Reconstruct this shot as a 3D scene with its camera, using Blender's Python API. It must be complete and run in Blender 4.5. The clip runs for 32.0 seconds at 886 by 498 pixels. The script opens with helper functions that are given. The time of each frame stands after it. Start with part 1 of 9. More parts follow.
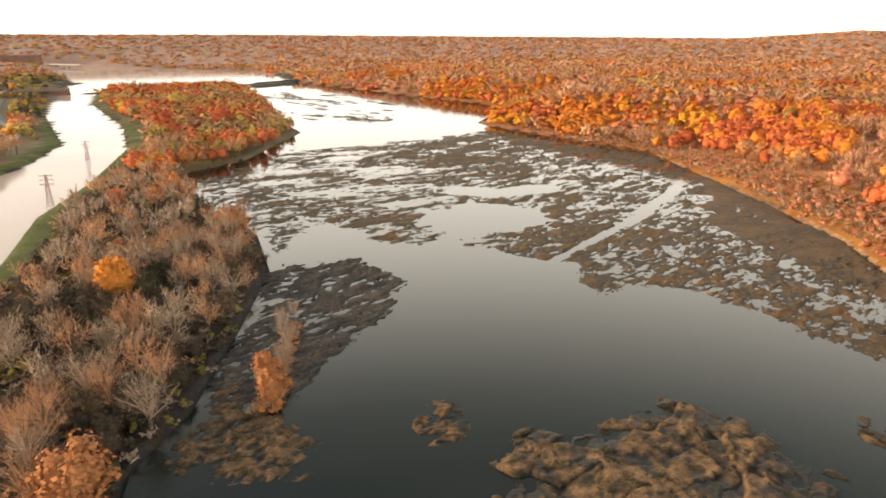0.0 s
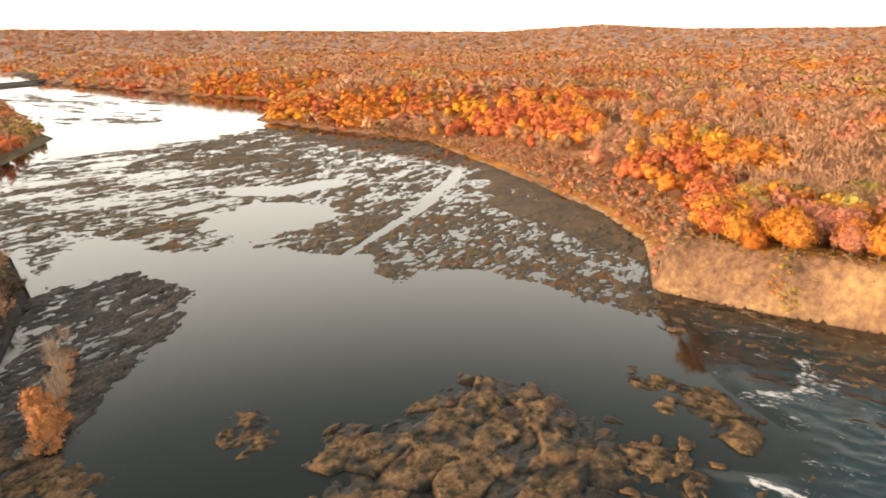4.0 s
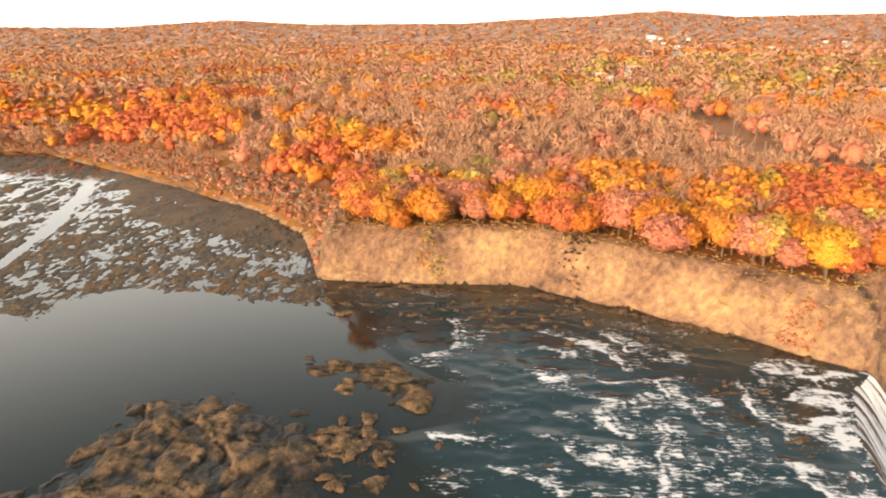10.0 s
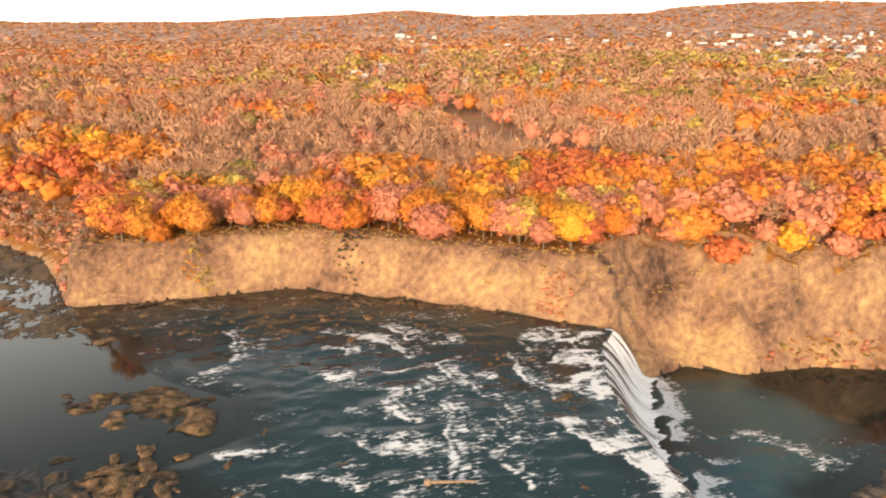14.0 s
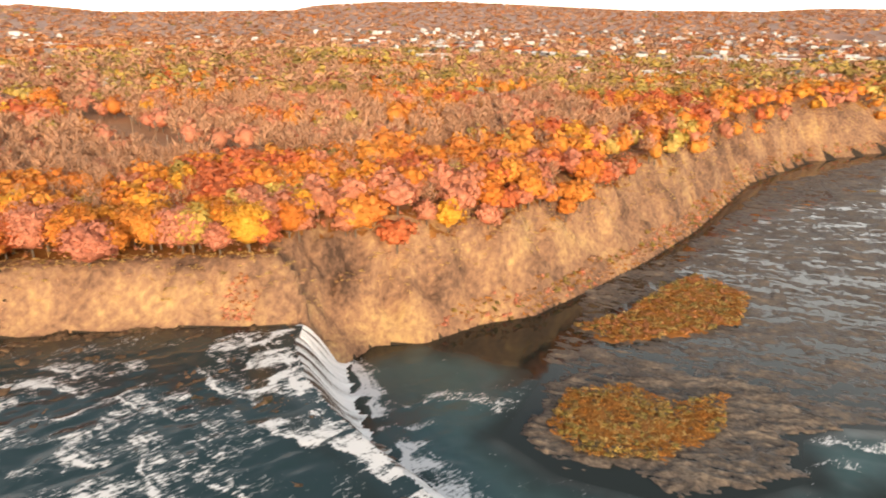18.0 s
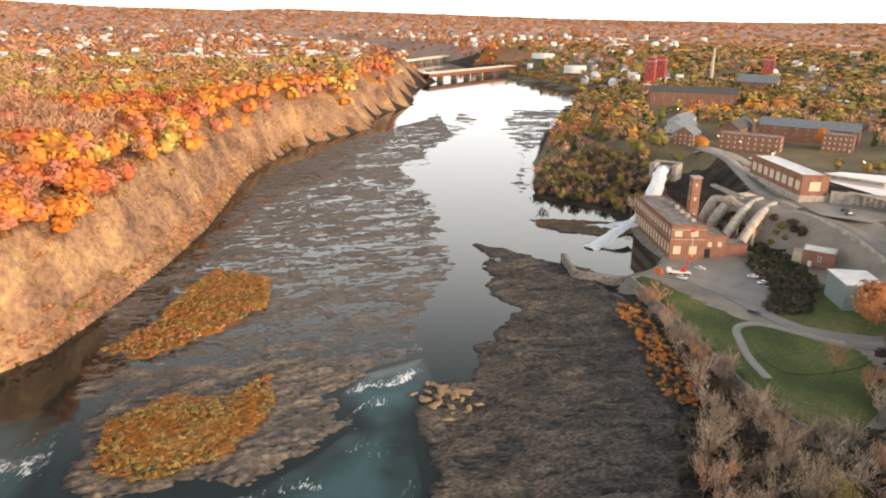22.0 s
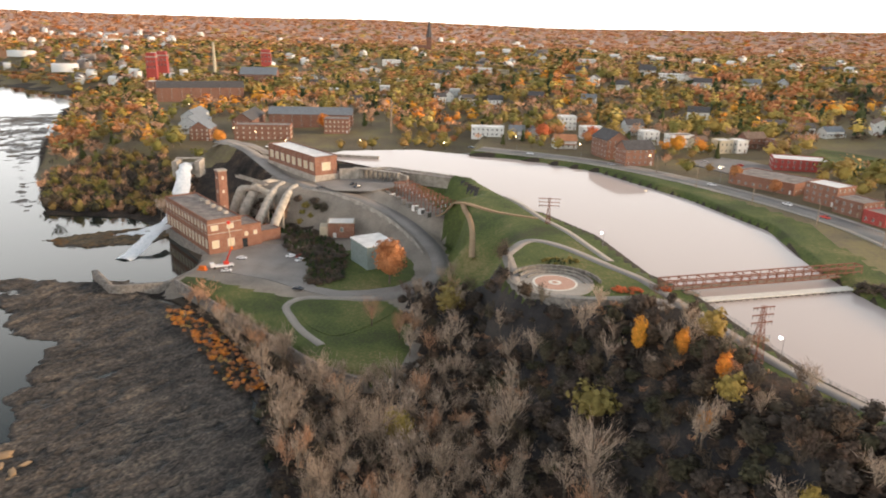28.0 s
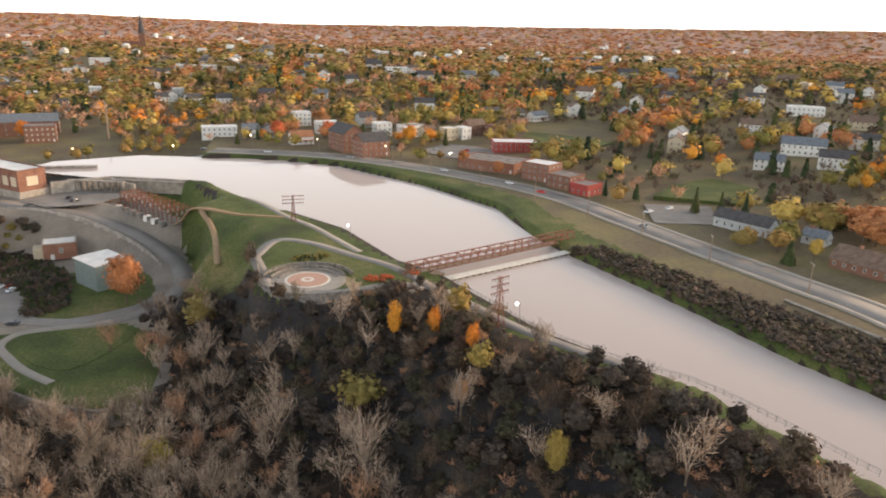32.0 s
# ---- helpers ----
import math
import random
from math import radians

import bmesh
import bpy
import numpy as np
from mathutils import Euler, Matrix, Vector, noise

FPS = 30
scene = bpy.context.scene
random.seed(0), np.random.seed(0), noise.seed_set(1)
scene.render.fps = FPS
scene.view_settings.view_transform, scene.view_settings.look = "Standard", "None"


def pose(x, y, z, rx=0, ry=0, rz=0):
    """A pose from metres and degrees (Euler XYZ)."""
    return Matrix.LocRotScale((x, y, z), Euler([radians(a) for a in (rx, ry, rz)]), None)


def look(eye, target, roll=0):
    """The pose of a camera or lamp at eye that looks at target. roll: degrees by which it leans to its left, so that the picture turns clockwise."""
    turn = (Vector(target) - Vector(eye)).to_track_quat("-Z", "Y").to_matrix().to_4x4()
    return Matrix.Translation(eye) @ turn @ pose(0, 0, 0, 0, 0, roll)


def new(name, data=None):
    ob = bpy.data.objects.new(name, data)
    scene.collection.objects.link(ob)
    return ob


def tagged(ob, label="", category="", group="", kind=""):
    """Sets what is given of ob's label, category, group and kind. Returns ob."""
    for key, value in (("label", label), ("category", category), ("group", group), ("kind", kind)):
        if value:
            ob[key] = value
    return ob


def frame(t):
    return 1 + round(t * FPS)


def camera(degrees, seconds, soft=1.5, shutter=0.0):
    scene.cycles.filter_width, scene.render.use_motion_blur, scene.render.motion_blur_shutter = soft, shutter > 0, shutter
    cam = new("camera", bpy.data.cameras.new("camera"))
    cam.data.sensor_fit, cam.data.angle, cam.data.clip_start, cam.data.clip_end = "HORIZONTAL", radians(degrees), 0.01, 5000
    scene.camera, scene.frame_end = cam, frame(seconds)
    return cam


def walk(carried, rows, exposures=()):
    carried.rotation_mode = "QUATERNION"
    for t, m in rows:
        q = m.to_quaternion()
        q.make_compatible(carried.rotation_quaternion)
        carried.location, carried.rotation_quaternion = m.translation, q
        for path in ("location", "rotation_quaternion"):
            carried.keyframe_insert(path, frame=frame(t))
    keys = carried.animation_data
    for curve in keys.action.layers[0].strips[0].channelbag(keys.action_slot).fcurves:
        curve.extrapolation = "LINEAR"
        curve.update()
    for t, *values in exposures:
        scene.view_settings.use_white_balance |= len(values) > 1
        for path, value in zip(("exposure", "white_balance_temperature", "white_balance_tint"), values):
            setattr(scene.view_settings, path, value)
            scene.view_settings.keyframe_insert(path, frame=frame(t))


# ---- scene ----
cam = camera(64.56, 32.0, soft=1.9, shutter=0.35)
EYE = (0.0, 0.0, 85.0)
PATH = [
    (0.0, pose(*EYE, 73.44, 0.34, -0.28)),
    (0.5, pose(*EYE, 73.38, 0.37, -2.03)),
    (1.0, pose(*EYE, 73.36, 0.46, -3.77)),
    (1.5, pose(*EYE, 73.31, 0.46, -5.46)),
    (2.0, pose(*EYE, 73.22, 0.48, -7.14)),
    (2.5, pose(*EYE, 73.15, 0.52, -8.94)),
    (4.5, pose(*EYE, 72.77, 0.59, -21.58)),
    (5.0, pose(*EYE, 72.71, 0.61, -25.35)),
    (5.5, pose(*EYE, 72.62, 0.53, -29.11)),
    (6.0, pose(*EYE, 72.55, 0.55, -32.08)),
    (6.5, pose(*EYE, 72.51, 0.57, -34.01)),
    (7.0, pose(*EYE, 72.49, 0.55, -35.74)),
    (7.5, pose(*EYE, 72.44, 0.53, -37.47)),
    (8.0, pose(*EYE, 72.40, 0.53, -39.22)),
    (8.5, pose(*EYE, 72.39, 0.55, -40.97)),
    (9.0, pose(*EYE, 72.36, 0.56, -42.72)),
    (9.5, pose(*EYE, 72.32, 0.55, -44.49)),
    (10.0, pose(*EYE, 72.28, 0.53, -46.36)),
    (10.5, pose(*EYE, 72.23, 0.55, -48.30)),
    (11.0, pose(*EYE, 72.18, 0.56, -50.43)),
    (11.5, pose(*EYE, 72.13, 0.57, -52.65)),
    (12.0, pose(*EYE, 72.09, 0.53, -54.86)),
    (12.5, pose(*EYE, 72.07, 0.47, -57.11)),
    (13.0, pose(*EYE, 72.07, 0.44, -59.75)),
    (13.5, pose(*EYE, 72.06, 0.43, -62.64)),
    (14.0, pose(*EYE, 72.02, 0.36, -65.58)),
    (14.5, pose(*EYE, 71.99, 0.33, -68.68)),
    (16.5, pose(*EYE, 71.79, 0.17, -81.90)),
    (17.0, pose(*EYE, 71.76, 0.08, -85.26)),
    (17.5, pose(*EYE, 71.75, 0.02, -88.68)),
    (18.0, pose(*EYE, 71.73, -0.02, -92.53)),
    (18.5, pose(*EYE, 71.75, -0.11, -97.55)),
    (19.0, pose(*EYE, 71.74, -0.26, -102.88)),
    (19.5, pose(*EYE, 71.76, -0.38, -108.21)),
    (20.0, pose(*EYE, 71.77, -0.43, -113.52)),
    (20.5, pose(*EYE, 71.77, -0.55, -118.78)),
    (21.0, pose(*EYE, 71.80, -0.69, -124.03)),
    (21.5, pose(*EYE, 71.83, -0.76, -129.06)),
    (22.0, pose(*EYE, 71.84, -0.84, -132.16)),
    (22.5, pose(*EYE, 71.87, -0.88, -134.34)),
    (23.0, pose(*EYE, 71.89, -0.94, -137.32)),
    (23.5, pose(*EYE, 71.93, -0.97, -140.30)),
    (24.0, pose(*EYE, 71.96, -1.01, -143.58)),
    (24.5, pose(*EYE, 71.97, -1.09, -146.83)),
    (25.0, pose(*EYE, 72.01, -1.12, -150.09)),
    (25.5, pose(*EYE, 72.04, -1.22, -153.41)),
    (27.5, pose(*EYE, 72.18, -1.39, -166.84)),
    (28.0, pose(*EYE, 72.21, -1.43, -170.08)),
    (28.5, pose(*EYE, 72.23, -1.47, -173.21)),
    (29.0, pose(*EYE, 72.29, -1.50, -176.33)),
    (29.5, pose(*EYE, 72.34, -1.51, -179.46)),
    (30.0, pose(*EYE, 72.34, -1.53, -181.81)),
    (30.5, pose(*EYE, 72.34, -1.53, -183.22)),
    (31.0, pose(*EYE, 72.34, -1.56, -184.94)),
    (31.5, pose(*EYE, 72.37, -1.55, -188.23)),
    (32.0, pose(*EYE, 72.39, -1.50, -191.33)),
]
walk(cam, PATH, exposures=[(0.0, 0.03, 7500, 10), (5.0, 0.2, 7300, 10), (10.0, 0.25, 7050, 10), (17.0, 0.08, 6850, 10), (20.0, 0.1, 6650, 10), (25.0, 0.18, 6500, 10), (28.0, 0.08, 6450, 10), (32.0, 0.0, 6350, 10)])

# ---- world and sun ----
SUN_ELEV, SUN_AZ = 13.0, 262.0        # degrees; azimuth clockwise from +y
world = bpy.data.worlds.new("sky")
scene.world = world
world.use_nodes = True
wn = world.node_tree.nodes
wl = world.node_tree.links
sky = wn.new("ShaderNodeTexSky")
sky.sky_type = "NISHITA"
sky.sun_disc = False
sky.sun_elevation, sky.sun_rotation = radians(SUN_ELEV), radians(SUN_AZ)
sky.air_density, sky.dust_density, sky.ozone_density = 1.0, 2.0, 1.0
veil = wn.new("ShaderNodeMixRGB")      # bright thin haze that thins out overhead
tc = wn.new("ShaderNodeTexCoord")
sep = wn.new("ShaderNodeSeparateXYZ")
fade = wn.new("ShaderNodeMapRange")
fade.interpolation_type = "SMOOTHSTEP"
fade.inputs["From Min"].default_value, fade.inputs["From Max"].default_value = 0.27, 0.56
fade.inputs["To Min"].default_value, fade.inputs["To Max"].default_value = 0.97, 0.10
wl.new(tc.outputs["Generated"], sep.inputs[0])
wl.new(sep.outputs[2], fade.inputs["Value"])
wl.new(fade.outputs[0], veil.inputs[0])
veil.inputs[2].default_value = (18.0, 17.7, 17.2, 1)
wl.new(sky.outputs[0], veil.inputs[1])
wl.new(veil.outputs[0], wn["Background"].inputs[0])
wn["Background"].inputs[1].default_value = 0.13

sun = new("sun", bpy.data.lights.new("sun", "SUN"))
sun.data.energy, sun.data.angle, sun.data.color = 4.6, radians(9), (1.0, 0.70, 0.45)
a, e = radians(SUN_AZ), radians(SUN_ELEV)
sun.matrix_world = look((0, 0, 300), (-math.sin(a) * math.cos(e), -math.cos(a) * math.cos(e), 300 - math.sin(e)))


# ---- noise and plan helpers ----
def lattice(ix, iy, seed):
    h = (ix * 374761393 + iy * 668265263 + seed * 974634777) & 0xFFFFFFFF
    h = ((h ^ (h >> 13)) * 1274126177) & 0xFFFFFFFF
    return ((h ^ (h >> 16)) & 0xFFFF) / 65535.0


def vnoise(x, y, seed=0):
    """Smooth value noise, 0 to 1, on arrays."""
    ix, iy = np.floor(x).astype(np.int64), np.floor(y).astype(np.int64)
    fx, fy = x - ix, y - iy
    fx, fy = fx * fx * (3 - 2 * fx), fy * fy * (3 - 2 * fy)
    a, b = lattice(ix, iy, seed), lattice(ix + 1, iy, seed)
    c, d = lattice(ix, iy + 1, seed), lattice(ix + 1, iy + 1, seed)
    return (a * (1 - fx) + b * fx) * (1 - fy) + (c * (1 - fx) + d * fx) * fy


def fbm(x, y, seed=0, octaves=4):
    total, size = 0.0, 0.5
    for k in range(octaves):
        total = total + size * vnoise(x * 2 ** k, y * 2 ** k, seed + k)
        size *= 0.5
    return total / (1 - 0.5 ** octaves)


def smooth(v, a=0.0, b=1.0):
    v = np.clip((v - a) / (b - a), 0, 1)
    return v * v * (3 - 2 * v)


def edge(x, y, poly):
    """Signed distance to a closed outline, negative inside."""
    x, y = np.asarray(x, float), np.asarray(y, float)
    best = np.full(x.shape, 1e12)
    inside = np.zeros(x.shape, bool)
    for (x0, y0), (x1, y1) in zip(poly, poly[1:] + poly[:1]):
        ex, ey = x1 - x0, y1 - y0
        u = np.clip(((x - x0) * ex + (y - y0) * ey) / (ex * ex + ey * ey + 1e-9), 0, 1)
        best = np.minimum(best, (x - x0 - u * ex) ** 2 + (y - y0 - u * ey) ** 2)
        if y0 != y1:
            inside ^= ((y0 > y) != (y1 > y)) & (x < x0 + (y - y0) * ex / ey)
    return np.where(inside, -1, 1) * np.sqrt(best)


def line_dist(x, y, pts):
    """Distance to an open line."""
    x, y = np.asarray(x, float), np.asarray(y, float)
    best = np.full(x.shape, 1e12)
    for (x0, y0), (x1, y1) in zip(pts, pts[1:]):
        ex, ey = x1 - x0, y1 - y0
        u = np.clip(((x - x0) * ex + (y - y0) * ey) / (ex * ex + ey * ey + 1e-9), 0, 1)
        best = np.minimum(best, (x - x0 - u * ex) ** 2 + (y - y0 - u * ey) ** 2)
    return np.sqrt(best)


def mesh_of(name, verts, faces, mats, index=None, flat=True, normals=None):
    """A mesh from arrays of corners and equal-sided faces."""
    me = bpy.data.meshes.new(name)
    verts, faces = np.asarray(verts, np.float32), np.asarray(faces, np.int32)
    n, k = faces.shape
    me.vertices.add(len(verts))
    me.vertices.foreach_set("co", verts.ravel())
    me.loops.add(n * k)
    me.loops.foreach_set("vertex_index", faces.ravel())
    me.polygons.add(n)
    me.polygons.foreach_set("loop_start", np.arange(n, dtype=np.int32) * k)
    if not flat:
        me.polygons.foreach_set("use_smooth", np.ones(n, bool))
    for m in mats:
        me.materials.append(m)
    if index is not None:
        me.polygons.foreach_set("material_index", np.asarray(index, np.int32))
    if normals is not None:
        me.attributes.new("custom_normal", "FLOAT_VECTOR", "POINT").data.foreach_set("vector", np.asarray(normals, np.float32).ravel())
    me.update(calc_edges=True)
    return me


def grid_faces(nx, ny):
    i = np.arange(nx * ny).reshape(ny, nx)
    return np.stack([i[:-1, :-1], i[:-1, 1:], i[1:, 1:], i[1:, :-1]], -1).reshape(-1, 4)


# ---- materials ----
def material(name, rough=0.8, metal=0.0, spec=0.5):
    m = bpy.data.materials.new(name)
    m.use_nodes = True
    b = m.node_tree.nodes["Principled BSDF"]
    b.inputs["Roughness"].default_value, b.inputs["Metallic"].default_value = rough, metal
    b.inputs["Specular IOR Level"].default_value = spec
    return m, m.node_tree.nodes, m.node_tree.links, b


def ramp_node(nodes, stops):
    r = nodes.new("ShaderNodeValToRGB")
    while len(r.color_ramp.elements) < len(stops):
        r.color_ramp.elements.new(0.5)
    for el, (p, c) in zip(r.color_ramp.elements, stops):
        el.position, el.color = p, (*c, 1)
    return r


def noise_node(nodes, links, scale, detail=4, stretch=None, turn=0.0, rough=0.55, tilt=0.0):
    """World-space noise in metres; scale is in features a metre."""
    geo = nodes.new("ShaderNodeNewGeometry")
    n = nodes.new("ShaderNodeTexNoise")
    n.inputs["Scale"].default_value, n.inputs["Detail"].default_value = scale, detail
    n.inputs["Roughness"].default_value = rough
    if stretch:
        mp = nodes.new("ShaderNodeMapping")
        mp.vector_type = "TEXTURE"
        mp.inputs["Rotation"].default_value = (tilt, 0, turn)
        mp.inputs["Scale"].default_value = stretch
        links.new(geo.outputs["Position"], mp.inputs["Vector"])
        links.new(mp.outputs[0], n.inputs["Vector"])
    else:
        links.new(geo.outputs["Position"], n.inputs["Vector"])
    return n


def bump_node(nodes, links, b, src, strength, dist):
    bp = nodes.new("ShaderNodeBump")
    bp.inputs["Strength"].default_value, bp.inputs["Distance"].default_value = strength, dist
    links.new(src, bp.inputs["Height"])
    links.new(bp.outputs[0], b.inputs["Normal"])
    return bp


def ground_mat(name, stops, coarse=0.05, fine=1.2, rough=0.9, bump=0.4, dist=0.3, stretch=None, turn=0.0, split=0.55, tilt=0.0):
    """Earth, grass or rock: two scales of noise through a ramp, with relief."""
    m, nd, ln, b = material(name, rough, spec=0.25)
    n1 = noise_node(nd, ln, coarse, 5, stretch, turn, 0.55, tilt)
    n2 = noise_node(nd, ln, fine, 6, stretch, turn, 0.65, tilt)
    mx = nd.new("ShaderNodeMath")
    mx.operation = "MULTIPLY_ADD"
    mx.inputs[1].default_value = split
    sc = nd.new("ShaderNodeMath")
    sc.operation = "MULTIPLY"
    sc.inputs[1].default_value = 1 - split
    ln.new(n2.outputs[0], sc.inputs[0])
    ln.new(n1.outputs[0], mx.inputs[0])
    ln.new(sc.outputs[0], mx.inputs[2])
    r = ramp_node(nd, stops)
    ln.new(mx.outputs[0], r.inputs[0])
    ln.new(r.outputs[0], b.inputs["Base Color"])
    if bump:
        bump_node(nd, ln, b, n2.outputs[0], bump, dist)
    return m


M_LITTER = ground_mat("leaf_litter", [(0.3, (0.22, 0.12, 0.07)), (0.45, (0.34, 0.18, 0.10)), (0.55, (0.42, 0.225, 0.12)), (0.7, (0.46, 0.23, 0.10))], 0.03, 0.8)
M_SCRUB = ground_mat("dry_scrub", [(0.32, (0.10, 0.055, 0.025)), (0.48, (0.30, 0.13, 0.035)), (0.6, (0.42, 0.20, 0.05)), (0.72, (0.33, 0.21, 0.07))], 0.06, 0.9)
M_GRASS = ground_mat("mown_grass", [(0.34, (0.055, 0.05, 0.026)), (0.43, (0.06, 0.078, 0.022)), (0.50, (0.085, 0.112, 0.028)), (0.57, (0.13, 0.135, 0.042)), (0.66, (0.24, 0.19, 0.085))], 0.045, 1.0, bump=0.3)
M_CLIFF = ground_mat("shale_cliff_face", [(0.36, (0.09, 0.055, 0.037)), (0.43, (0.20, 0.118, 0.075)), (0.49, (0.31, 0.18, 0.108)), (0.55, (0.41, 0.25, 0.135)), (0.62, (0.55, 0.37, 0.17)), (0.72, (0.64, 0.47, 0.22))], 0.05, 0.5, bump=1.0, dist=1.0, stretch=(1.0, 1.2, 1.6), tilt=0.5, split=0.55)
M_BED = ground_mat("river_bed", [(0.3, (0.02, 0.018, 0.014)), (0.6, (0.06, 0.045, 0.03))], 0.08, 0.7)
M_DARK = ground_mat("dark_shale_slope", [(0.3, (0.018, 0.017, 0.018)), (0.5, (0.045, 0.042, 0.042)), (0.68, (0.09, 0.075, 0.06)), (0.8, (0.13, 0.10, 0.06))], 0.06, 0.9, bump=0.7, dist=0.6)
# Lightened mauve: distance haze is put into the far ground's colour.
M_FAR = ground_mat("hazed_far_country", [(0.3, (0.27, 0.175, 0.145)), (0.45, (0.36, 0.235, 0.19)), (0.55, (0.42, 0.285, 0.225)), (0.68, (0.44, 0.31, 0.23)), (0.8, (0.44, 0.25, 0.18))], 0.004, 0.03, bump=0.0)
M_ROCK = ground_mat("wet_shale", [(0.3, (0.05, 0.041, 0.029)), (0.44, (0.11, 0.085, 0.056)), (0.54, (0.19, 0.138, 0.082)), (0.63, (0.30, 0.19, 0.095)), (0.75, (0.40, 0.26, 0.13))], 0.22, 1.3, rough=0.8, bump=1.0, dist=0.4, stretch=(1.6, 1.0, 1.0), turn=0.85, split=0.4)


def moss_over(m, col, where, scale=0.06, lo=0.54, hi=0.66):
    """Patches of moss or dead weed over a rock material."""
    nd, ln = m.node_tree.nodes, m.node_tree.links
    b = nd["Principled BSDF"]
    src = b.inputs["Base Color"].links[0].from_socket
    n1, n2 = noise_node(nd, ln, scale, 5, rough=0.7), noise_node(nd, ln, 0.9, 4, rough=0.7)
    mul = nd.new("ShaderNodeMath")
    mul.operation = "MULTIPLY_ADD"
    mul.inputs[1].default_value, mul.inputs[2].default_value = 0.45, -0.225 + where
    ln.new(n2.outputs[0], mul.inputs[0])
    add = nd.new("ShaderNodeMath")
    ln.new(n1.outputs[0], add.inputs[0])
    ln.new(mul.outputs[0], add.inputs[1])
    mr = nd.new("ShaderNodeMapRange")
    mr.inputs["From Min"].default_value, mr.inputs["From Max"].default_value = lo, hi
    ln.new(add.outputs[0], mr.inputs["Value"])
    mx = nd.new("ShaderNodeMixRGB")
    mx.inputs[2].default_value = (*col, 1)
    ln.new(mr.outputs[0], mx.inputs[0])
    ln.new(src, mx.inputs[1])
    ln.new(mx.outputs[0], b.inputs["Base Color"])


def wet_low(m, col, gloss=0.35):
    """Rock that is dark and shiny where the water keeps it wet."""
    nd, ln = m.node_tree.nodes, m.node_tree.links
    b = nd["Principled BSDF"]
    src = b.inputs["Base Color"].links[0].from_socket
    at = nd.new("ShaderNodeAttribute")
    at.attribute_name = "dry"
    mx = nd.new("ShaderNodeMixRGB")
    mx.inputs[1].default_value = (*col, 1)
    ln.new(at.outputs["Fac"], mx.inputs[0])
    ln.new(src, mx.inputs[2])
    ln.new(mx.outputs[0], b.inputs["Base Color"])
    mr = nd.new("ShaderNodeMapRange")
    mr.inputs["To Min"].default_value, mr.inputs["To Max"].default_value = gloss, 0.92
    ln.new(at.outputs["Fac"], mr.inputs["Value"])
    ln.new(mr.outputs[0], b.inputs["Roughness"])


moss_over(M_ROCK, (0.26, 0.12, 0.035), 0.0)
M_ROCK_BAND = ground_mat("banded_shale", [(0.36, (0.07, 0.058, 0.05)), (0.45, (0.14, 0.115, 0.095)), (0.52, (0.22, 0.18, 0.14)), (0.60, (0.31, 0.25, 0.185)), (0.72, (0.42, 0.33, 0.23))], 0.16, 1.1, rough=0.85, bump=1.0, dist=0.4, stretch=(1.5, 0.9, 1.0), turn=1.2, split=0.4)
M_ROCK_DARK = ground_mat("dark_bare_shale", [(0.36, (0.030, 0.027, 0.024)), (0.45, (0.064, 0.056, 0.048)), (0.52, (0.11, 0.092, 0.076)), (0.59, (0.18, 0.148, 0.115)), (0.68, (0.30, 0.24, 0.175))], 0.12, 1.3, rough=0.85, bump=1.0, dist=0.5, stretch=(1.6, 0.9, 1.0), turn=1.1, split=0.4)
M_ROCK_BROWN = ground_mat("brown_mossy_rock", [(0.34, (0.05, 0.036, 0.022)), (0.44, (0.13, 0.082, 0.045)), (0.52, (0.22, 0.138, 0.075)), (0.60, (0.32, 0.195, 0.105)), (0.74, (0.42, 0.28, 0.16))], 0.35, 2.2, rough=0.85, bump=1.0, dist=0.25, split=0.5)
moss_over(M_ROCK_BROWN, (0.045, 0.042, 0.018), 0.03, 0.25)
wet_low(M_ROCK_BROWN, (0.018, 0.016, 0.011), 0.4)
M_BOULDER = ground_mat("dry_tan_rock", [(0.34, (0.03, 0.024, 0.016)), (0.45, (0.09, 0.06, 0.035)), (0.53, (0.19, 0.12, 0.066)), (0.62, (0.29, 0.18, 0.10)), (0.74, (0.40, 0.27, 0.16))], 0.5, 2.2, rough=0.9, bump=0.9, dist=0.2, split=0.5)
M_MUD = ground_mat("brown_mud", [(0.32, (0.06, 0.04, 0.025)), (0.48, (0.125, 0.08, 0.045)), (0.58, (0.18, 0.115, 0.06)), (0.7, (0.24, 0.14, 0.06))], 0.06, 0.7, rough=0.7, bump=0.5, dist=0.2)
wet_low(M_ROCK, (0.055, 0.044, 0.03), 0.5)
# Wet tone lightened: part of the sky's reflection is put into this colour.
wet_low(M_ROCK_BAND, (0.085, 0.075, 0.066), 0.25)
wet_low(M_ROCK_DARK, (0.026, 0.024, 0.021), 0.45)
M_TOWN = ground_mat("dull_town_ground", [(0.3, (0.10, 0.08, 0.05)), (0.5, (0.17, 0.135, 0.08)), (0.6, (0.21, 0.18, 0.08)), (0.75, (0.27, 0.19, 0.11))], 0.03, 0.5)
M_GRAVEL = ground_mat("grey_brown_gravel", [(0.3, (0.16, 0.135, 0.11)), (0.5, (0.27, 0.235, 0.195)), (0.7, (0.38, 0.33, 0.27))], 0.07, 1.3, bump=0.3, dist=0.1)
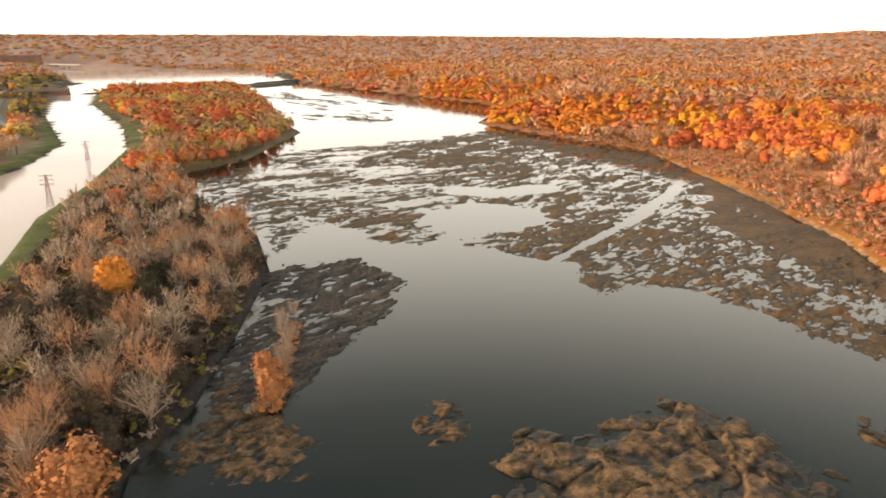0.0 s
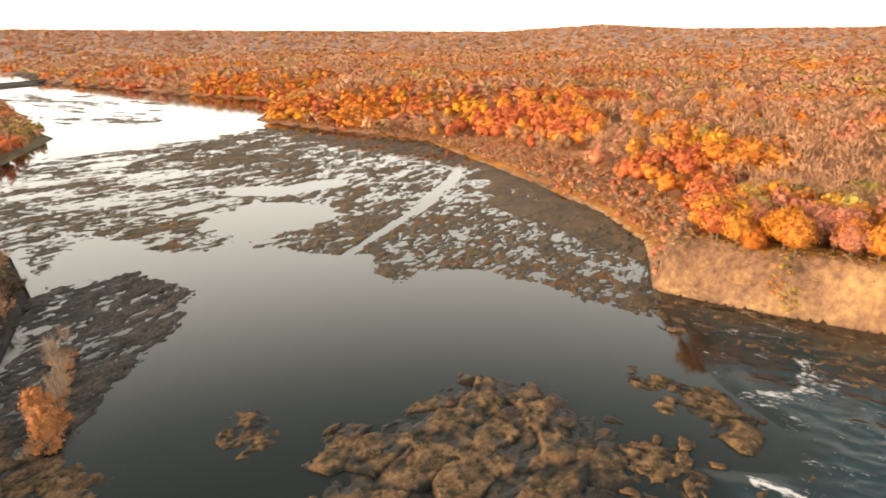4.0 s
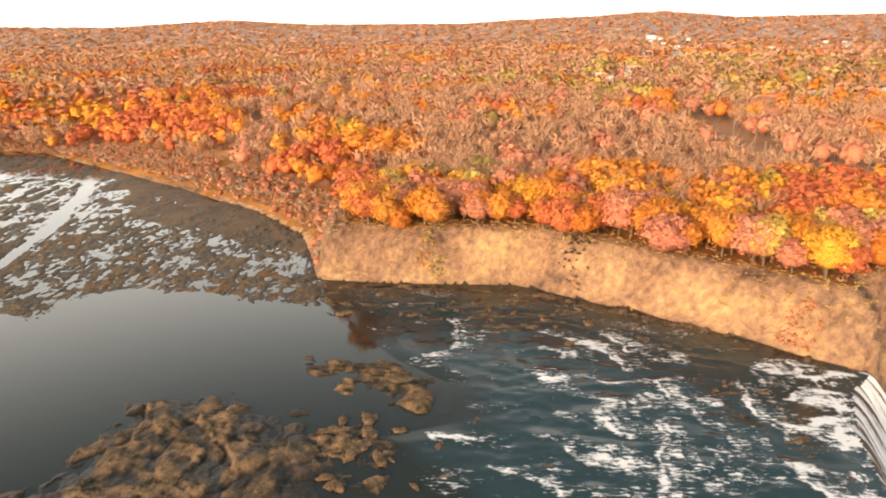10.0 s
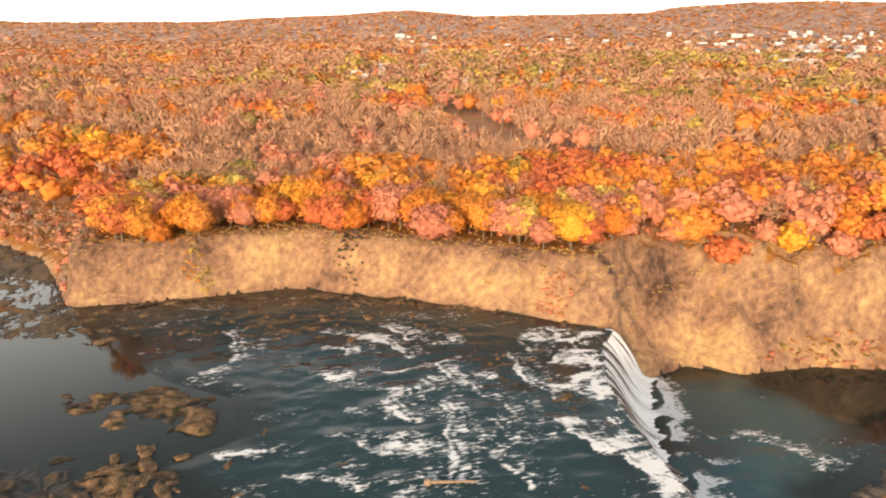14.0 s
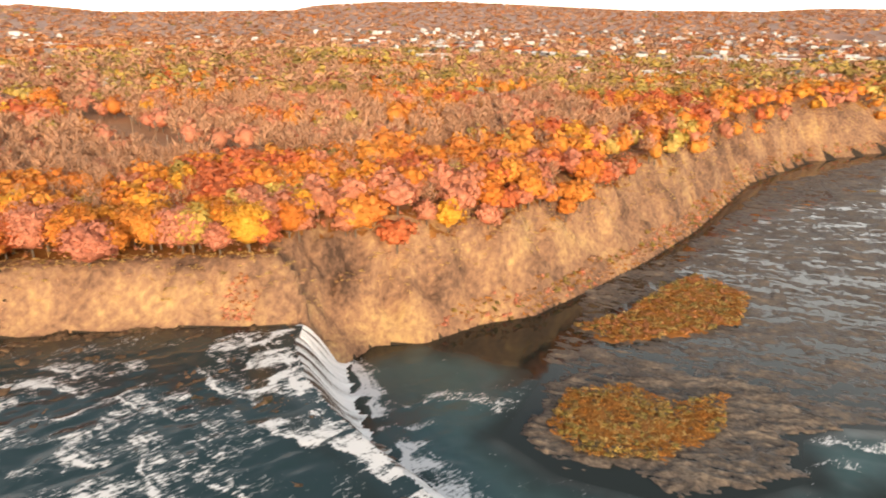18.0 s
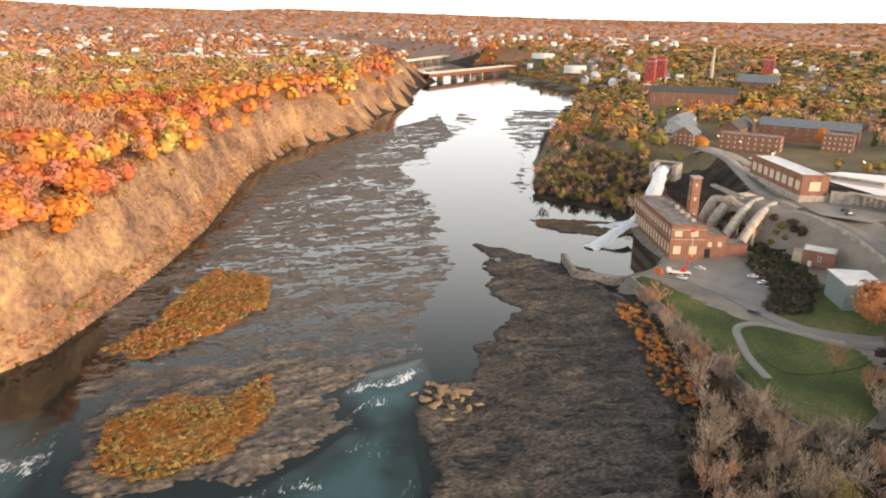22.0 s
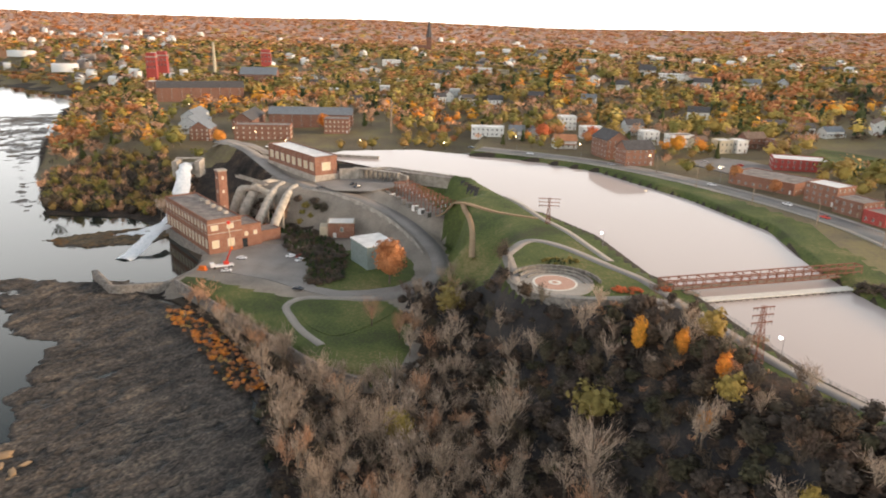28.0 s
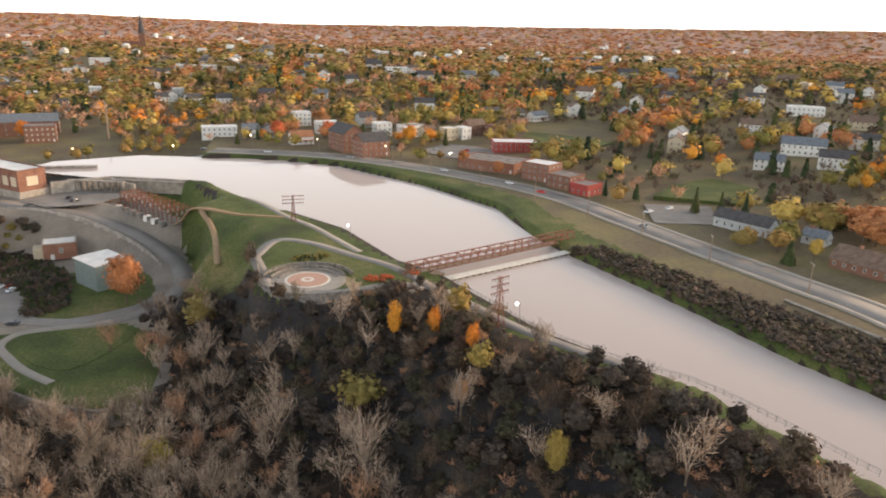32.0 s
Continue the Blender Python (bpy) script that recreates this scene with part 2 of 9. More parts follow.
# Near-black tones: shade between the bank's trees is put into the ground colour.
M_UNDER = ground_mat("shade_dark_thicket_floor", [(0.36, (0.010, 0.009, 0.008)), (0.48, (0.034, 0.027, 0.022)), (0.57, (0.08, 0.056, 0.04)), (0.7, (0.15, 0.09, 0.055))], 0.09, 1.4, bump=0.8, dist=0.8)


def water_mat(name, base, rough, scale, strength, stretch=(1, 1, 1), turn=0.0, foam=False):
    m, nd, ln, b = material(name, rough)
    b.inputs["IOR"].default_value = 1.33
    b.inputs["Base Color"].default_value = (*base, 1)
    n = noise_node(nd, ln, scale, 4, stretch, turn)
    bp = bump_node(nd, ln, b, n.outputs[0], strength, 0.15)
    if foam:                                        # torn white crests where the mesh says the water breaks
        f1 = noise_node(nd, ln, 1.3, 9, stretch, turn, 0.74)
        at = nd.new("ShaderNodeAttribute")
        at.attribute_name = "foam"
        add = nd.new("ShaderNodeMath")
        more = nd.new("ShaderNodeMath")
        more.operation = "MULTIPLY_ADD"
        more.inputs[1].default_value, more.inputs[2].default_value = 2.2, -0.6
        ln.new(f1.outputs[0], more.inputs[0])
        ln.new(more.outputs[0], add.inputs[0])
        ln.new(at.outputs["Fac"], add.inputs[1])
        mr = nd.new("ShaderNodeMapRange")
        mr.interpolation_type = "SMOOTHSTEP"
        mr.inputs["From Min"].default_value, mr.inputs["From Max"].default_value = 0.78, 1.08
        ln.new(add.outputs[0], mr.inputs["Value"])
        rim = nd.new("ShaderNodeAttribute")
        rim.attribute_name = "depth"
        rough_water = nd.new("ShaderNodeMath")
        rough_water.operation = "MULTIPLY"
        rough_water.inputs[1].default_value = strength
        ln.new(rim.outputs["Fac"], rough_water.inputs[0])
        ln.new(rough_water.outputs[0], bp.inputs["Strength"])
        deep = nd.new("ShaderNodeMixRGB")
        deep.inputs[1].default_value, deep.inputs[2].default_value = (0.018, 0.025, 0.021, 1), (*base, 1)
        ln.new(rim.outputs["Fac"], deep.inputs[0])
        for key, lo, hi in (("Base Color", (*base, 1), (0.82, 0.84, 0.84, 1)), ("Roughness", (rough,) * 3 + (1,), (0.85,) * 3 + (1,))):
            mx = nd.new("ShaderNodeMixRGB")
            mx.inputs[1].default_value, mx.inputs[2].default_value = lo, hi
            ln.new(mr.outputs[0], mx.inputs[0])
            if key == "Base Color":
                ln.new(deep.outputs[0], mx.inputs[1])
            ln.new(mx.outputs[0], b.inputs[key])
    return m


M_WATER = water_mat("river_water", (0.018, 0.025, 0.021), 0.06, 0.25, 0.05)
M_RAPID = water_mat("rapids_water", (0.022, 0.047, 0.053), 0.12, 0.5, 0.35, (3.0, 0.9, 1), -0.9, True)
M_PLUNGE = water_mat("plunge_pool_water", (0.055, 0.11, 0.115), 0.12, 0.5, 0.3, (3.0, 0.9, 1), -0.9, True)
M_RAPID.node_tree.nodes["Principled BSDF"].inputs["Specular IOR Level"].default_value = 0.46
# Silty base raised high: the sky's reflection is put into the water's colour.
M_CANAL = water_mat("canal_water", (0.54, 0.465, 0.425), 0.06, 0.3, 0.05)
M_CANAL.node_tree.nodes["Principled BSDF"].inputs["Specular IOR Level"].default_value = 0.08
M_WATER.node_tree.nodes["Principled BSDF"].inputs["Specular IOR Level"].default_value = 0.56
m, nd, ln, b = material("white_water", 0.7, spec=0.3)
n = noise_node(nd, ln, 1.1, 7, (1.0, 1.0, 5.0), 0, 0.7)
r = ramp_node(nd, [(0.3, (0.45, 0.49, 0.5)), (0.45, (0.78, 0.81, 0.81)), (0.6, (0.9, 0.91, 0.91))])
ln.new(n.outputs[0], r.inputs[0])
ln.new(r.outputs[0], b.inputs["Base Color"])
bump_node(nd, ln, b, n.outputs[0], 0.5, 0.3)
M_FOAM = m

# ---- the plan: waters ----
UPPER = [(-405, 1401), (-312, 1571), (-141, 1292), (91, 941), (40, 760), (50, 730), (112, 633), (164, 547), (170, 440), (173, 365), (174, 290), (166, 245),
         (147, 211), (136, 194), (152, 170), (179, 138), (184, 105), (187, 70), (188, 48), (187, 33), (176, 34), (156, 28), (141, 20), (126, 10), (95, -12),
         (50, -28), (0, -22), (-28, 0), (-50, 60), (-64, 125), (-60, 150), (-62, 200), (-66, 257), (-84, 310), (-122, 363), (-176, 463), (-146, 520),
         (-135, 686), (-178, 788), (-322, 1237)]
LOWER = [(204, 22), (218, 13), (219, -4), (234, -25), (241, -46), (266, -73), (297, -105), (348, -150), (460, -232), (528, -308), (582, -427), (663, -490),
         (708, -577), (883, -723), (988, -851), (1250, -1000), (1700, -1150), (2300, -1250), (2300, -1500), (1600, -1400), (1150, -1230), (1034, -1134),
         (935, -1024), (652, -888), (531, -677), (355, -416), (282, -335), (235, -340), (207, -328), (162, -288), (156, -268), (159, -250), (172, -240), (141, -229), (108, -199), (83, -169),
         (60, -127), (30, -95), (5, -55), (50, -42), (95, -34), (126, -14), (140, -2), (146, 4), (160, 12), (184, 18)]
CANAL = [(-106, -94), (-91, -133), (-77, -148), (-62, -168), (-50, -198), (-42, -220), (-30, -235), (-14, -278), (9, -309), (47, -374), (97, -390),
         (150, -418), (140, -440), (97, -458), (18, -440), (-22, -416), (-64, -359), (-89, -308), (-92, -261), (-97, -238), (-109, -200), (-116, -175),
         (-124, -143), (-134, -118), (-185, 0), (-238, 200), (-277, 436), (-285, 489), (-314, 588), (-477, 862), (-561, 1032), (-640, 1190),
         (-560, 1180), (-479, 979), (-319, 709), (-249, 554), (-209, 407), (-194, 325), (-168, 255), (-146, 120), (-124, 0)]
POOL = [(-405, 1401), (-312, 1571), (-400, 1800), (-560, 2060), (-820, 2250), (-1100, 2450), (-1300, 2750), (-1450, 2680), (-1250, 2300),
        (-950, 1800), (-760, 1480), (-690, 1240), (-600, 1170), (-560, 1300), (-480, 1390)]
WATERS = [(UPPER, 0.0), (LOWER, -22.0), (CANAL, 4.0), (POOL, 4.0)]

# skyline of the far hills: azimuth from +y clockwise, degrees above the level of the eye
RIDGE = [(-180, -0.2), (-138, 0.35), (-60, 0.5), (-30, 0.5), (-16, 0.45), (0, 0.25), (22, -0.05), (27, 0.22), (30, 0.4), (36, 0.05), (48, 0.0), (52, 0.26),
         (58, 0.45), (63, 0.78), (68, 0.3), (81, 0.42), (83, 0.8), (88, 1.05), (93, 1.1), (98, 0.87), (107, 0.43), (116, 0.3), (120, 0.5), (128, 0.34),
         (142, 0.05), (155, 0.0), (165, 0.1), (171, -0.05), (180, -0.2)]

# level places cut into the slopes: outline, height, soft edge
POWER_YARD = [(200, -328), (157, -287), (151, -276), (150, -246), (110, -219), (74, -192), (56, -185), (44, -196), (52, -226), (60, -250), (45, -278), (48, -310), (66, -334), (100, -338), (124, -320),
              (140, -322), (178, -348), (200, -340)]
GATE_YARD = [(190, -428), (137, -366), (168, -362), (160, -352), (140, -346), (118, -347), (96, -352), (84, -372), (96, -391), (128, -388), (150, -419), (178, -436)]
PLAZA_PAD = [(17, -232), (14, -213), (3, -203), (-27, -206), (-40, -214), (-52, -188), (-60, -166), (-76, -143), (-90, -129), (-78, -146), (-63, -168), (-51, -198), (-43, -220), (-31, -235), (-15, -278), (8, -309),
             (20, -300), (14, -262)]
SWITCH_YARD = [(90, -366), (60, -328), (46, -338), (64, -370)]
PADS = [(POWER_YARD, -18.0, 9.0), (GATE_YARD, -1.0, 10.0), (SWITCH_YARD, -5.0, 9.0), (PLAZA_PAD, 5.8, 7.0)]
RAMP = [(232, -455, 4), (205, -432, 3), (184, -408, 1), (160, -380, -1), (138, -360, -1), (118, -352, -1.5), (98, -344, -4), (80, -334, -8), (64, -318, -12), (52, -298, -15), (48, -278, -17), (56, -258, -17.8), (74, -246, -17.9)]
FALL_BAND = [(188, 36), (176, 36), (156, 30), (141, 22), (126, 12), (95, -10), (50, -26), (0, -20), (2, -58), (58, -52), (108, -36), (144, -6), (156, 3), (170, 10), (192, 16), (207, 20), (196, 30)]


def line_height(x, y, pts):
    """Distance to a line in space, and its height there."""
    best, hz = np.full(x.shape, 1e12), np.zeros(x.shape)
    for (x0, y0, z0), (x1, y1, z1) in zip(pts, pts[1:]):
        ex, ey = x1 - x0, y1 - y0
        u = np.clip(((x - x0) * ex + (y - y0) * ey) / (ex * ex + ey * ey + 1e-9), 0, 1)
        d = (x - x0 - u * ex) ** 2 + (y - y0 - u * ey) ** 2
        hz = np.where(d < best, z0 + u * (z1 - z0), hz)
        best = np.minimum(best, d)
    return np.sqrt(best), hz


def land(x, y, pads=True):
    """Height of the ground at plan places."""
    x, y = np.asarray(x, float), np.asarray(y, float)
    r, az = np.hypot(x, y), np.degrees(np.arctan2(x, y))
    du, dl, dc, dp = (edge(x, y, w) for w, _ in WATERS)
    wob = 7 * (fbm(x / 23, y / 23, 5) - 0.5) + 12 * (np.abs(fbm((x + y) / 13, (x - y) / 30, 6, 3) - 0.5) * 2 - 0.25)
    hills = 14 * (fbm(x / 260, y / 260, 11) - 0.5)
    # east side: cliffs by the falls, a wooded slope upstream
    cliff = smooth(y, 235, 195)
    top = 17 + 9 * smooth(r, 230, 900) - 6 * smooth(y, -60, -200) + hills * smooth(r, 250, 600)
    wide = np.where(cliff > 0.5, 11, 11 + 85 * (1 - cliff * 2))
    rise = smooth((du - 1.5 + wob * smooth(du, 1, 9)) / wide)
    east_up = 0.8 + (top - 0.8) * np.where(cliff > 0.5, rise, 0.2 * smooth(du / 12) + 0.8 * rise)
    east_low = -22 + (top + 22) * (0.12 * smooth(dl / 5) + 0.88 * smooth((dl - 4 + wob * smooth(dl, 2, 12)) / 26) ** 0.8)
    gentle = smooth(y, 380, 560)                              # low shores farther upstream
    east_up = east_up * (1 - gentle) + (0.3 + (top - 0.3) * smooth(du, 6, 110)) * gentle
    low_side = smooth(y - 0.12 * x, 14, -14)
    east = np.where(dl < du, np.minimum(east_low, np.where(du < 0, 0, 99)), east_up)
    # west side: bank between rivers and canal, town beyond
    level = np.where(y > 0, 0.6, 0.6 - 21.6 * smooth(y, 0, -70))
    dr = np.minimum(du, dl)
    q = np.clip(dc, 0, None) / (np.clip(dc, 0, None) + np.clip(dr, 0, None) + 1)
    bank = 5.6 + (level - 5.6) * smooth(q, 0.10, 0.62) + 3 * (fbm(x / 30, y / 30, 7) - 0.5) * smooth(q, 0.1, 0.3)
    town = 6.2 + 26 * smooth(dc, 60, 620) + hills * smooth(dc, 120, 500)
    low_town = -18 + 14 * smooth(dl, 10, 90) + 24 * smooth(dl, 90, 700) + 0.6 * hills * smooth(dl, 80, 400)
    w_axis = np.interp(y, [-480, -420, -300, -235, -120, 0, 250, 700, 1190], [175, 120, -40, -75, -110, -155, -215, -420, -600])
    west = np.where(x < w_axis, town, bank)
    south = smooth(-y - 0.35 * (x - 130), 330, 420)
    west = west * (1 - south * (x > 60)) + low_town * south * (x > 60)
    mid = np.interp(y, [-1600, -1134, -700, -400, -250, -100, 0, 60, 300, 760, 1400, 1600, 5000], [1500, 1100, 620, 400, 270, 150, 120, 60, 50, -40, -330, -380, -1500])
    h = np.where(x > mid, east, west)
    # far country rises to the skyline
    ridge = 85 + np.tan(np.radians(np.interp(az, *zip(*RIDGE)))) * r
    flat = 6 + (16 + 0.5 * hills) * smooth(np.minimum(dp, du), 0, 420)
    h = h + (flat - h) * smooth(r, 1100, 2000) * (dl > 60)
    far = smooth(r, 2300, 4700)
    h = h * (1 - far) + (ridge + 4 * (fbm(x / 300, y / 300, 3) - 0.5)) * far
    # water beds
    for d, (w, z) in zip((du, dl, dc, dp), WATERS):
        bed = z - 2.2
        h = np.where(d < 2.5, np.minimum(h, bed + (h - bed) * smooth(d, -1.5, 2.5)), h)
    k = smooth(edge(x, y, FALL_BAND), 1.0, -2.0)
    h = np.where(k > 0, np.minimum(h, h * (1 - k) - 25 * k), h)
    if pads:
        for outline, z, soft in PADS:
            k = smooth(edge(x, y, outline), soft, 0)
            h = h * (1 - k) + z * k
        quay = (line_dist(x, y, [(152, -247), (132, -233), (110, -217), (90, -203), (72, -190), (54, -182)]) < 13) & (edge(x, y, POWER_YARD) > 0.6) & (y > -245)
        h = np.where(quay, np.minimum(h, -22.6), h)
        d, hz = line_height(x, y, RAMP)
        k = smooth(d, 12, 6)
        h = h * (1 - k) + (hz - 0.3) * k
    return h


def steps(lo, hi, fine, reach, grow):
    mid = list(np.arange(lo, hi + fine, fine))
    up, d = [], fine
    while mid[-1] + sum(up) < reach:
        d *= grow
        up.append(d)
    right = list(mid[-1] + np.cumsum(up))
    dn, d = [], fine
    while mid[0] - sum(dn) > -reach:
        d *= grow
        dn.append(d)
    return np.array(list((mid[0] - np.cumsum(dn))[::-1]) + mid + right)


def build_ground():
    xs, ys = steps(-200, 300, 2.4, 4960, 1.05), steps(-330, 250, 2.4, 4960, 1.05)
    X, Y = np.meshgrid(xs, ys)
    Z = land(X, Y)
    V = np.stack([X, Y, Z], -1).reshape(-1, 3)
    F = grid_faces(len(xs), len(ys))
    c = V[F].mean(1)
    x, y, z = c[:, 0], c[:, 1], c[:, 2]
    e1, e2 = V[F[:, 2]] - V[F[:, 0]], V[F[:, 3]] - V[F[:, 1]]
    nrm = np.cross(e1, e2)
    slope = np.abs(nrm[:, 2]) / np.linalg.norm(nrm, axis=1)
    du, dl, dc, dp = (edge(x, y, w) for w, _ in WATERS)
    r = np.hypot(x, y)
    jit = fbm(x / 9, y / 9, 21) - 0.5
    idx = np.zeros(len(F), int)                                   # leaf litter
    west = x < np.interp(y, [-1134, -700, -400, -250, -100, 0, 60, 300, 760, 1400], [1100, 620, 400, 270, 150, 120, 60, 50, -40, -330])
    dr = np.minimum(du, dl)
    idx[(~west) & (dr < 34 + 40 * jit) & (y < 620)] = 1           # dry scrub by the river
    idx[(slope < 0.86 + 0.3 * jit) & (~west) & (r < 1500)] = 3    # cliff
    idx[(~west) & (dr < 16 + 10 * jit) & (y < 205) & (r < 900)] = 3
    idx[west & (slope < 0.9 + 0.2 * jit) & (r < 400)] = 5
    idx[west & (dc < 7 + 8 * jit) & (dc > 0)] = 2
    idx[west & (dc < 15 + 8 * jit) & (dc > 0) & (y > 20) & (r < 800)] = 2
    yard = np.minimum.reduce([edge(x, y, o) for o, _, _ in PADS[:3]])
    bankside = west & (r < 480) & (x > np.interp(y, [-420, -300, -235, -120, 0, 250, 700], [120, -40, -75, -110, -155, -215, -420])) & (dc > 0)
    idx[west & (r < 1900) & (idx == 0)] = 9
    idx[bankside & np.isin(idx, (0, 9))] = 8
    idx[west & (yard < 5 + 6 * jit)] = 7
    idx[west & (yard < 12 + 10 * jit) & (y < -296) & (x > 70) & (x < 175)] = 7
    idx[edge(x, y, PLAZA_PAD) < 1 + 3 * jit] = 2
    idx[edge(x, y, [(150, -247), (110, -220), (74, -193), (56, -186), (45, -196), (50, -230), (62, -245), (84, -242), (104, -240), (120, -245), (148, -253)]) < 1] = 2
    lawn = edge(x, y, [(60, -375), (24, -302), (16, -262), (20, -245), (34, -243), (46, -262), (46, -300), (56, -340), (84, -392)])
    idx[lawn < 2] = 2
    idx[west & (dc < 20 + 10 * jit) & (dc > 0) & (y < -215) & (x < 40)] = 2
    idx[np.minimum(np.minimum(du, dl), np.minimum(dc, dp)) < 0.5] = 4
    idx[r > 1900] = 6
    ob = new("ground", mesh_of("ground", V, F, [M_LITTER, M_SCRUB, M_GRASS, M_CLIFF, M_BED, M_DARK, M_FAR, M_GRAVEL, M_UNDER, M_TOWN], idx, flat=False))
    tagged(ob, "leaf-strewn ground with bare cliffs and grassy banks", "ground", kind="structure")


def grow_outline(poly, d):
    """The outline moved outwards, so that water runs in under its banks."""
    area = sum(a[0] * b[1] - b[0] * a[1] for a, b in zip(poly, poly[1:] + poly[:1]))
    out = []
    for p, a, b in zip(poly, poly[-1:] + poly[:-1], poly[1:] + poly[:1]):
        n = Vector((b[1] - a[1], a[0] - b[0])).normalized() * (d if area > 0 else -d)
        out.append((p[0] + n.x, p[1] + n.y))
    return out


def sheet(name, poly, z, mat, label, category="water"):
    bm = bmesh.new()
    bm.faces.new([bm.verts.new((px, py, z)) for px, py in poly])
    bmesh.ops.triangulate(bm, faces=bm.faces[:])
    bmesh.ops.recalc_face_normals(bm, faces=bm.faces[:])
    if bm.faces[:][0].normal.z < 0:
        bmesh.ops.reverse_faces(bm, faces=bm.faces[:])
    me = bpy.data.meshes.new(name)
    bm.to_mesh(me)
    bm.free()
    me.materials.append(mat)
    return tagged(new(name, me), label, category, kind="structure")


build_ground()
sheet("water_lower_river", grow_outline(LOWER, 3), -22.0, M_WATER, "calm dark river water below the falls")
sheet("water_canal", grow_outline(CANAL, 2), 4.0, M_CANAL, "still canal water with the sky's glare in its colour")
sheet("water_upper_pool", grow_outline(POOL, 2), 4.0, M_CANAL, "wide water held behind the dam, sky glare in its colour")
sheet("water_upper_river", UPPER, 0.0, M_WATER, "smooth dark river water above the falls")


# ---- rock shelves in the river beds ----
def plates(U, W, size, seed):
    """Broken slabs: a height and a lean for each, and the distance to its cracks."""
    gu, gw = np.floor(U / size).astype(np.int64), np.floor(W / size).astype(np.int64)
    f1, f2 = np.full(U.shape, 1e9), np.full(U.shape, 1e9)
    high, lean = np.zeros(U.shape), np.zeros(U.shape)
    for i in (-1, 0, 1):
        for j in (-1, 0, 1):
            a, b = gu + i, gw + j
            du_, dw_ = U / size - a - lattice(a, b, seed), W / size - b - lattice(a, b, seed + 1)
            d = du_ * du_ + dw_ * dw_
            near = d < f1
            f2 = np.where(near, f1, np.minimum(f2, d))
            f1 = np.where(near, d, f1)
            high = np.where(near, lattice(a, b, seed + 2), high)
            lean = np.where(near, (lattice(a, b, seed + 3) - 0.5) * du_ + (lattice(a, b, seed + 4) - 0.5) * dw_, lean)
    return high - 0.5, lean, np.sqrt(f2) - np.sqrt(f1)


def shelf(name, outline, z, label, mat, cover=0.6, amp=1.0, turn=0.5, long=14.0, across=3.0, step=1.5, seed=1, ragged=8.0, blocks=0.0, slab=5.0, rough=1.0, dome=0.0, wet=0.5, channels=(), fringe=4.0):
    """Rock that stands out of the water over a share of its outline, split into slabs and streaks."""
    xs0, ys0 = zip(*outline)
    xs, ys = np.arange(min(xs0) - 6, max(xs0) + 6, step), np.arange(min(ys0) - 6, max(ys0) + 6, step)
    X, Y = np.meshgrid(xs, ys)
    d = edge(X, Y, outline) + ragged * (fbm(X / 11, Y / 11, seed + 40, 4) - 0.5)
    c, s = math.cos(turn), math.sin(turn)
    U, W = X * c + Y * s, -X * s + Y * c
    U, W = U + 2.5 * (fbm(X / 9, Y / 9, seed + 50, 2) - 0.5), W + 3.5 * (fbm(X / 14, Y / 14, seed + 51, 2) - 0.5)
    h = 0.8 * (fbm(U / (3.5 * long), W / (3.5 * across), seed + 9, 2) - 0.5) + 1.2 * (fbm(U / long, W / across, seed, 3) - 0.5) + 1.3 * rough * (fbm(U / (0.3 * long), W / (0.32 * across), seed + 20, 3) - 0.5)
    tone = 0.8 * (fbm(X / 5, Y / 5, seed + 58, 3) - 0.5)
    if blocks:
        for k, size in enumerate((slab, slab * 0.42, slab * 0.2)):
            if size > 1.4 * step:
                high, lean, crack = plates(U / 1.5, W, size, seed + 70 + 5 * k)
                tone = tone + (0.9, 0.7, 0.4)[k] * high
                h = h + blocks * (0.9, 0.34, 0.14)[k] * (high + 1.8 * lean - 0.15 * smooth(crack, 0.1, 0.0))
    h = h - 0.55 * smooth(d, -fringe, 0.5) + dome * smooth(-d, 0, 14)
    for line, width in channels:
        h = h - 1.2 * smooth(line_dist(X + 3 * (fbm(X / 7, Y / 7, seed + 55, 2) - 0.5), Y, line), width, 0.4 * width)
    inside = d < -0.5 * fringe
    level = np.quantile(h[inside], 1 - cover)
    rise = np.where(d > 0.5, -0.4 - 0.2 * np.clip(d, 0, 6), amp * (h - level))
    V = np.stack([X, Y, z + np.maximum(rise, -2.0)], -1).reshape(-1, 3)
    F = grid_faces(len(xs), len(ys))
    F = F[V[F][:, :, 2].max(1) > z - 0.1]
    used = np.unique(F)
    remap = np.zeros(len(V), int)
    remap[used] = np.arange(len(used))
    me = mesh_of(name, V[used], remap[F], [mat], flat=blocks > 0.6)
    me.attributes.new("dry", "FLOAT", "POINT").data.foreach_set("value", smooth(rise + wet * (0.9 * tone + 1.3 * (fbm(X / 2.2, Y / 2.2, seed + 57, 3) - 0.5)), 0.0, wet).ravel()[used].astype(np.float32))
    return tagged(new(name, me), label, "rock", kind="structure")


SHELF_UP = [(50, 266), (53, 230), (59, 223), (66, 238), (83, 232), (98, 218), (106, 197), (122, 172), (137, 186), (149, 208), (168, 244), (176, 290), (175, 365), (172, 440),
            (160, 540), (100, 610), (50, 700), (0, 640), (-35, 590), (-70, 500), (-5, 480), (-10, 400), (30, 372), (57, 335), (20, 310), (14, 290), (30, 272)]
SHELF_WEST = [(-36, 156), (-28, 185), (-15, 220), (-13, 246), (-36, 276), (-60, 262), (-66, 330), (-72, 380), (-130, 460), (-165, 455), (-118, 363), (-84, 310), (-66, 257), (-62, 200), (-58, 150)]
SHELF_MID = [(-75, 400), (-10, 350), (5, 300), (-15, 292), (-45, 320), (-75, 345)]
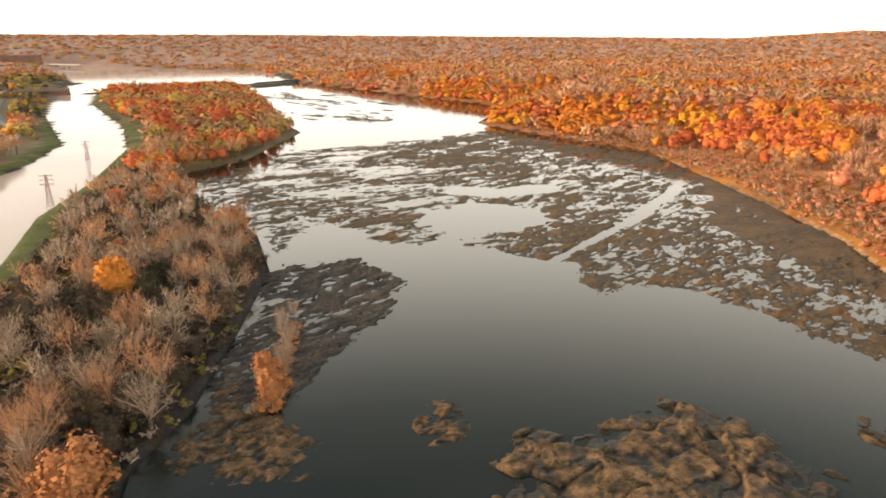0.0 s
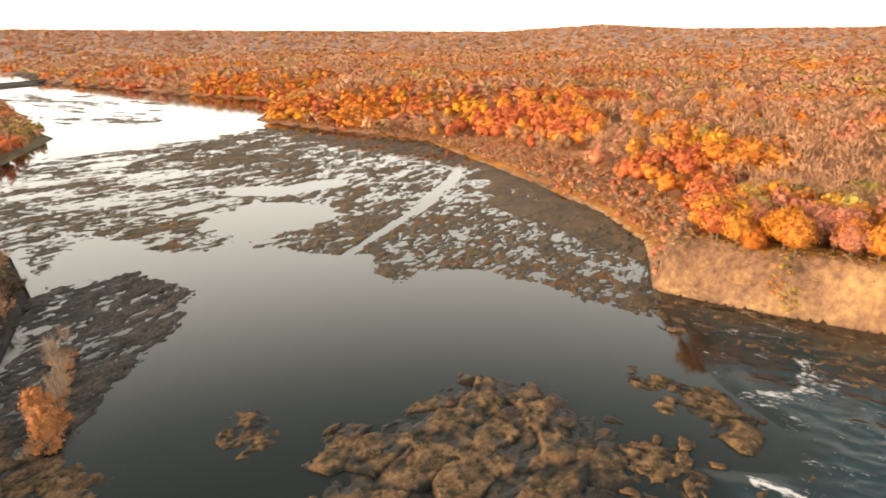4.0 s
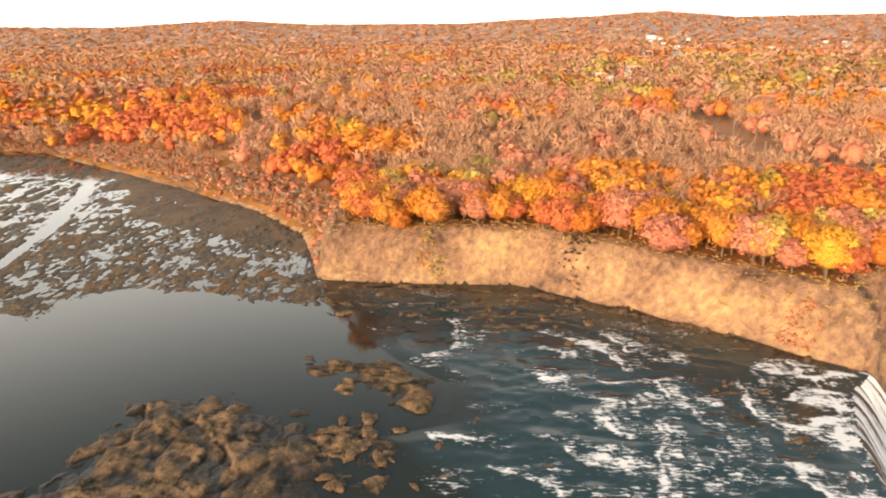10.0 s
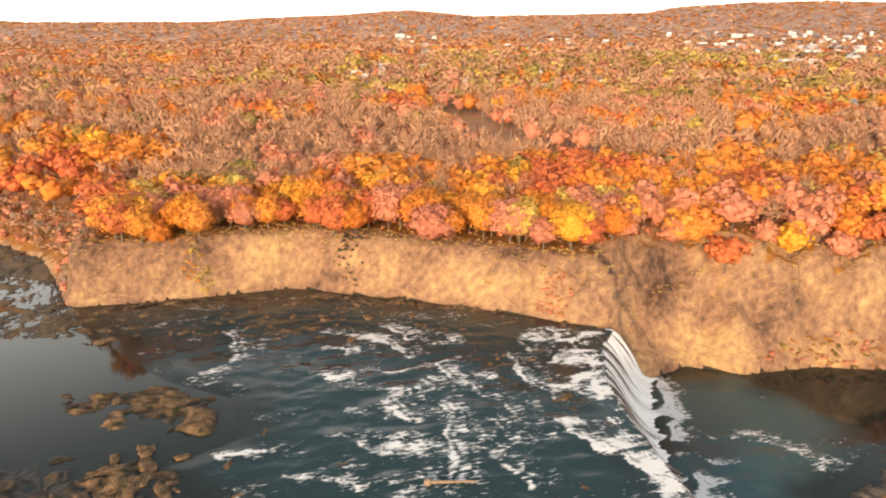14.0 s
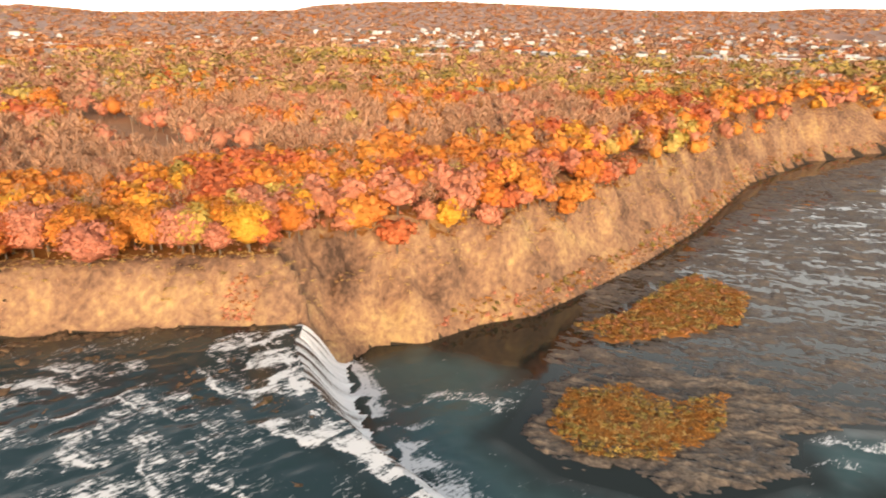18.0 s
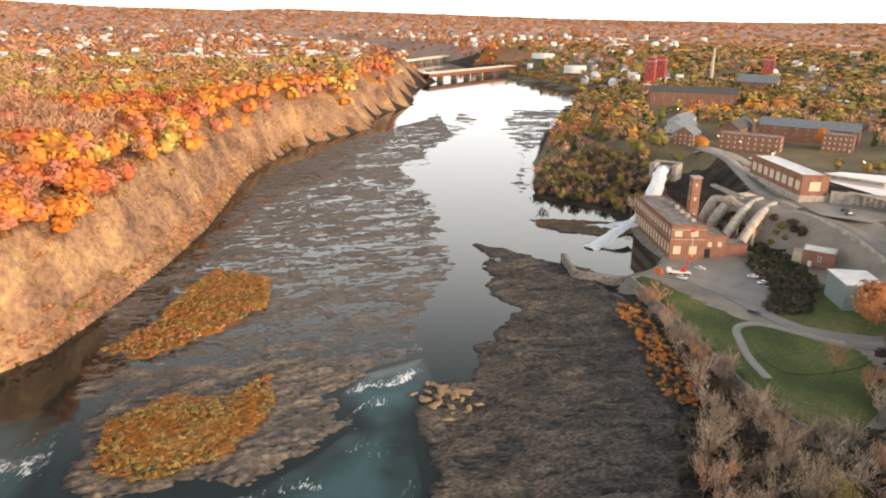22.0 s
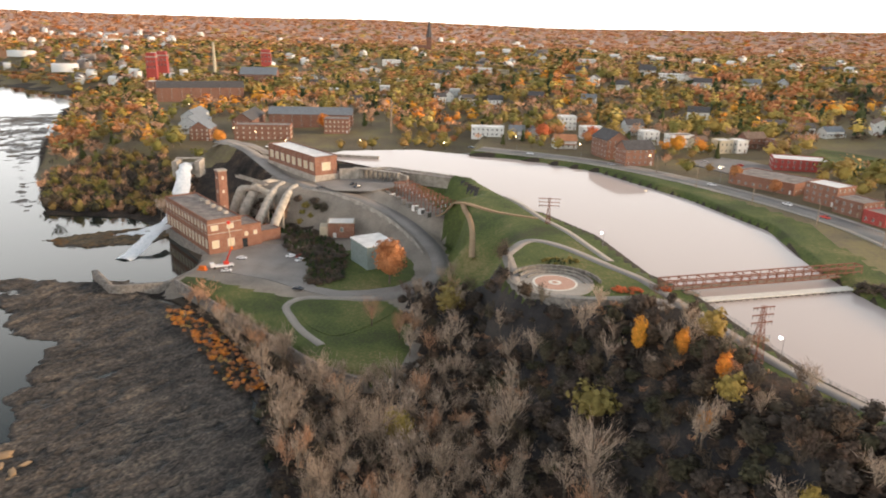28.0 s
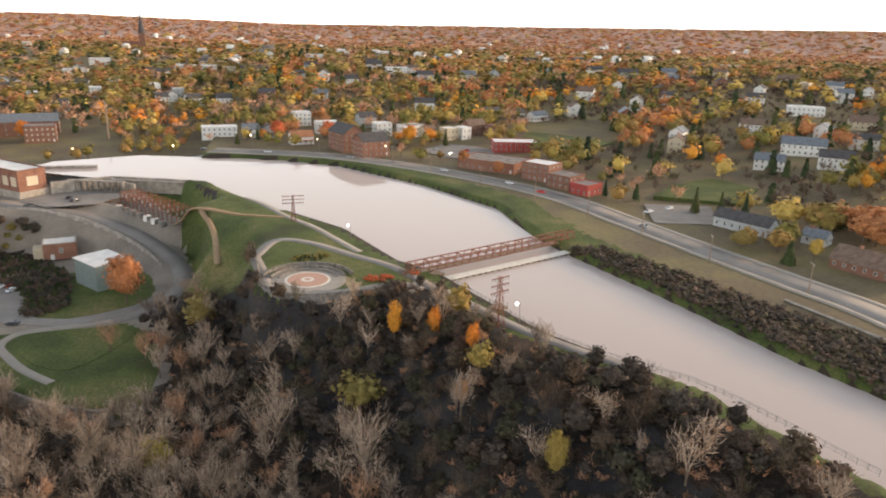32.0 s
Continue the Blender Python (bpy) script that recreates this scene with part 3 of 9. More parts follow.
SHELF_SHORE = [(134, 196), (161, 160), (182, 125), (189, 89), (190, 50), (178, 62), (160, 88), (143, 112), (135, 140), (118, 165)]
SHELF_LOW_EAST = [(272, -70), (298, -110), (458, -242), (540, -380), (600, -520), (640, -574), (500, -470), (404, -328), (328, -286), (251, -231), (207, -196), (187, -160), (163, -138),
                  (163, -115), (160, -100), (142, -93), (137, -77), (136, -62), (146, -54), (148, -38), (164, -29), (174, -39), (205, -42), (224, -52), (245, -62)]
SHELF_LOW_WEST = [(235, -237), (215, -243), (180, -250), (141, -229), (108, -199), (83, -169), (60, -129), (40, -108), (75, -80), (103, -94), (127, -110), (145, -123), (135, -138), (154, -157),
                  (163, -191), (183, -196), (215, -224)]
ROCK_NEAR = [(8, 122), (19, 140), (40, 144), (56, 152), (67, 149), (78, 138), (81, 123), (76, 106), (60, 88), (35, 92), (15, 105)]
ROCK_TONGUE = [(98, 147), (105, 133), (112, 128), (111, 112), (99, 98), (95, 106), (100, 119), (92, 121), (92, 136)]
ROCK_LITTLE = [(-6, 143), (-2, 155), (5, 150), (6, 136), (-3, 134)]

REEF_FIELD = [(-121, 300), (-152, 416), (-127, 566), (-67, 600), (-10, 645), (64, 670), (84, 590), (60, 470), (20, 440), (16, 380), (0, 358), (-12, 312), (-43, 320), (-83, 318)]
BRAID = [(45, 268), (71, 303), (99, 339), (129, 391), (177, 472)]
POOL_OPEN = [(14, 405), (33, 400), (60, 410)]
MUD_BAR = [(172, 440), (173, 365), (174, 290), (168, 245), (152, 216), (147, 240), (138, 275), (128, 317), (140, 360), (156, 410), (160, 470)]
NEAR_UP = [p for p in SHELF_UP if p[1] < 345]
shelf("rock_shelf", NEAR_UP[:13] + [(176, 330), (100, 336)] + NEAR_UP[13:], 0.0, "broad shelf of wet grey shale with rusty moss and pools", M_ROCK, cover=0.68, amp=0.9, turn=0.85, long=4.5, across=2.0, seed=3, step=0.8, ragged=9, blocks=0.3, slab=4.0, channels=[(BRAID, 3.0)])
shelf("rock_shelf", [p for p in SHELF_UP if p[1] > 280], 0.0, "wide field of low shale reefs with pools between", M_ROCK, cover=0.58, amp=1.0, turn=0.85, long=7, across=2.6, seed=4, step=1.3, ragged=24, channels=[(BRAID, 4.0), (POOL_OPEN, 16.0)])
shelf("rock_shelf", REEF_FIELD, 0.0, "scattered low shale reefs in shallow bright water", M_ROCK, cover=0.36, amp=1.0, turn=0.5, long=11, across=3.0, seed=14, step=1.4, ragged=26, channels=[(POOL_OPEN, 16.0)])
shelf("mud_bar", MUD_BAR, 0.0, "flat brown mud bar along the shore", M_MUD, cover=0.97, amp=0.3, turn=1.4, long=9, across=3, seed=5, step=1.5, ragged=20, wet=0.2)
shelf("rock_shelf", [(-62, 262), (-66, 330), (-72, 380), (-130, 460), (-165, 455), (-118, 363), (-84, 310), (-68, 262)], 0.0, "thin broken reefs along the wooded shore", M_ROCK, cover=0.42, amp=1.0, turn=0.7, long=7, across=2.4, seed=9, step=1.1, ragged=12)
shelf("rock_shelf", [(-36, 156), (-28, 185), (-15, 220), (-13, 246), (-36, 276), (-60, 262), (-66, 257), (-62, 200), (-58, 150)], 0.0, "dark shale shelf along the wooded shore", M_ROCK_DARK, cover=0.82, amp=1.1, turn=0.9, long=7, across=2.4, seed=8, step=0.9, blocks=0.35, slab=4.5)
shelf("rock_shelf", [(-55, 168), (-42, 150), (-28, 136), (-25, 120), (-44, 123), (-60, 125), (-58, 143)], 0.0, "stony dark shore under the wooded bank", M_ROCK_BROWN, cover=0.85, amp=0.9, turn=0.9, long=4, across=2, seed=17, step=0.7, ragged=8, blocks=0.7, slab=3.5)
shelf("rock_shelf", SHELF_MID, 0.0, "low broken shale reefs in shallow water", M_ROCK, cover=0.5, amp=1.1, turn=0.5, long=6, across=2.2, seed=12, step=1.0, ragged=20)
shelf("rock_shelf", SHELF_SHORE, 0.0, "brown rubble shelf at the foot of the cliff", M_ROCK_BROWN, cover=0.34, amp=0.9, turn=2.2, wet=0.9, long=5, across=2.0, seed=15, step=0.7, blocks=0.7, slab=4.0)
shelf("rock_shelf", SHELF_LOW_EAST, -22.0, "wide banded shale shelf with standing water", M_ROCK_BAND, cover=0.70, amp=0.8, turn=1.2, long=5.5, across=1.7, seed=21, step=0.95, ragged=14)
shelf("rock_shelf", [(163, -115), (160, -100), (142, -93), (137, -77), (136, -62), (146, -54), (148, -38), (164, -29), (190, -40), (198, -66), (194, -98), (178, -114)], -22.0, "dark shale slab under the nearer islet", M_ROCK_BAND, cover=0.93, amp=1.1, turn=1.2, long=6, across=1.5, seed=22, step=0.8, ragged=10, blocks=0.3, slab=4.0)
shelf("rock_shelf", SHELF_LOW_WEST, -22.0, "dark bare shale shelf below the wooded bank", M_ROCK_DARK, cover=0.985, amp=0.9, turn=1.1, long=4.5, across=1.7, seed=27, step=0.75, ragged=12, blocks=0.3, slab=5.0, fringe=2.0)
shelf("rock_shelf", [(190, -318), (204, -296), (230, -285), (250, -292), (236, -312), (206, -332)], -22.0, "dark shale ledge beside the cascade", M_ROCK, cover=0.95, amp=1.2, seed=29, long=6, across=2, step=0.9, blocks=0.4)
shelf("rock_shelf", [(478, -520), (545, -590), (600, -660), (560, -720), (500, -640), (450, -560), (380, -440), (300, -350), (285, -320), (330, -372), (400, -452)], -22.0, "low reefs before the far river bank", M_ROCK_BAND, cover=0.55, amp=1.0, turn=0.8, long=12, across=3.2, seed=45, step=1.8, ragged=20)
shelf("rock_shelf", [(470, -385), (405, -362), (400, -330), (440, -350), (520, -470), (630, -600), (560, -560), (480, -450)], -22.0, "long low reefs in midstream", M_ROCK_BAND, cover=0.45, amp=1.0, turn=0.8, long=12, across=3.2, seed=47, step=1.8, ragged=20)
shelf("rock_shelf", [(-300, 1150), (-150, 800), (-60, 760), (-30, 900), (-120, 1150), (-260, 1330)], 0.0, "far brown reefs and grass bars in the river", M_ROCK_BROWN, cover=0.3, amp=1.3, turn=2.2, long=60, across=14, seed=48, step=5.0, ragged=30)
shelf("rock_outcrop", ROCK_NEAR, 0.0, "rough brown rock outcrop in the river", M_ROCK_BROWN, cover=0.92, amp=1.3, turn=0.9, long=9, across=5, step=0.42, seed=33, ragged=12, blocks=1.0, slab=8.0, dome=0.7, wet=1.9, rough=0.4)
shelf("rock_outcrop", ROCK_TONGUE, 0.0, "brown rock tongue beside the rapids", M_ROCK_BROWN, cover=0.8, amp=1.3, turn=-0.9, long=6, across=3, step=0.45, seed=37, ragged=6, blocks=0.8, slab=6.0, fringe=2.0, wet=0.8, rough=0.4)
shelf("rock_outcrop", [(79, 117), (91, 110), (86, 96), (73, 88), (65, 97), (69, 109)], 0.0, "broken brown rocks between white chutes", M_ROCK_BROWN, cover=0.5, amp=1.3, turn=-0.6, long=5, across=3, step=0.45, seed=39, ragged=9, blocks=0.8, slab=5.0, fringe=2.0, wet=0.8, rough=0.4)
shelf("rock_outcrop", [(163, 60), (157, 45), (152, 33), (146, 26), (137, 18), (136, 24), (141, 36), (144, 48), (151, 58)], 0.0, "low brown ledge above the falls", M_ROCK_BROWN, cover=0.42, amp=0.9, turn=-0.6, long=5, across=2, step=0.5, seed=43, ragged=7, blocks=0.6, slab=3.0, fringe=2.0, wet=0.5)
shelf("rock_outcrop", ROCK_LITTLE, 0.0, "small mossy rock just above the water", M_ROCK_BROWN, cover=0.75, amp=0.9, turn=0.4, long=4, across=3, step=0.45, seed=41, ragged=5, blocks=0.7, slab=3.5, fringe=2.0, wet=0.8)


# ---- foliage ----
def leaf_mat(name, cols, vary=0.2):
    m, nd, ln, b = material(name, 0.75, spec=0.15)
    at = nd.new("ShaderNodeAttribute")
    at.attribute_name = "tint"
    oi = nd.new("ShaderNodeObjectInfo")
    geo = nd.new("ShaderNodeNewGeometry")
    add = nd.new("ShaderNodeMath")
    add.operation = "ADD"
    ln.new(at.outputs["Fac"], add.inputs[0])
    ln.new(oi.outputs["Random"], add.inputs[1])
    fr = nd.new("ShaderNodeMath")
    fr.operation = "FRACT"
    ln.new(add.outputs[0], fr.inputs[0])
    k = len(cols) - 1
    r = ramp_node(nd, [(i / k, c) for i, c in enumerate(cols)])
    ln.new(fr.outputs[0], r.inputs[0])
    hsv = nd.new("ShaderNodeHueSaturation")
    mr = nd.new("ShaderNodeMapRange")
    mr.inputs["To Min"].default_value, mr.inputs["To Max"].default_value = 1 - vary, 1 + vary * 0.7
    ln.new(geo.outputs["Random Per Island"], mr.inputs["Value"])
    n = noise_node(nd, ln, 1.5, 4, rough=0.75)
    deep = nd.new("ShaderNodeMapRange")
    deep.inputs["From Min"].default_value, deep.inputs["From Max"].default_value = 0.32, 0.68
    deep.inputs["To Min"].default_value, deep.inputs["To Max"].default_value = 0.76, 1.42
    ln.new(n.outputs[0], deep.inputs["Value"])
    mul = nd.new("ShaderNodeMath")
    mul.operation = "MULTIPLY"
    ln.new(mr.outputs[0], mul.inputs[0])
    ln.new(deep.outputs[0], mul.inputs[1])
    bump_node(nd, ln, b, n.outputs[0], 0.5, 0.5)
    ln.new(mul.outputs[0], hsv.inputs["Value"])
    ln.new(r.outputs[0], hsv.inputs["Color"])
    ln.new(hsv.outputs[0], b.inputs["Base Color"])
    return m


LEAF = {
    "orange": leaf_mat("orange_leaves", [(0.60, 0.20, 0.04), (0.66, 0.25, 0.05), (0.68, 0.30, 0.06), (0.62, 0.22, 0.055)]),
    "gold": leaf_mat("golden_leaves", [(0.66, 0.29, 0.04), (0.70, 0.36, 0.05), (0.64, 0.24, 0.04)]),
    "red": leaf_mat("red_leaves", [(0.54, 0.14, 0.055), (0.60, 0.18, 0.07), (0.50, 0.13, 0.06)]),
    "rose": leaf_mat("rose_brown_leaves", [(0.54, 0.21, 0.13), (0.60, 0.25, 0.15), (0.50, 0.21, 0.12)]),
    "rust": leaf_mat("rust_leaves", [(0.42, 0.18, 0.08), (0.50, 0.22, 0.09), (0.40, 0.18, 0.07)]),
    "yellow": leaf_mat("pale_yellow_leaves", [(0.54, 0.38, 0.09), (0.60, 0.43, 0.13), (0.48, 0.36, 0.08)]),
    "moss": leaf_mat("golden_olive_leaves", [(0.25, 0.20, 0.06), (0.35, 0.25, 0.065), (0.31, 0.19, 0.065), (0.21, 0.175, 0.055)]),
    "olive": leaf_mat("olive_leaves", [(0.14, 0.13, 0.035), (0.21, 0.185, 0.05), (0.26, 0.20, 0.06)]),
    "green": leaf_mat("dark_evergreen_needles", [(0.025, 0.04, 0.02), (0.05, 0.07, 0.025), (0.07, 0.075, 0.025)]),
    "bare": leaf_mat("bare_brown_twigs", [(0.54, 0.31, 0.19), (0.64, 0.37, 0.22), (0.49, 0.285, 0.175), (0.66, 0.38, 0.22)]),
    "pale": leaf_mat("pale_bare_twigs", [(0.43, 0.33, 0.245), (0.52, 0.40, 0.30), (0.37, 0.285, 0.21)]),
    "dry": leaf_mat("dry_golden_grass", [(0.54, 0.36, 0.13), (0.64, 0.45, 0.16), (0.48, 0.30, 0.12)]),
    "ember": leaf_mat("rusty_orange_grass", [(0.52, 0.22, 0.05), (0.44, 0.21, 0.055), (0.40, 0.22, 0.06), (0.58, 0.24, 0.05)]),
    # Grey-brown twigs of the next two darkened: the slopes' shade is in their colours.
    "thicket": leaf_mat("shade_dark_tangled_twigs", [(0.055, 0.045, 0.036), (0.09, 0.07, 0.055), (0.065, 0.062, 0.034), (0.12, 0.08, 0.056), (0.08, 0.068, 0.056)], 0.5),
    "dusk": leaf_mat("shade_dark_bare_twigs", [(0.10, 0.078, 0.06), (0.17, 0.12, 0.09), (0.11, 0.10, 0.06), (0.19, 0.12, 0.085)]),
}
M_BARK = ground_mat("grey_bark", [(0.3, (0.10, 0.08, 0.06)), (0.7, (0.24, 0.19, 0.14))], 0.5, 4.0, bump=0.3, dist=0.05)


def rand_dirs(rng, n, up=0.0):
    v = rng.normal(size=(n, 3))
    v[:, 2] += up
    return v / np.linalg.norm(v, axis=1)[:, None]


def quads(c, n, size, rng, aspect=1.0, along=None):
    """Square leaf clumps at c that face along n."""
    t = rand_dirs(rng, len(c)) if along is None else along
    a = np.cross(n, t)
    a /= np.linalg.norm(a, axis=1)[:, None] + 1e-9
    b = np.cross(n, a)
    s = (size * rng.uniform(0.6, 1.3, len(c)))[:, None]
    a, b = a * s * aspect, b * s
    k = 0.7 if along is None else 0.25
    V = np.stack([c - a - b * 0.7, c + a * 0.7 - b, c + a * k + b * 0.7, c - a * k + b], 1).reshape(-1, 3)
    return V, np.arange(len(V)).reshape(-1, 4)


def blob(rng, center, radii, cuts=2):
    g = np.linspace(-1, 1, cuts + 1)
    U, W = np.meshgrid(g, g)
    V, F, o = [], [], 0
    for ax in range(3):
        for sg in (-1, 1):
            p = np.zeros((U.size, 3))
            p[:, ax], p[:, (ax + 1) % 3], p[:, (ax + 2) % 3] = sg, U.ravel() * sg, W.ravel()
            V.append(p / np.linalg.norm(p, axis=1)[:, None])
            F.append(grid_faces(cuts + 1, cuts + 1) + o)
            o += U.size
    V, F = np.concatenate(V), np.concatenate(F)
    V, back = np.unique(np.round(V, 5), axis=0, return_inverse=True)
    F = back.reshape(-1)[F]
    k = 0.82 + 0.3 * fbm(V[:, 0] * 1.7 + 9 + V[:, 2], V[:, 1] * 1.7 + 5 - V[:, 2], int(rng.integers(99)), 2)
    return V * k[:, None] * radii + center, F


def tube(p0, p1, r0, r1, sides=4):
    p0, p1 = np.array(p0, float), np.array(p1, float)
    d = (p1 - p0) / (np.linalg.norm(p1 - p0) + 1e-9)
    a = np.cross(d, (0.3, 0.9, 0.2))
    a /= np.linalg.norm(a)
    b = np.cross(d, a)
    ang = np.arange(sides) * 2 * np.pi / sides
    ring = np.cos(ang)[:, None] * a + np.sin(ang)[:, None] * b
    V = np.concatenate([p0 + ring * r0, p1 + ring * r1])
    i = np.arange(sides)
    j = (i + 1) % sides
    return V, np.stack([i, j, j + sides, i + sides], 1)


def merge(parts):
    V, F, o = [], [], 0
    for v, f in parts:
        V.append(v)
        F.append(f + o)
        o += len(v)
    return np.concatenate(V), np.concatenate(F)


def unit(v):
    return v / (np.linalg.norm(v, axis=1)[:, None] + 1e-9)


def crown(style, detail, seed):
    """Leaves of a tree one unit high: corners, faces and rounded normals. detail 0 far to 4 near."""
    rng = np.random.default_rng(seed)
    parts, normals = [], []
    heart = np.array((0, 0, 0.46))

    def put(v, f, nr):
        parts.append((v, f))
        normals.append(nr)

    if style == "leafy":
        # a broad dome of boughs, each a lump with loose leaf sprays over it
        main = np.array((0.27, 0.27, 0.34)) * rng.uniform(0.92, 1.08, 3)
        lobes = (2, 3, 6, 13, 18)[detail]
        turn = np.arange(lobes) * 2.4 + rng.uniform(0, 6.3)
        up = np.linspace(-0.45, 0.92, lobes) + rng.uniform(-0.12, 0.12, lobes)
        d = unit(np.stack([np.cos(turn) * np.sqrt(1 - np.clip(up, -1, 1) ** 2 + 0.02), np.sin(turn) * np.sqrt(1 - np.clip(up, -1, 1) ** 2 + 0.02), up], 1))
        cen = d * main * rng.uniform(0.72, 1.02, lobes)[:, None] + (0, 0, 0.50)
        rad = rng.uniform(0.13, 0.21, lobes) * (1.25, 1.1, 0.95, 0.78, 0.7)[detail]
        v, f = blob(rng, (0, 0, 0.49), main * 0.82, (1, 1, 2, 2, 3)[detail])
        put(v, f, unit(v - heart))
        if detail >= 3:
            for c, q in zip(cen, rad * 0.62):
                v, f = blob(rng, c, np.array((q, q, q * 0.86)), 1)
                put(v, f, unit(0.6 * unit(v - c) + 0.6 * unit(v - heart)))
        n = (10, 24, 72, 240, 1500)[detail]
        which = rng.integers(lobes, size=n)
        d = rand_dirs(rng, n, 0.35)
        c = cen[which] + d * rad[which][:, None] * rng.uniform(0.6, 1.25, n)[:, None]
        soft = unit(0.7 * d + 0.6 * unit(c - heart) + (0.1, 0.12, 0.2, 0.3, 0.35)[detail] * rand_dirs(rng, n) + (0, 0, (1.0, 0.4, 0.1, 0, 0)[detail]))
        v, f = quads(c, unit(soft + 0.5 * rand_dirs(rng, n)), (0.12, 0.088, 0.056, 0.038, 0.0195)[detail], rng)
        put(v, f, np.repeat(soft, 4, 0))
    elif style == "bare":
        # twigs reach up and out through an uneven egg-shaped crown
        n = (11, 34, 110, 230, 1000)[detail]
        limbs = (3, 5, 7, 11, 20)[detail]
        ang = np.arange(limbs) * 2.4 + rng.uniform(-0.6, 0.6, limbs)
        lean = rng.uniform(0.08, 0.30, limbs)
        base = np.stack([np.cos(ang) * 0.01, np.sin(ang) * 0.01, rng.uniform(0.18, 0.46, limbs)], 1)
        tip = np.stack([np.cos(ang) * lean, np.sin(ang) * lean, base[:, 2] + rng.uniform(0.26, 0.46, limbs)], 1)
        which = rng.integers(limbs, size=n)
        f = rng.uniform(0.35, 1.05, n)[:, None]
        spread = rand_dirs(rng, n, 0.3) * rng.uniform(0.02, 0.14, n)[:, None]
        c = base[which] * (1 - f) + tip[which] * f + spread
        al = unit(c - (0, 0, 0.25) + 0.3 * rand_dirs(rng, n, 0.2))
        size = (0.15, 0.11, 0.085, 0.066, 0.05)[detail]
        wide = (0.7, 0.42, 0.22, 0.10, 0.04)[detail]
        out = unit(c - heart + 0.12 * rand_dirs(rng, n) + (0, 0, (0.4, 0.15, 0, 0, 0)[detail]))
        nr = np.cross(al, rand_dirs(rng, n))
        nr = unit(nr * np.sign((nr * out).sum(1))[:, None] + 1e-6)
        v, f = quads(c + al * size * 0.4, nr, size, rng, wide, along=-al)
        put(v, f, np.repeat(unit(out + 0.6 * nr), 4, 0))
        if detail >= 3:
            for a, b in zip(base, tip):
                mid = (a + b) / 2 + rng.normal(size=3) * 0.02
                for p, q, r0, r1 in ((a, mid, 0.009, 0.006), (mid, b, 0.006, 0.002)):
                    v, f = tube(p, q, r0, r1, 3 if detail < 4 else 4)
                    put(v, f, unit(v - np.repeat([p, q], len(v) // 2, 0)))
    else:                                                   # conifer
        n = (8, 17, 62, 175, 850)[detail]
        z = rng.uniform(0.08, 1, n)
        ang = rng.uniform(0, 6.283, n)
        w = (1 - z) * 0.24 * rng.uniform(0.7, 1.1, n)
        c = np.stack([np.cos(ang) * w, np.sin(ang) * w, z], 1)
        nr = unit(np.stack([np.cos(ang), np.sin(ang), np.full(n, 0.5)], 1))
        v, f = quads(c, nr, (0.15, 0.11, 0.08, 0.055, 0.03)[detail], rng)
        put(v, f, np.repeat(nr, 4, 0))
        ang = np.arange(6) * 1.047
        ring = np.stack([np.cos(ang) * 0.19, np.sin(ang) * 0.19, np.full(6, 0.1)], 1)
        tip = np.array([[0, 0, 0.97]] * 6)
        i = np.arange(6)
        side = unit(np.stack([np.cos(ang), np.sin(ang), np.full(6, 0.4)], 1))
        put(np.concatenate([ring, tip]), np.stack([i, (i + 1) % 6, (i + 1) % 6 + 6, i + 6], 1), np.concatenate([side, side]))
    return (*merge(parts), np.concatenate(normals))


def trunk(style, detail, seed):
    """Stem and limbs, with their normals."""
    rng = np.random.default_rng(seed + 500)
    top = 0.62 if style != "conifer" else 0.9
    bits = [((0, 0, -0.04), (0, 0, top * 0.55), 0.021, 0.015, 4 if detail < 4 else 7)]
    if detail >= 3:
        bits.append(((0, 0, top * 0.55), (0.02, 0.01, top * 1.2), 0.015, 0.004, 4))
    if detail == 4:
        for k in range(9):
            z = rng.uniform(0.22, 0.5)
            d = rand_dirs(rng, 1, 1.0)[0]
            bits.append(((0, 0, z), np.array([0, 0, z]) + d * rng.uniform(0.2, 0.34), 0.009, 0.003, 4))
    tubes = [tube(*q) for q in bits]
    nr = [unit(v - np.repeat([np.asarray(q[0], float), np.asarray(q[1], float)], q[4], 0)) for (v, f), q in zip(tubes, bits)]
    return (*merge(tubes), np.concatenate(nr))


STYLE = {c: ("conifer" if c == "green" else "bare" if c in ("bare", "pale", "dusk", "dry", "ember") else "leafy") for c in LEAF}
BANK = {}


def template(cls, detail, k):
    key = (STYLE[cls], detail, k)
    if key not in BANK:
        c, t = crown(*key[:2], 17 * k + detail), trunk(*key[:2], 17 * k + detail)
        BANK[key] = (c, t)
    return BANK[key]


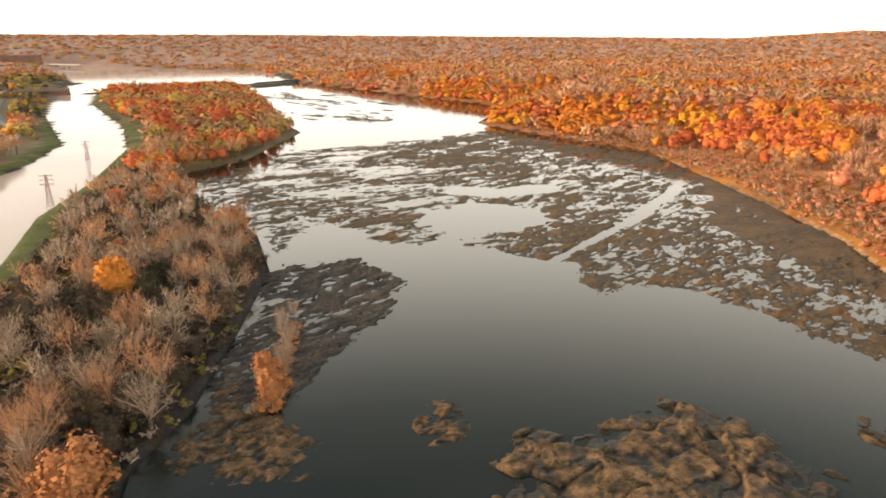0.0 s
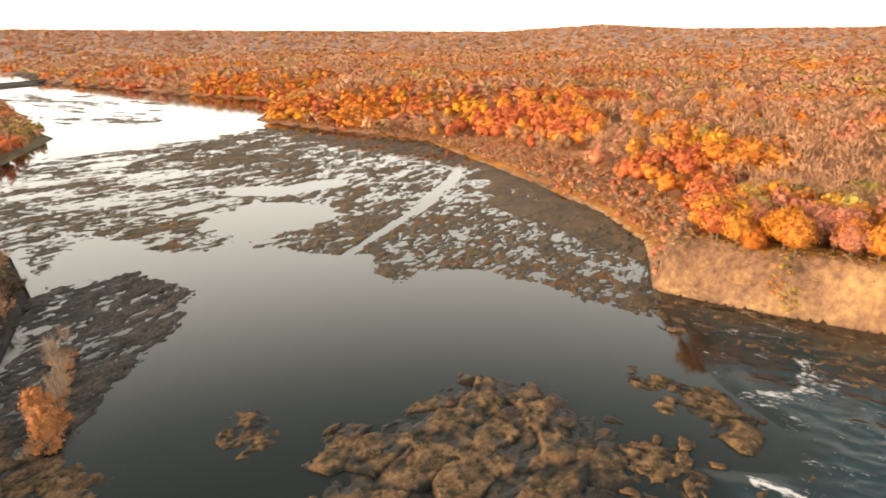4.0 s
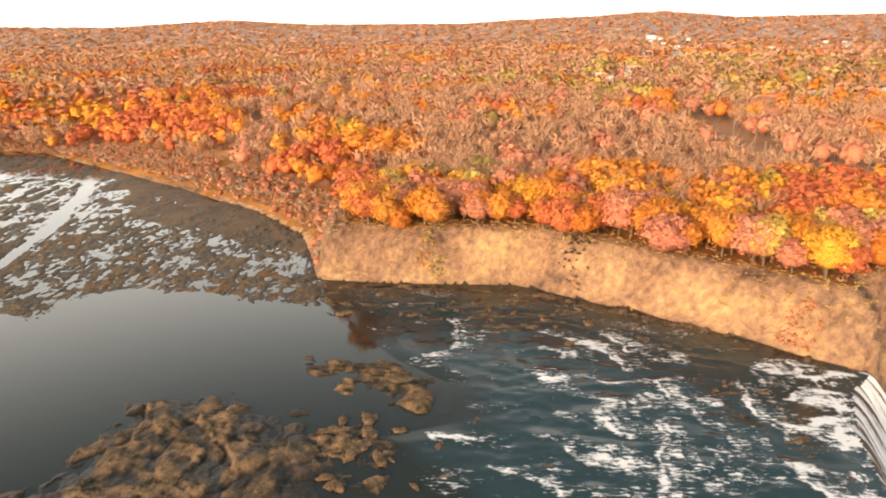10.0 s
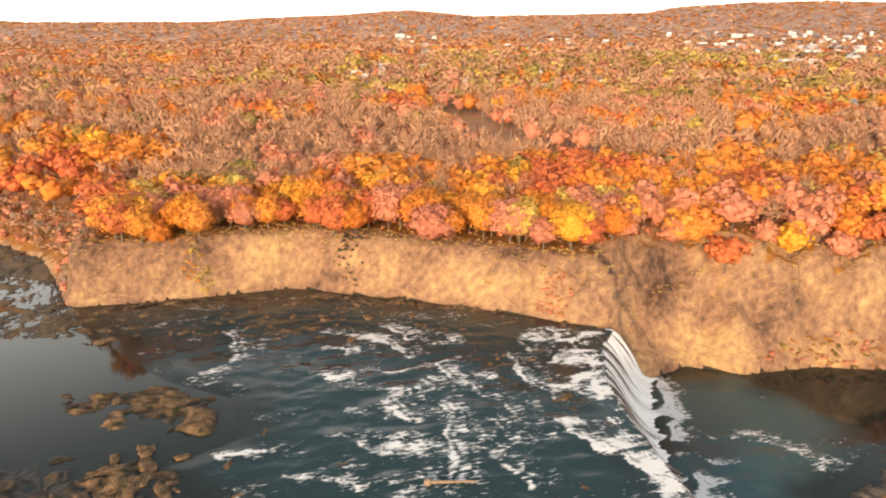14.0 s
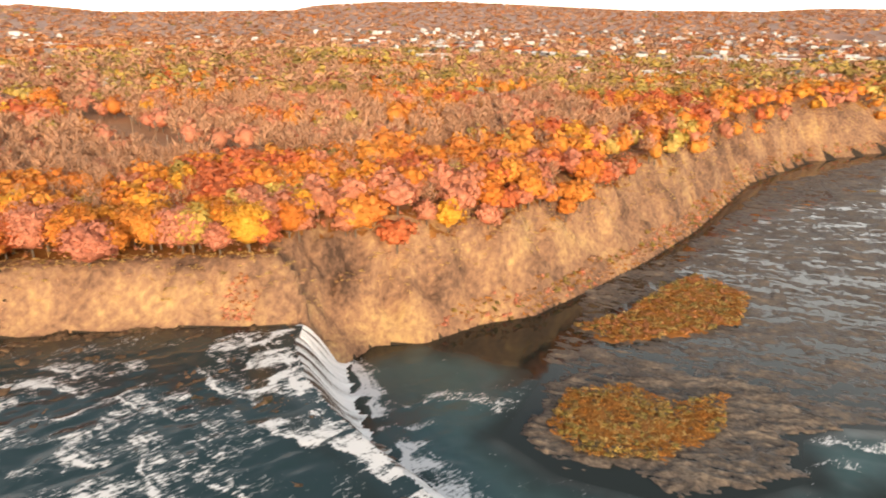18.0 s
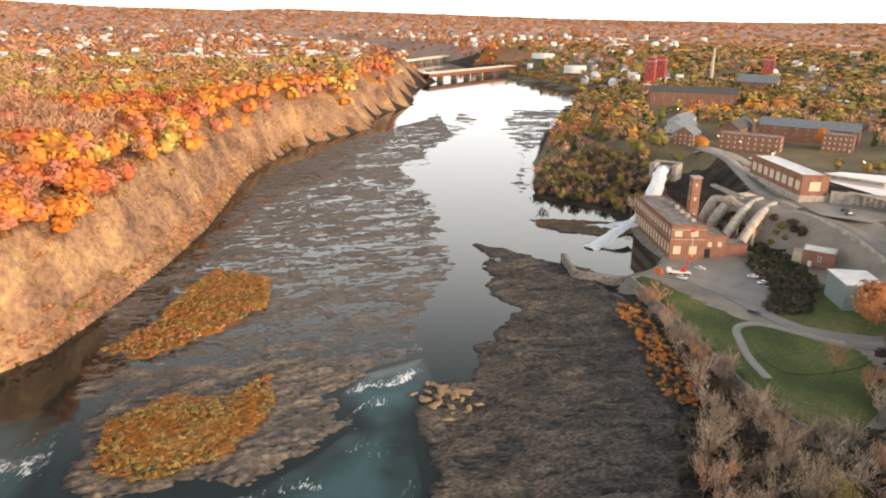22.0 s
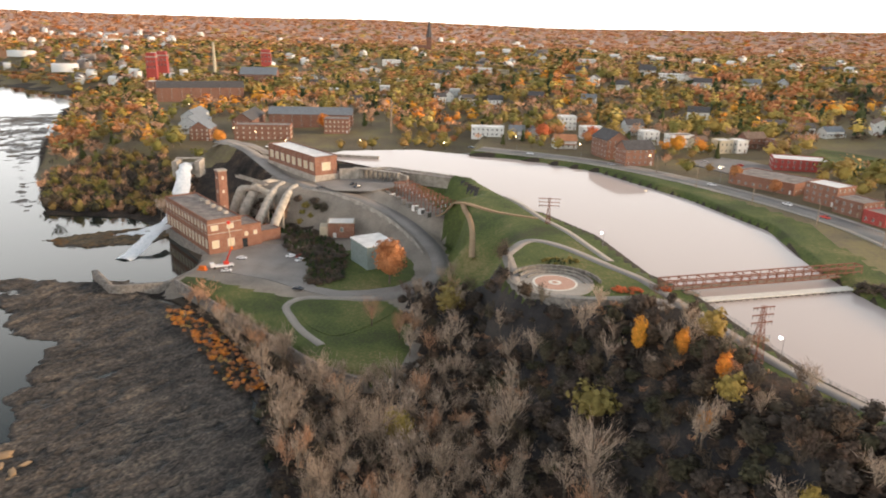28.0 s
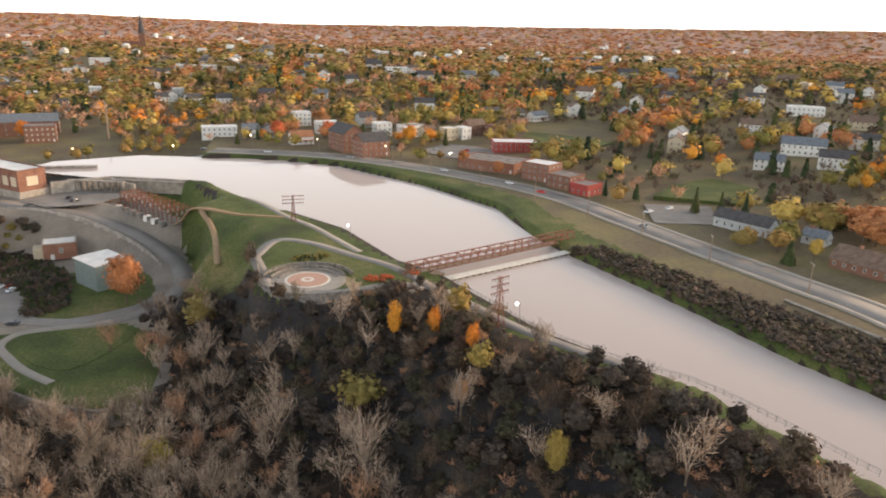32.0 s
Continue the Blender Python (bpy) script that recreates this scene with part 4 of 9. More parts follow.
def plant(name, cls, detail, places, label, rng, trunks=True, kinds=3):
    """One object of many like trees: places are rows of x, y, z, height, width."""
    if not len(places):
        return
    P = np.asarray(places, float)
    VV, NN, FF, TT, MM, o = [], [], [], [], [], 0
    which = rng.integers(kinds, size=len(P))
    for k in range(kinds):
        Q = P[which == k]
        if not len(Q):
            continue
        (cv, cf, cn), (tv, tf, tn) = template(cls, detail, k)
        if trunks and cls not in ("dusk", "dry", "thicket", "ember"):
            v, f, nr = np.concatenate([cv, tv]), np.concatenate([cf, tf + len(cv)]), np.concatenate([cn, tn])
            mi = np.r_[np.zeros(len(cf), int), np.ones(len(tf), int)]
        else:
            v, f, nr, mi = cv, cf, cn, np.zeros(len(cf), int)
        ang = rng.uniform(0, 6.283, len(Q))
        ca, sa = np.cos(ang)[:, None], np.sin(ang)[:, None]
        X = (v[:, 0] * ca - v[:, 1] * sa) * Q[:, 4:5] + Q[:, 0:1]
        Y = (v[:, 0] * sa + v[:, 1] * ca) * Q[:, 4:5] + Q[:, 1:2]
        Z = v[:, 2] * Q[:, 3:4] + Q[:, 2:3]
        VV.append(np.stack([X, Y, Z], -1).reshape(-1, 3))
        NN.append(np.stack([nr[:, 0] * ca - nr[:, 1] * sa, nr[:, 0] * sa + nr[:, 1] * ca, nr[:, 2] + 0 * ca], -1).reshape(-1, 3))
        FF.append((f[None] + (np.arange(len(Q)) * len(v))[:, None, None]).reshape(-1, 4) + o)
        TT.append(np.repeat(rng.uniform(0, 1, len(Q)), len(v)))
        MM.append(np.tile(mi, len(Q)))
        o += len(Q) * len(v)
    me = mesh_of(name, np.concatenate(VV), np.concatenate(FF), [LEAF[cls], M_BARK], np.concatenate(MM), flat=False, normals=np.concatenate(NN))
    me.attributes.new("tint", "FLOAT", "POINT").data.foreach_set("value", np.concatenate(TT).astype(np.float32))
    return tagged(new(name, me), label, "trees", kind="stuff")


CLEAR = []           # outlines that stay free of trees, with a margin
CLEAR_LINES = []     # roads and lines, with a half width


def scattered(spacing, box, seed, rmin, rmax):
    rng = np.random.default_rng(seed)
    gx, gy = np.meshgrid(np.arange(box[0], box[2], spacing), np.arange(box[1], box[3], spacing))
    x, y = gx.ravel() + rng.uniform(-0.48, 0.48, gx.size) * spacing, gy.ravel() + rng.uniform(-0.48, 0.48, gx.size) * spacing
    r = np.hypot(x, y)
    ok = (r >= rmin) & (r < rmax)
    x, y = x[ok], y[ok]
    dw = np.minimum.reduce([edge(x, y, w) for w, _ in WATERS])
    ok = dw > 3.5
    for outline, margin in CLEAR:
        ok &= edge(x, y, outline) > margin
    for pts, half in CLEAR_LINES:
        ok &= line_dist(x, y, pts) > half
    return x[ok], y[ok]


# ---- building kit ----
def plain(name, col, rough=0.7, metal=0.0, vary=0.18, scale=0.6, spec=0.4, bump=0.0):
    """A painted or plain surface with soft blotches and a little grain."""
    m, nd, ln, b = material(name, rough, metal, spec)
    n = noise_node(nd, ln, scale, 6, rough=0.65)
    lo, hi = tuple(c * (1 - vary) for c in col), tuple(min(1, c * (1 + vary)) for c in col)
    r = ramp_node(nd, [(0.35, lo), (0.65, hi)])
    ln.new(n.outputs[0], r.inputs[0])
    ln.new(r.outputs[0], b.inputs["Base Color"])
    if bump:
        bump_node(nd, ln, b, n.outputs[0], bump, 0.1)
    return m


def brick_mat(name, a, c, mortar):
    m, nd, ln, b = material(name, 0.85, spec=0.2)
    tc = nd.new("ShaderNodeTexCoord")
    sep = nd.new("ShaderNodeSeparateXYZ")
    ln.new(tc.outputs["Object"], sep.inputs[0])
    add = nd.new("ShaderNodeMath")
    ln.new(sep.outputs[0], add.inputs[0])
    ln.new(sep.outputs[1], add.inputs[1])
    com = nd.new("ShaderNodeCombineXYZ")
    ln.new(add.outputs[0], com.inputs[0])
    ln.new(sep.outputs[2], com.inputs[1])
    br = nd.new("ShaderNodeTexBrick")
    br.inputs["Scale"].default_value = 4.5
    br.inputs["Color1"].default_value, br.inputs["Color2"].default_value = (*a, 1), (*c, 1)
    br.inputs["Mortar"].default_value, br.inputs["Mortar Size"].default_value = (*mortar, 1), 0.012
    ln.new(com.outputs[0], br.inputs["Vector"])
    n = noise_node(nd, ln, 0.35, 6, rough=0.7)
    mx = nd.new("ShaderNodeMixRGB")
    mx.blend_type = "MULTIPLY"
    mx.inputs[0].default_value = 0.8
    r = ramp_node(nd, [(0.3, (0.6, 0.58, 0.55)), (0.7, (1.1, 1.05, 1.0))])
    ln.new(n.outputs[0], r.inputs[0])
    ln.new(br.outputs[0], mx.inputs[1])
    ln.new(r.outputs[0], mx.inputs[2])
    ln.new(mx.outputs[0], b.inputs["Base Color"])
    return m


M_BRICK = brick_mat("red_brick", (0.34, 0.165, 0.112), (0.26, 0.128, 0.09), (0.34, 0.25, 0.2))
M_BRICK_DARK = brick_mat("brown_brick", (0.29, 0.145, 0.10), (0.23, 0.115, 0.085), (0.27, 0.21, 0.17))
M_BRICK_RED = plain("red_painted_brick", (0.34, 0.055, 0.045))
M_CONC = plain("weathered_concrete", (0.36, 0.32, 0.27), 0.85, vary=0.3, scale=0.35, bump=0.2)
M_STONE = plain("grey_stone_wall", (0.2, 0.18, 0.155), 0.9, vary=0.45, scale=0.8, bump=0.4)
M_ROOF_GREY = plain("grey_gravel_roof", (0.22, 0.19, 0.17), 0.9, vary=0.35, scale=0.25)
M_ROOF_WHITE = plain("white_membrane_roof", (0.68, 0.68, 0.66), 0.6, vary=0.15, scale=0.2)
M_ROOF_DARK = plain("dark_shingle_roof", (0.085, 0.08, 0.08), 0.85, vary=0.3, scale=0.6)
M_ROOF_BROWN = plain("brown_shingle_roof", (0.19, 0.13, 0.095), 0.85, vary=0.3, scale=0.6)
M_SLATE = plain("blue_grey_slate_roof", (0.17, 0.19, 0.21), 0.6, vary=0.25, scale=0.7)
M_WHITE = plain("white_clapboard", (0.72, 0.71, 0.67), 0.6, vary=0.08)
M_CREAM = plain("cream_siding", (0.56, 0.48, 0.34), 0.7, vary=0.1)
M_GREYSIDE = plain("pale_grey_siding", (0.44, 0.46, 0.46), 0.7, vary=0.1)
M_SHED = plain("grey_green_metal_siding", (0.22, 0.27, 0.26), 0.5, vary=0.12)
M_SHADE = plain("cream_window_blind", (0.62, 0.52, 0.36), 0.6, vary=0.15, scale=1.5)
M_FRAME = plain("pale_window_frame", (0.55, 0.52, 0.46), 0.6)
m, nd, ln, b = material("dark_window_glass", 0.08)
b.inputs["Base Color"].default_value = (0.03, 0.035, 0.04, 1)
M_GLASS = m
M_ASPHALT = ground_mat("worn_asphalt", [(0.3, (0.17, 0.155, 0.14)), (0.5, (0.26, 0.24, 0.22)), (0.7, (0.35, 0.32, 0.29))], 0.08, 2.0, bump=0.1, dist=0.03)
M_PAVE = ground_mat("pale_concrete_paving", [(0.3, (0.26, 0.24, 0.21)), (0.7, (0.42, 0.38, 0.33))], 0.1, 1.5, bump=0.1, dist=0.02)
M_DIRT = ground_mat("trodden_earth_path", [(0.3, (0.24, 0.16, 0.09)), (0.7, (0.42, 0.30, 0.18))], 0.1, 1.0, bump=0.2, dist=0.05)
M_RUST = plain("rust_brown_steel", (0.24, 0.095, 0.055), 0.65, 0.2, vary=0.3, scale=0.8)
M_STEEL = plain("grey_galvanised_steel", (0.30, 0.29, 0.27), 0.5, 0.6)
M_PIPE = plain("weathered_pale_penstock_paint", (0.46, 0.41, 0.34), 0.7, 0.05, vary=0.28, scale=0.4, bump=0.15)
M_RED = plain("red_paint", (0.6, 0.05, 0.03), 0.4)
M_ORANGE = plain("orange_paint", (0.7, 0.16, 0.02), 0.5)
M_YELLOW = plain("yellow_paint", (0.75, 0.45, 0.03), 0.45)
M_CARW = plain("white_car_paint", (0.75, 0.75, 0.75), 0.25, vary=0.03)
M_CARD = plain("dark_car_paint", (0.03, 0.035, 0.045), 0.25)
M_CARS = plain("silver_car_paint", (0.4, 0.41, 0.42), 0.3, 0.5)
M_TYRE = plain("black_rubber", (0.02, 0.02, 0.02), 0.8)
M_WOOD = plain("grey_weathered_wood", (0.30, 0.22, 0.15), 0.85, vary=0.3, scale=2.0)
M_TEAL = plain("grey_green_railing_paint", (0.16, 0.2, 0.19), 0.5)
M_TILE = plain("salmon_plaza_paving", (0.50, 0.30, 0.22), 0.8, vary=0.12, scale=1.5)
M_RIM = plain("white_paving_ring", (0.70, 0.66, 0.58), 0.7, vary=0.08)
m, nd, ln, b = material("lit_lamp_glass", 0.4)
b.inputs["Emission Color"].default_value, b.inputs["Emission Strength"].default_value = (1.0, 0.75, 0.4, 1), 9.0
M_LAMP = m
m, nd, ln, b = material("lit_white_lamp_glass", 0.4)
b.inputs["Emission Color"].default_value, b.inputs["Emission Strength"].default_value = (1.0, 0.95, 0.88, 1), 8.0
M_LAMPW = m


def thing(name, x, y, z, turn, label, category, group="", kind=""):
    ob = new(name)
    ob.empty_display_size = 0.5
    ob.matrix_basis = pose(x, y, z, 0, 0, turn)
    return tagged(ob, label, category, group, kind)


def part(name, bm, mat, parent, label=""):
    me = bpy.data.meshes.new(name)
    bmesh.ops.recalc_face_normals(bm, faces=bm.faces[:])
    bm.to_mesh(me)
    bm.free()
    for one in (mat if isinstance(mat, (list, tuple)) else [mat]):
        me.materials.append(one)
    ob = new(name, me)
    ob.parent = parent
    return tagged(ob, label)


SHARED = {}


def shared(name, key, make, mats, parent, m=None, label=""):
    """A part whose mesh is built once and used by all its like."""
    if key not in SHARED:
        bm = make()
        me = bpy.data.meshes.new(name)
        bmesh.ops.recalc_face_normals(bm, faces=bm.faces[:])
        bm.to_mesh(me)
        bm.free()
        for one in mats:
            me.materials.append(one)
        SHARED[key] = me
    ob = new(name, SHARED[key])
    ob.parent = parent
    if m is not None:
        ob.matrix_basis = m
    return tagged(ob, label)


def add_box(bm, lo, hi, bevel=0.0, mat=0, m=None):
    lo, hi = Vector(lo), Vector(hi)
    r = bmesh.ops.create_cube(bm, size=1.0)
    vs = r["verts"]
    for v in vs:
        v.co = Vector((lo[i] + (v.co[i] + 0.5) * (hi[i] - lo[i]) for i in range(3)))
    if bevel:
        es = list({e for v in vs for e in v.link_edges})
        res = bmesh.ops.bevel(bm, geom=es, offset=bevel, segments=1, affect="EDGES")
        vs = list({v for f in res["faces"] for v in f.verts} | {v for v in vs if v.is_valid})
    fs = {f for v in vs for f in v.link_faces}
    for f in fs:
        f.material_index = mat
    if m is not None:
        bmesh.ops.transform(bm, matrix=m, verts=vs)
    return vs


def box(lo, hi, bevel=0.0):
    bm = bmesh.new()
    add_box(bm, lo, hi, bevel)
    return bm


def add_rod(bm, p0, p1, r, sides=6, r1=None, mat=0):
    p0, p1 = Vector(p0), Vector(p1)
    d = p1 - p0
    m = Matrix.Translation((p0 + p1) / 2) @ d.to_track_quat("Z", "Y").to_matrix().to_4x4()
    res = bmesh.ops.create_cone(bm, cap_ends=True, segments=sides, radius1=r, radius2=r if r1 is None else r1, depth=d.length, matrix=m)
    for f in {f for v in res["verts"] for f in v.link_faces}:
        f.material_index = mat


def rod(p0, p1, r, sides=6, r1=None):
    bm = bmesh.new()
    add_rod(bm, p0, p1, r, sides, r1)
    return bm


def window_bm(w, h, bars=1):
    """A window that faces -y, its frame proud of the wall and its pane set back."""
    bm = bmesh.new()
    t, d = min(0.16, w * 0.12), 0.09
    loops = [[bm.verts.new((x, y, z)) for x, z in ((-a, b0), (a, b0), (a, b1), (-a, b1))] for a, b0, b1, y in
             ((w / 2, 0, h, 0.02), (w / 2, 0, h, -d), (w / 2 - t, t, h - t, -d), (w / 2 - t, t, h - t, -0.02))]
    for p, q in zip(loops, loops[1:]):
        for i in range(4):
            bm.faces.new((p[i], p[(i + 1) % 4], q[(i + 1) % 4], q[i]))
    bm.faces.new(loops[-1]).material_index = 1
    for k in range(bars):
        z = t + (h - 2 * t) * (k + 1) / (bars + 1)
        bm.faces.new([bm.verts.new(c) for c in ((-w / 2 + t, -0.05, z - 0.05), (w / 2 - t, -0.05, z - 0.05), (w / 2 - t, -0.05, z + 0.05), (-w / 2 + t, -0.05, z + 0.05))])
    return bm


def glazed(parent, key, w, h, bars, frame_mat, pane_mat, m):
    """A window whose pane and glazing bars are pieces of their own."""
    t = min(0.16, w * 0.12)

    def ring():
        bm = window_bm(w, h, 0)
        bmesh.ops.delete(bm, geom=[f for f in bm.faces if f.material_index == 1], context="FACES_ONLY")
        return bm
    fr = shared("window", (key, "frame"), ring, [frame_mat], parent, m)
    shared("pane", (key, "pane"), lambda: box((-w / 2 + t, -0.03, t), (w / 2 - t, -0.012, h - t)), [pane_mat], fr)
    for k in range(bars):
        shared("glazing_bar", (key, "bar"), lambda: box((-w / 2 + t, -0.07, -0.05), (w / 2 - t, -0.034, 0.05)), [frame_mat], fr, pose(0, 0, t + (h - 2 * t) * (k + 1) / (bars + 1)))
    return fr


def block_bm(L, W, H, base=-1.5):
    bm = box((0, 0, base), (L, W, H))
    return bm


def flat_roof_bm(L, W, H, lip=0.5, edge_w=0.4):
    """A flat roof with a parapet round it; slot 0 parapet cap, slot 1 roofing."""
    bm = bmesh.new()
    o = 0.15
    add_box(bm, (-o, -o, H), (L + o, edge_w, H + lip))
    add_box(bm, (-o, W - edge_w, H), (L + o, W + o, H + lip))
    add_box(bm, (-o, edge_w, H), (edge_w, W - edge_w, H + lip))
    add_box(bm, (L - edge_w, edge_w, H), (L + o, W - edge_w, H + lip))
    add_box(bm, (edge_w, edge_w, H - 0.1), (L - edge_w, W - edge_w, H + 0.12), mat=1)
    return bm


def gable_bm(L, W, H, rise, over=0.5, thick=0.25, along="x"):
    """A gable roof over a block, ridge along x or y, with gable ends; slot 0 roofing, slot 1 wall."""
    bm = bmesh.new()
    A, B = (L, W) if along == "x" else (W, L)

    def pt(s, u, z):
        return (s, u, z) if along == "x" else (u, s, z)
    slope = rise / (B / 2)
    for sg in (0, 1):
        u0 = -over if sg == 0 else B + over
        z0 = H - over * slope
        top = [pt(-over, u0, z0), pt(A + over, u0, z0), pt(A + over, B / 2, H + rise), pt(-over, B / 2, H + rise)]
        vs = [bm.verts.new(p) for p in top] + [bm.verts.new((p[0], p[1], p[2] - thick)) for p in top]
        for q in ((0, 1, 2, 3), (7, 6, 5, 4), (0, 4, 5, 1), (1, 5, 6, 2), (2, 6, 7, 3), (3, 7, 4, 0)):
            bm.faces.new([vs[i] for i in q])
    for s in (0.0, A):
        a, b_ = [], []
        d = 0.2 if s == 0 else -0.2
        for u, z in ((0, H - 0.02), (B, H - 0.02), (B / 2, H + rise - thick)):
            a.append(bm.verts.new(pt(s, u, z)))
            b_.append(bm.verts.new(pt(s + d, u, z)))
        f = [bm.faces.new(a), bm.faces.new(b_[::-1])] + [bm.faces.new((a[i], a[(i + 1) % 3], b_[(i + 1) % 3], b_[i])) for i in range(3)]
        for one in f:
            one.material_index = 1
    return bm


# ---- roads and paths ----
def smooth_line(pts, n=6):
    """Catmull-Rom through plan points."""
    P = [np.array(p, float) for p in pts]
    P = [2 * P[0] - P[1]] + P + [2 * P[-1] - P[-2]]
    out = []
    for a, b_, c, d in zip(P, P[1:], P[2:], P[3:]):
        for k in range(n):
            t = k / n
            out.append(0.5 * (2 * b_ + (c - a) * t + (2 * a - 5 * b_ + 4 * c - d) * t * t + (3 * b_ - a - 3 * c + d) * t ** 3))
    out.append(P[-2])
    return np.array(out)


def ribbon(name, pts, width, mat, label, category, lift=0.22, offset=0.0, thick=0.6, n=6, heights=None):
    """A paved strip along a line, with kerb-like thickness."""
    C = smooth_line(pts, n)
    T = np.gradient(C[:, :2], axis=0)
    T /= np.linalg.norm(T, axis=1)[:, None]
    N = np.stack([-T[:, 1], T[:, 0]], 1)
    C2 = C[:, :2] + N * offset
    A, B = C2 + N * width / 2, C2 - N * width / 2
    if heights is None:
        zs = np.max([land(C2[:, 0], C2[:, 1]), land(A[:, 0], A[:, 1]), land(B[:, 0], B[:, 1])], axis=0)
        k = np.ones(5) / 5
        zs = np.maximum(zs, np.convolve(np.pad(zs, 2, mode="edge"), k, "valid")) + lift
    else:
        zs = np.interp(np.linspace(0, 1, len(C)), np.linspace(0, 1, len(heights)), heights)
    V = np.concatenate([np.c_[A, zs], np.c_[B, zs], np.c_[A, zs - thick], np.c_[B, zs - thick]])
    m = len(C)
    i = np.arange(m - 1)
    F = np.concatenate([np.stack([i, i + 1, i + 1 + m, i + m], 1), np.stack([i + 2 * m, i + 1 + 2 * m, i + 1, i], 1), np.stack([i + m, i + m + 1, i + 3 * m + 1, i + 3 * m], 1)])
    ob = new(name, mesh_of(name, V, F, [mat]))
    return tagged(ob, label, category, kind="structure")


def area_sheet(name, outline, z, mat, label, category, thick=0.5):
    bm = bmesh.new()
    f = bm.faces.new([bm.verts.new((x, y, z)) for x, y in outline])
    ex = bmesh.ops.extrude_face_region(bm, geom=[f])
    bmesh.ops.translate(bm, vec=(0, 0, -thick), verts=[v for v in ex["geom"] if isinstance(v, bmesh.types.BMVert)])
    bmesh.ops.recalc_face_normals(bm, faces=bm.faces[:])
    me = bpy.data.meshes.new(name)
    bm.to_mesh(me)
    bm.free()
    me.materials.append(mat)
    return tagged(new(name, me), label, category, kind="structure")


# ---- the falls and the rapids ----
def falls():
    """Water down a slanting shale ledge: a curtain by the cliff, split streams, a bare ledge, a torrent."""
    k = 50
    crest = smooth_line([(187, 36), (175, 37), (155, 31), (140, 23), (125, 13), (94, -9), (50, -25), (0, -20)], k)
    base = smooth_line([(209, 21), (192, 18), (170, 12), (156, 5), (144, -4), (108, -34), (58, -50), (4, -56)], k)
    nv, n = 34, len(crest)
    s = np.arange(n)[:, None] / k * np.ones(nv)[None]
    t = np.linspace(0, 1, nv)[None] * np.ones(n)[:, None]
    bend = t + 0.05 * np.sin(np.pi * t) * (fbm(s * 6, t * 2, 73, 3) - 0.5) + 0.45 * (fbm(s * 9, t * 0 + 2.5, 74, 4) - 0.42) * smooth(t, 0.6, 1.0)
    X = crest[:, 0:1] * (1 - bend) + base[:, 0:1] * bend
    Y = crest[:, 1:2] * (1 - bend) + base[:, 1:2] * bend
    Z = -0.22 - 22.0 * (0.35 * smooth(t, 0.05, 1.0) + 0.65 * smooth(t, 0.1, 0.93)) + (1.5 * (fbm(s * 7 + t, t * 4, 71, 4) - 0.5) + 0.7 * (fbm(s * 22 + t, t * 3, 72, 3) - 0.5)) * smooth(t, 0.12, 0.4) * smooth(t, 1.0, 0.85)
    m, nd, ln, b = material("falling_water_over_ledges", 0.6, spec=0.3)
    nz = noise_node(nd, ln, 0.8, 7, (1, 1, 2.0), 0, 0.72)
    at_ = nd.new("ShaderNodeAttribute")
    at_.attribute_name = "stream"
    add = nd.new("ShaderNodeMath")
    add.operation = "MULTIPLY_ADD"
    add.inputs[1].default_value = 0.7
    ln.new(nz.outputs[0], add.inputs[0])
    ln.new(at_.outputs["Fac"], add.inputs[2])
    r = ramp_node(nd, [(0.34, (0.03, 0.026, 0.022)), (0.46, (0.13, 0.082, 0.052)), (0.56, (0.30, 0.29, 0.27)), (0.66, (0.58, 0.60, 0.60)), (0.80, (0.78, 0.80, 0.80)), (1.0, (0.90, 0.91, 0.91))])
    ln.new(add.outputs[0], r.inputs[0])
    ln.new(r.outputs[0], b.inputs["Base Color"])
    bump_node(nd, ln, b, nz.outputs[0], 0.5, 0.4)
    flow = np.interp(s, [0, 1.0, 1.8, 2.35, 2.65, 3.1, 3.35, 3.6, 4.4, 4.9, 7], [0.46, 0.36, 0.30, 0.26, 0.06, 0.02, 0.36, 0.52, 0.50, 0.40, 0.34])
    flow = flow + 0.30 * smooth(t, 0.35, 0.85) * smooth(s, 2.5, 2.0) + 0.34 * smooth(t, 0.8, 1.0)
    flow = flow + 0.85 * (fbm(s * 13 + t * 1.2, t * 1.3 + 4, 77, 3) - 0.5) * (0.4 + 0.6 * smooth(np.abs(flow - 0.25), 0.4, 0.0))
    flow = flow + 1.7 * (fbm(s * 17 + 0.8 * t, t * 0.9, 79, 3) - 0.5) * (0.35 + 0.65 * smooth(t, 1.0, 0.5))
    fall = thing("waterfall", 187.5, 34, 0, 0, "white water pouring down a slanting brown shale ledge", "waterfall")
    for name, s0, s1, lb in (("curtain", 0, k, "smooth white curtain of water"), ("split_stream", k, int(2.3 * k), "thin white water over brown rock"), ("wet_ledge", int(2.3 * k), int(3.25 * k), "bare wet brown ledge"), ("torrent", int(3.25 * k), n - 1, "broad foaming white torrent")):
        q = slice(s0, s1 + 1)
        V = np.stack([X[q] - 187.5, Y[q] - 34, Z[q]], -1).reshape(-1, 3)
        me = mesh_of(name, V, grid_faces(nv, s1 + 1 - s0), [m], flat=False)
        me.attributes.new("stream", "FLOAT", "POINT").data.foreach_set("value", flow[q].ravel().astype(np.float32))
        ob = new(name, me)
        ob.parent = fall
        tagged(ob, lb)


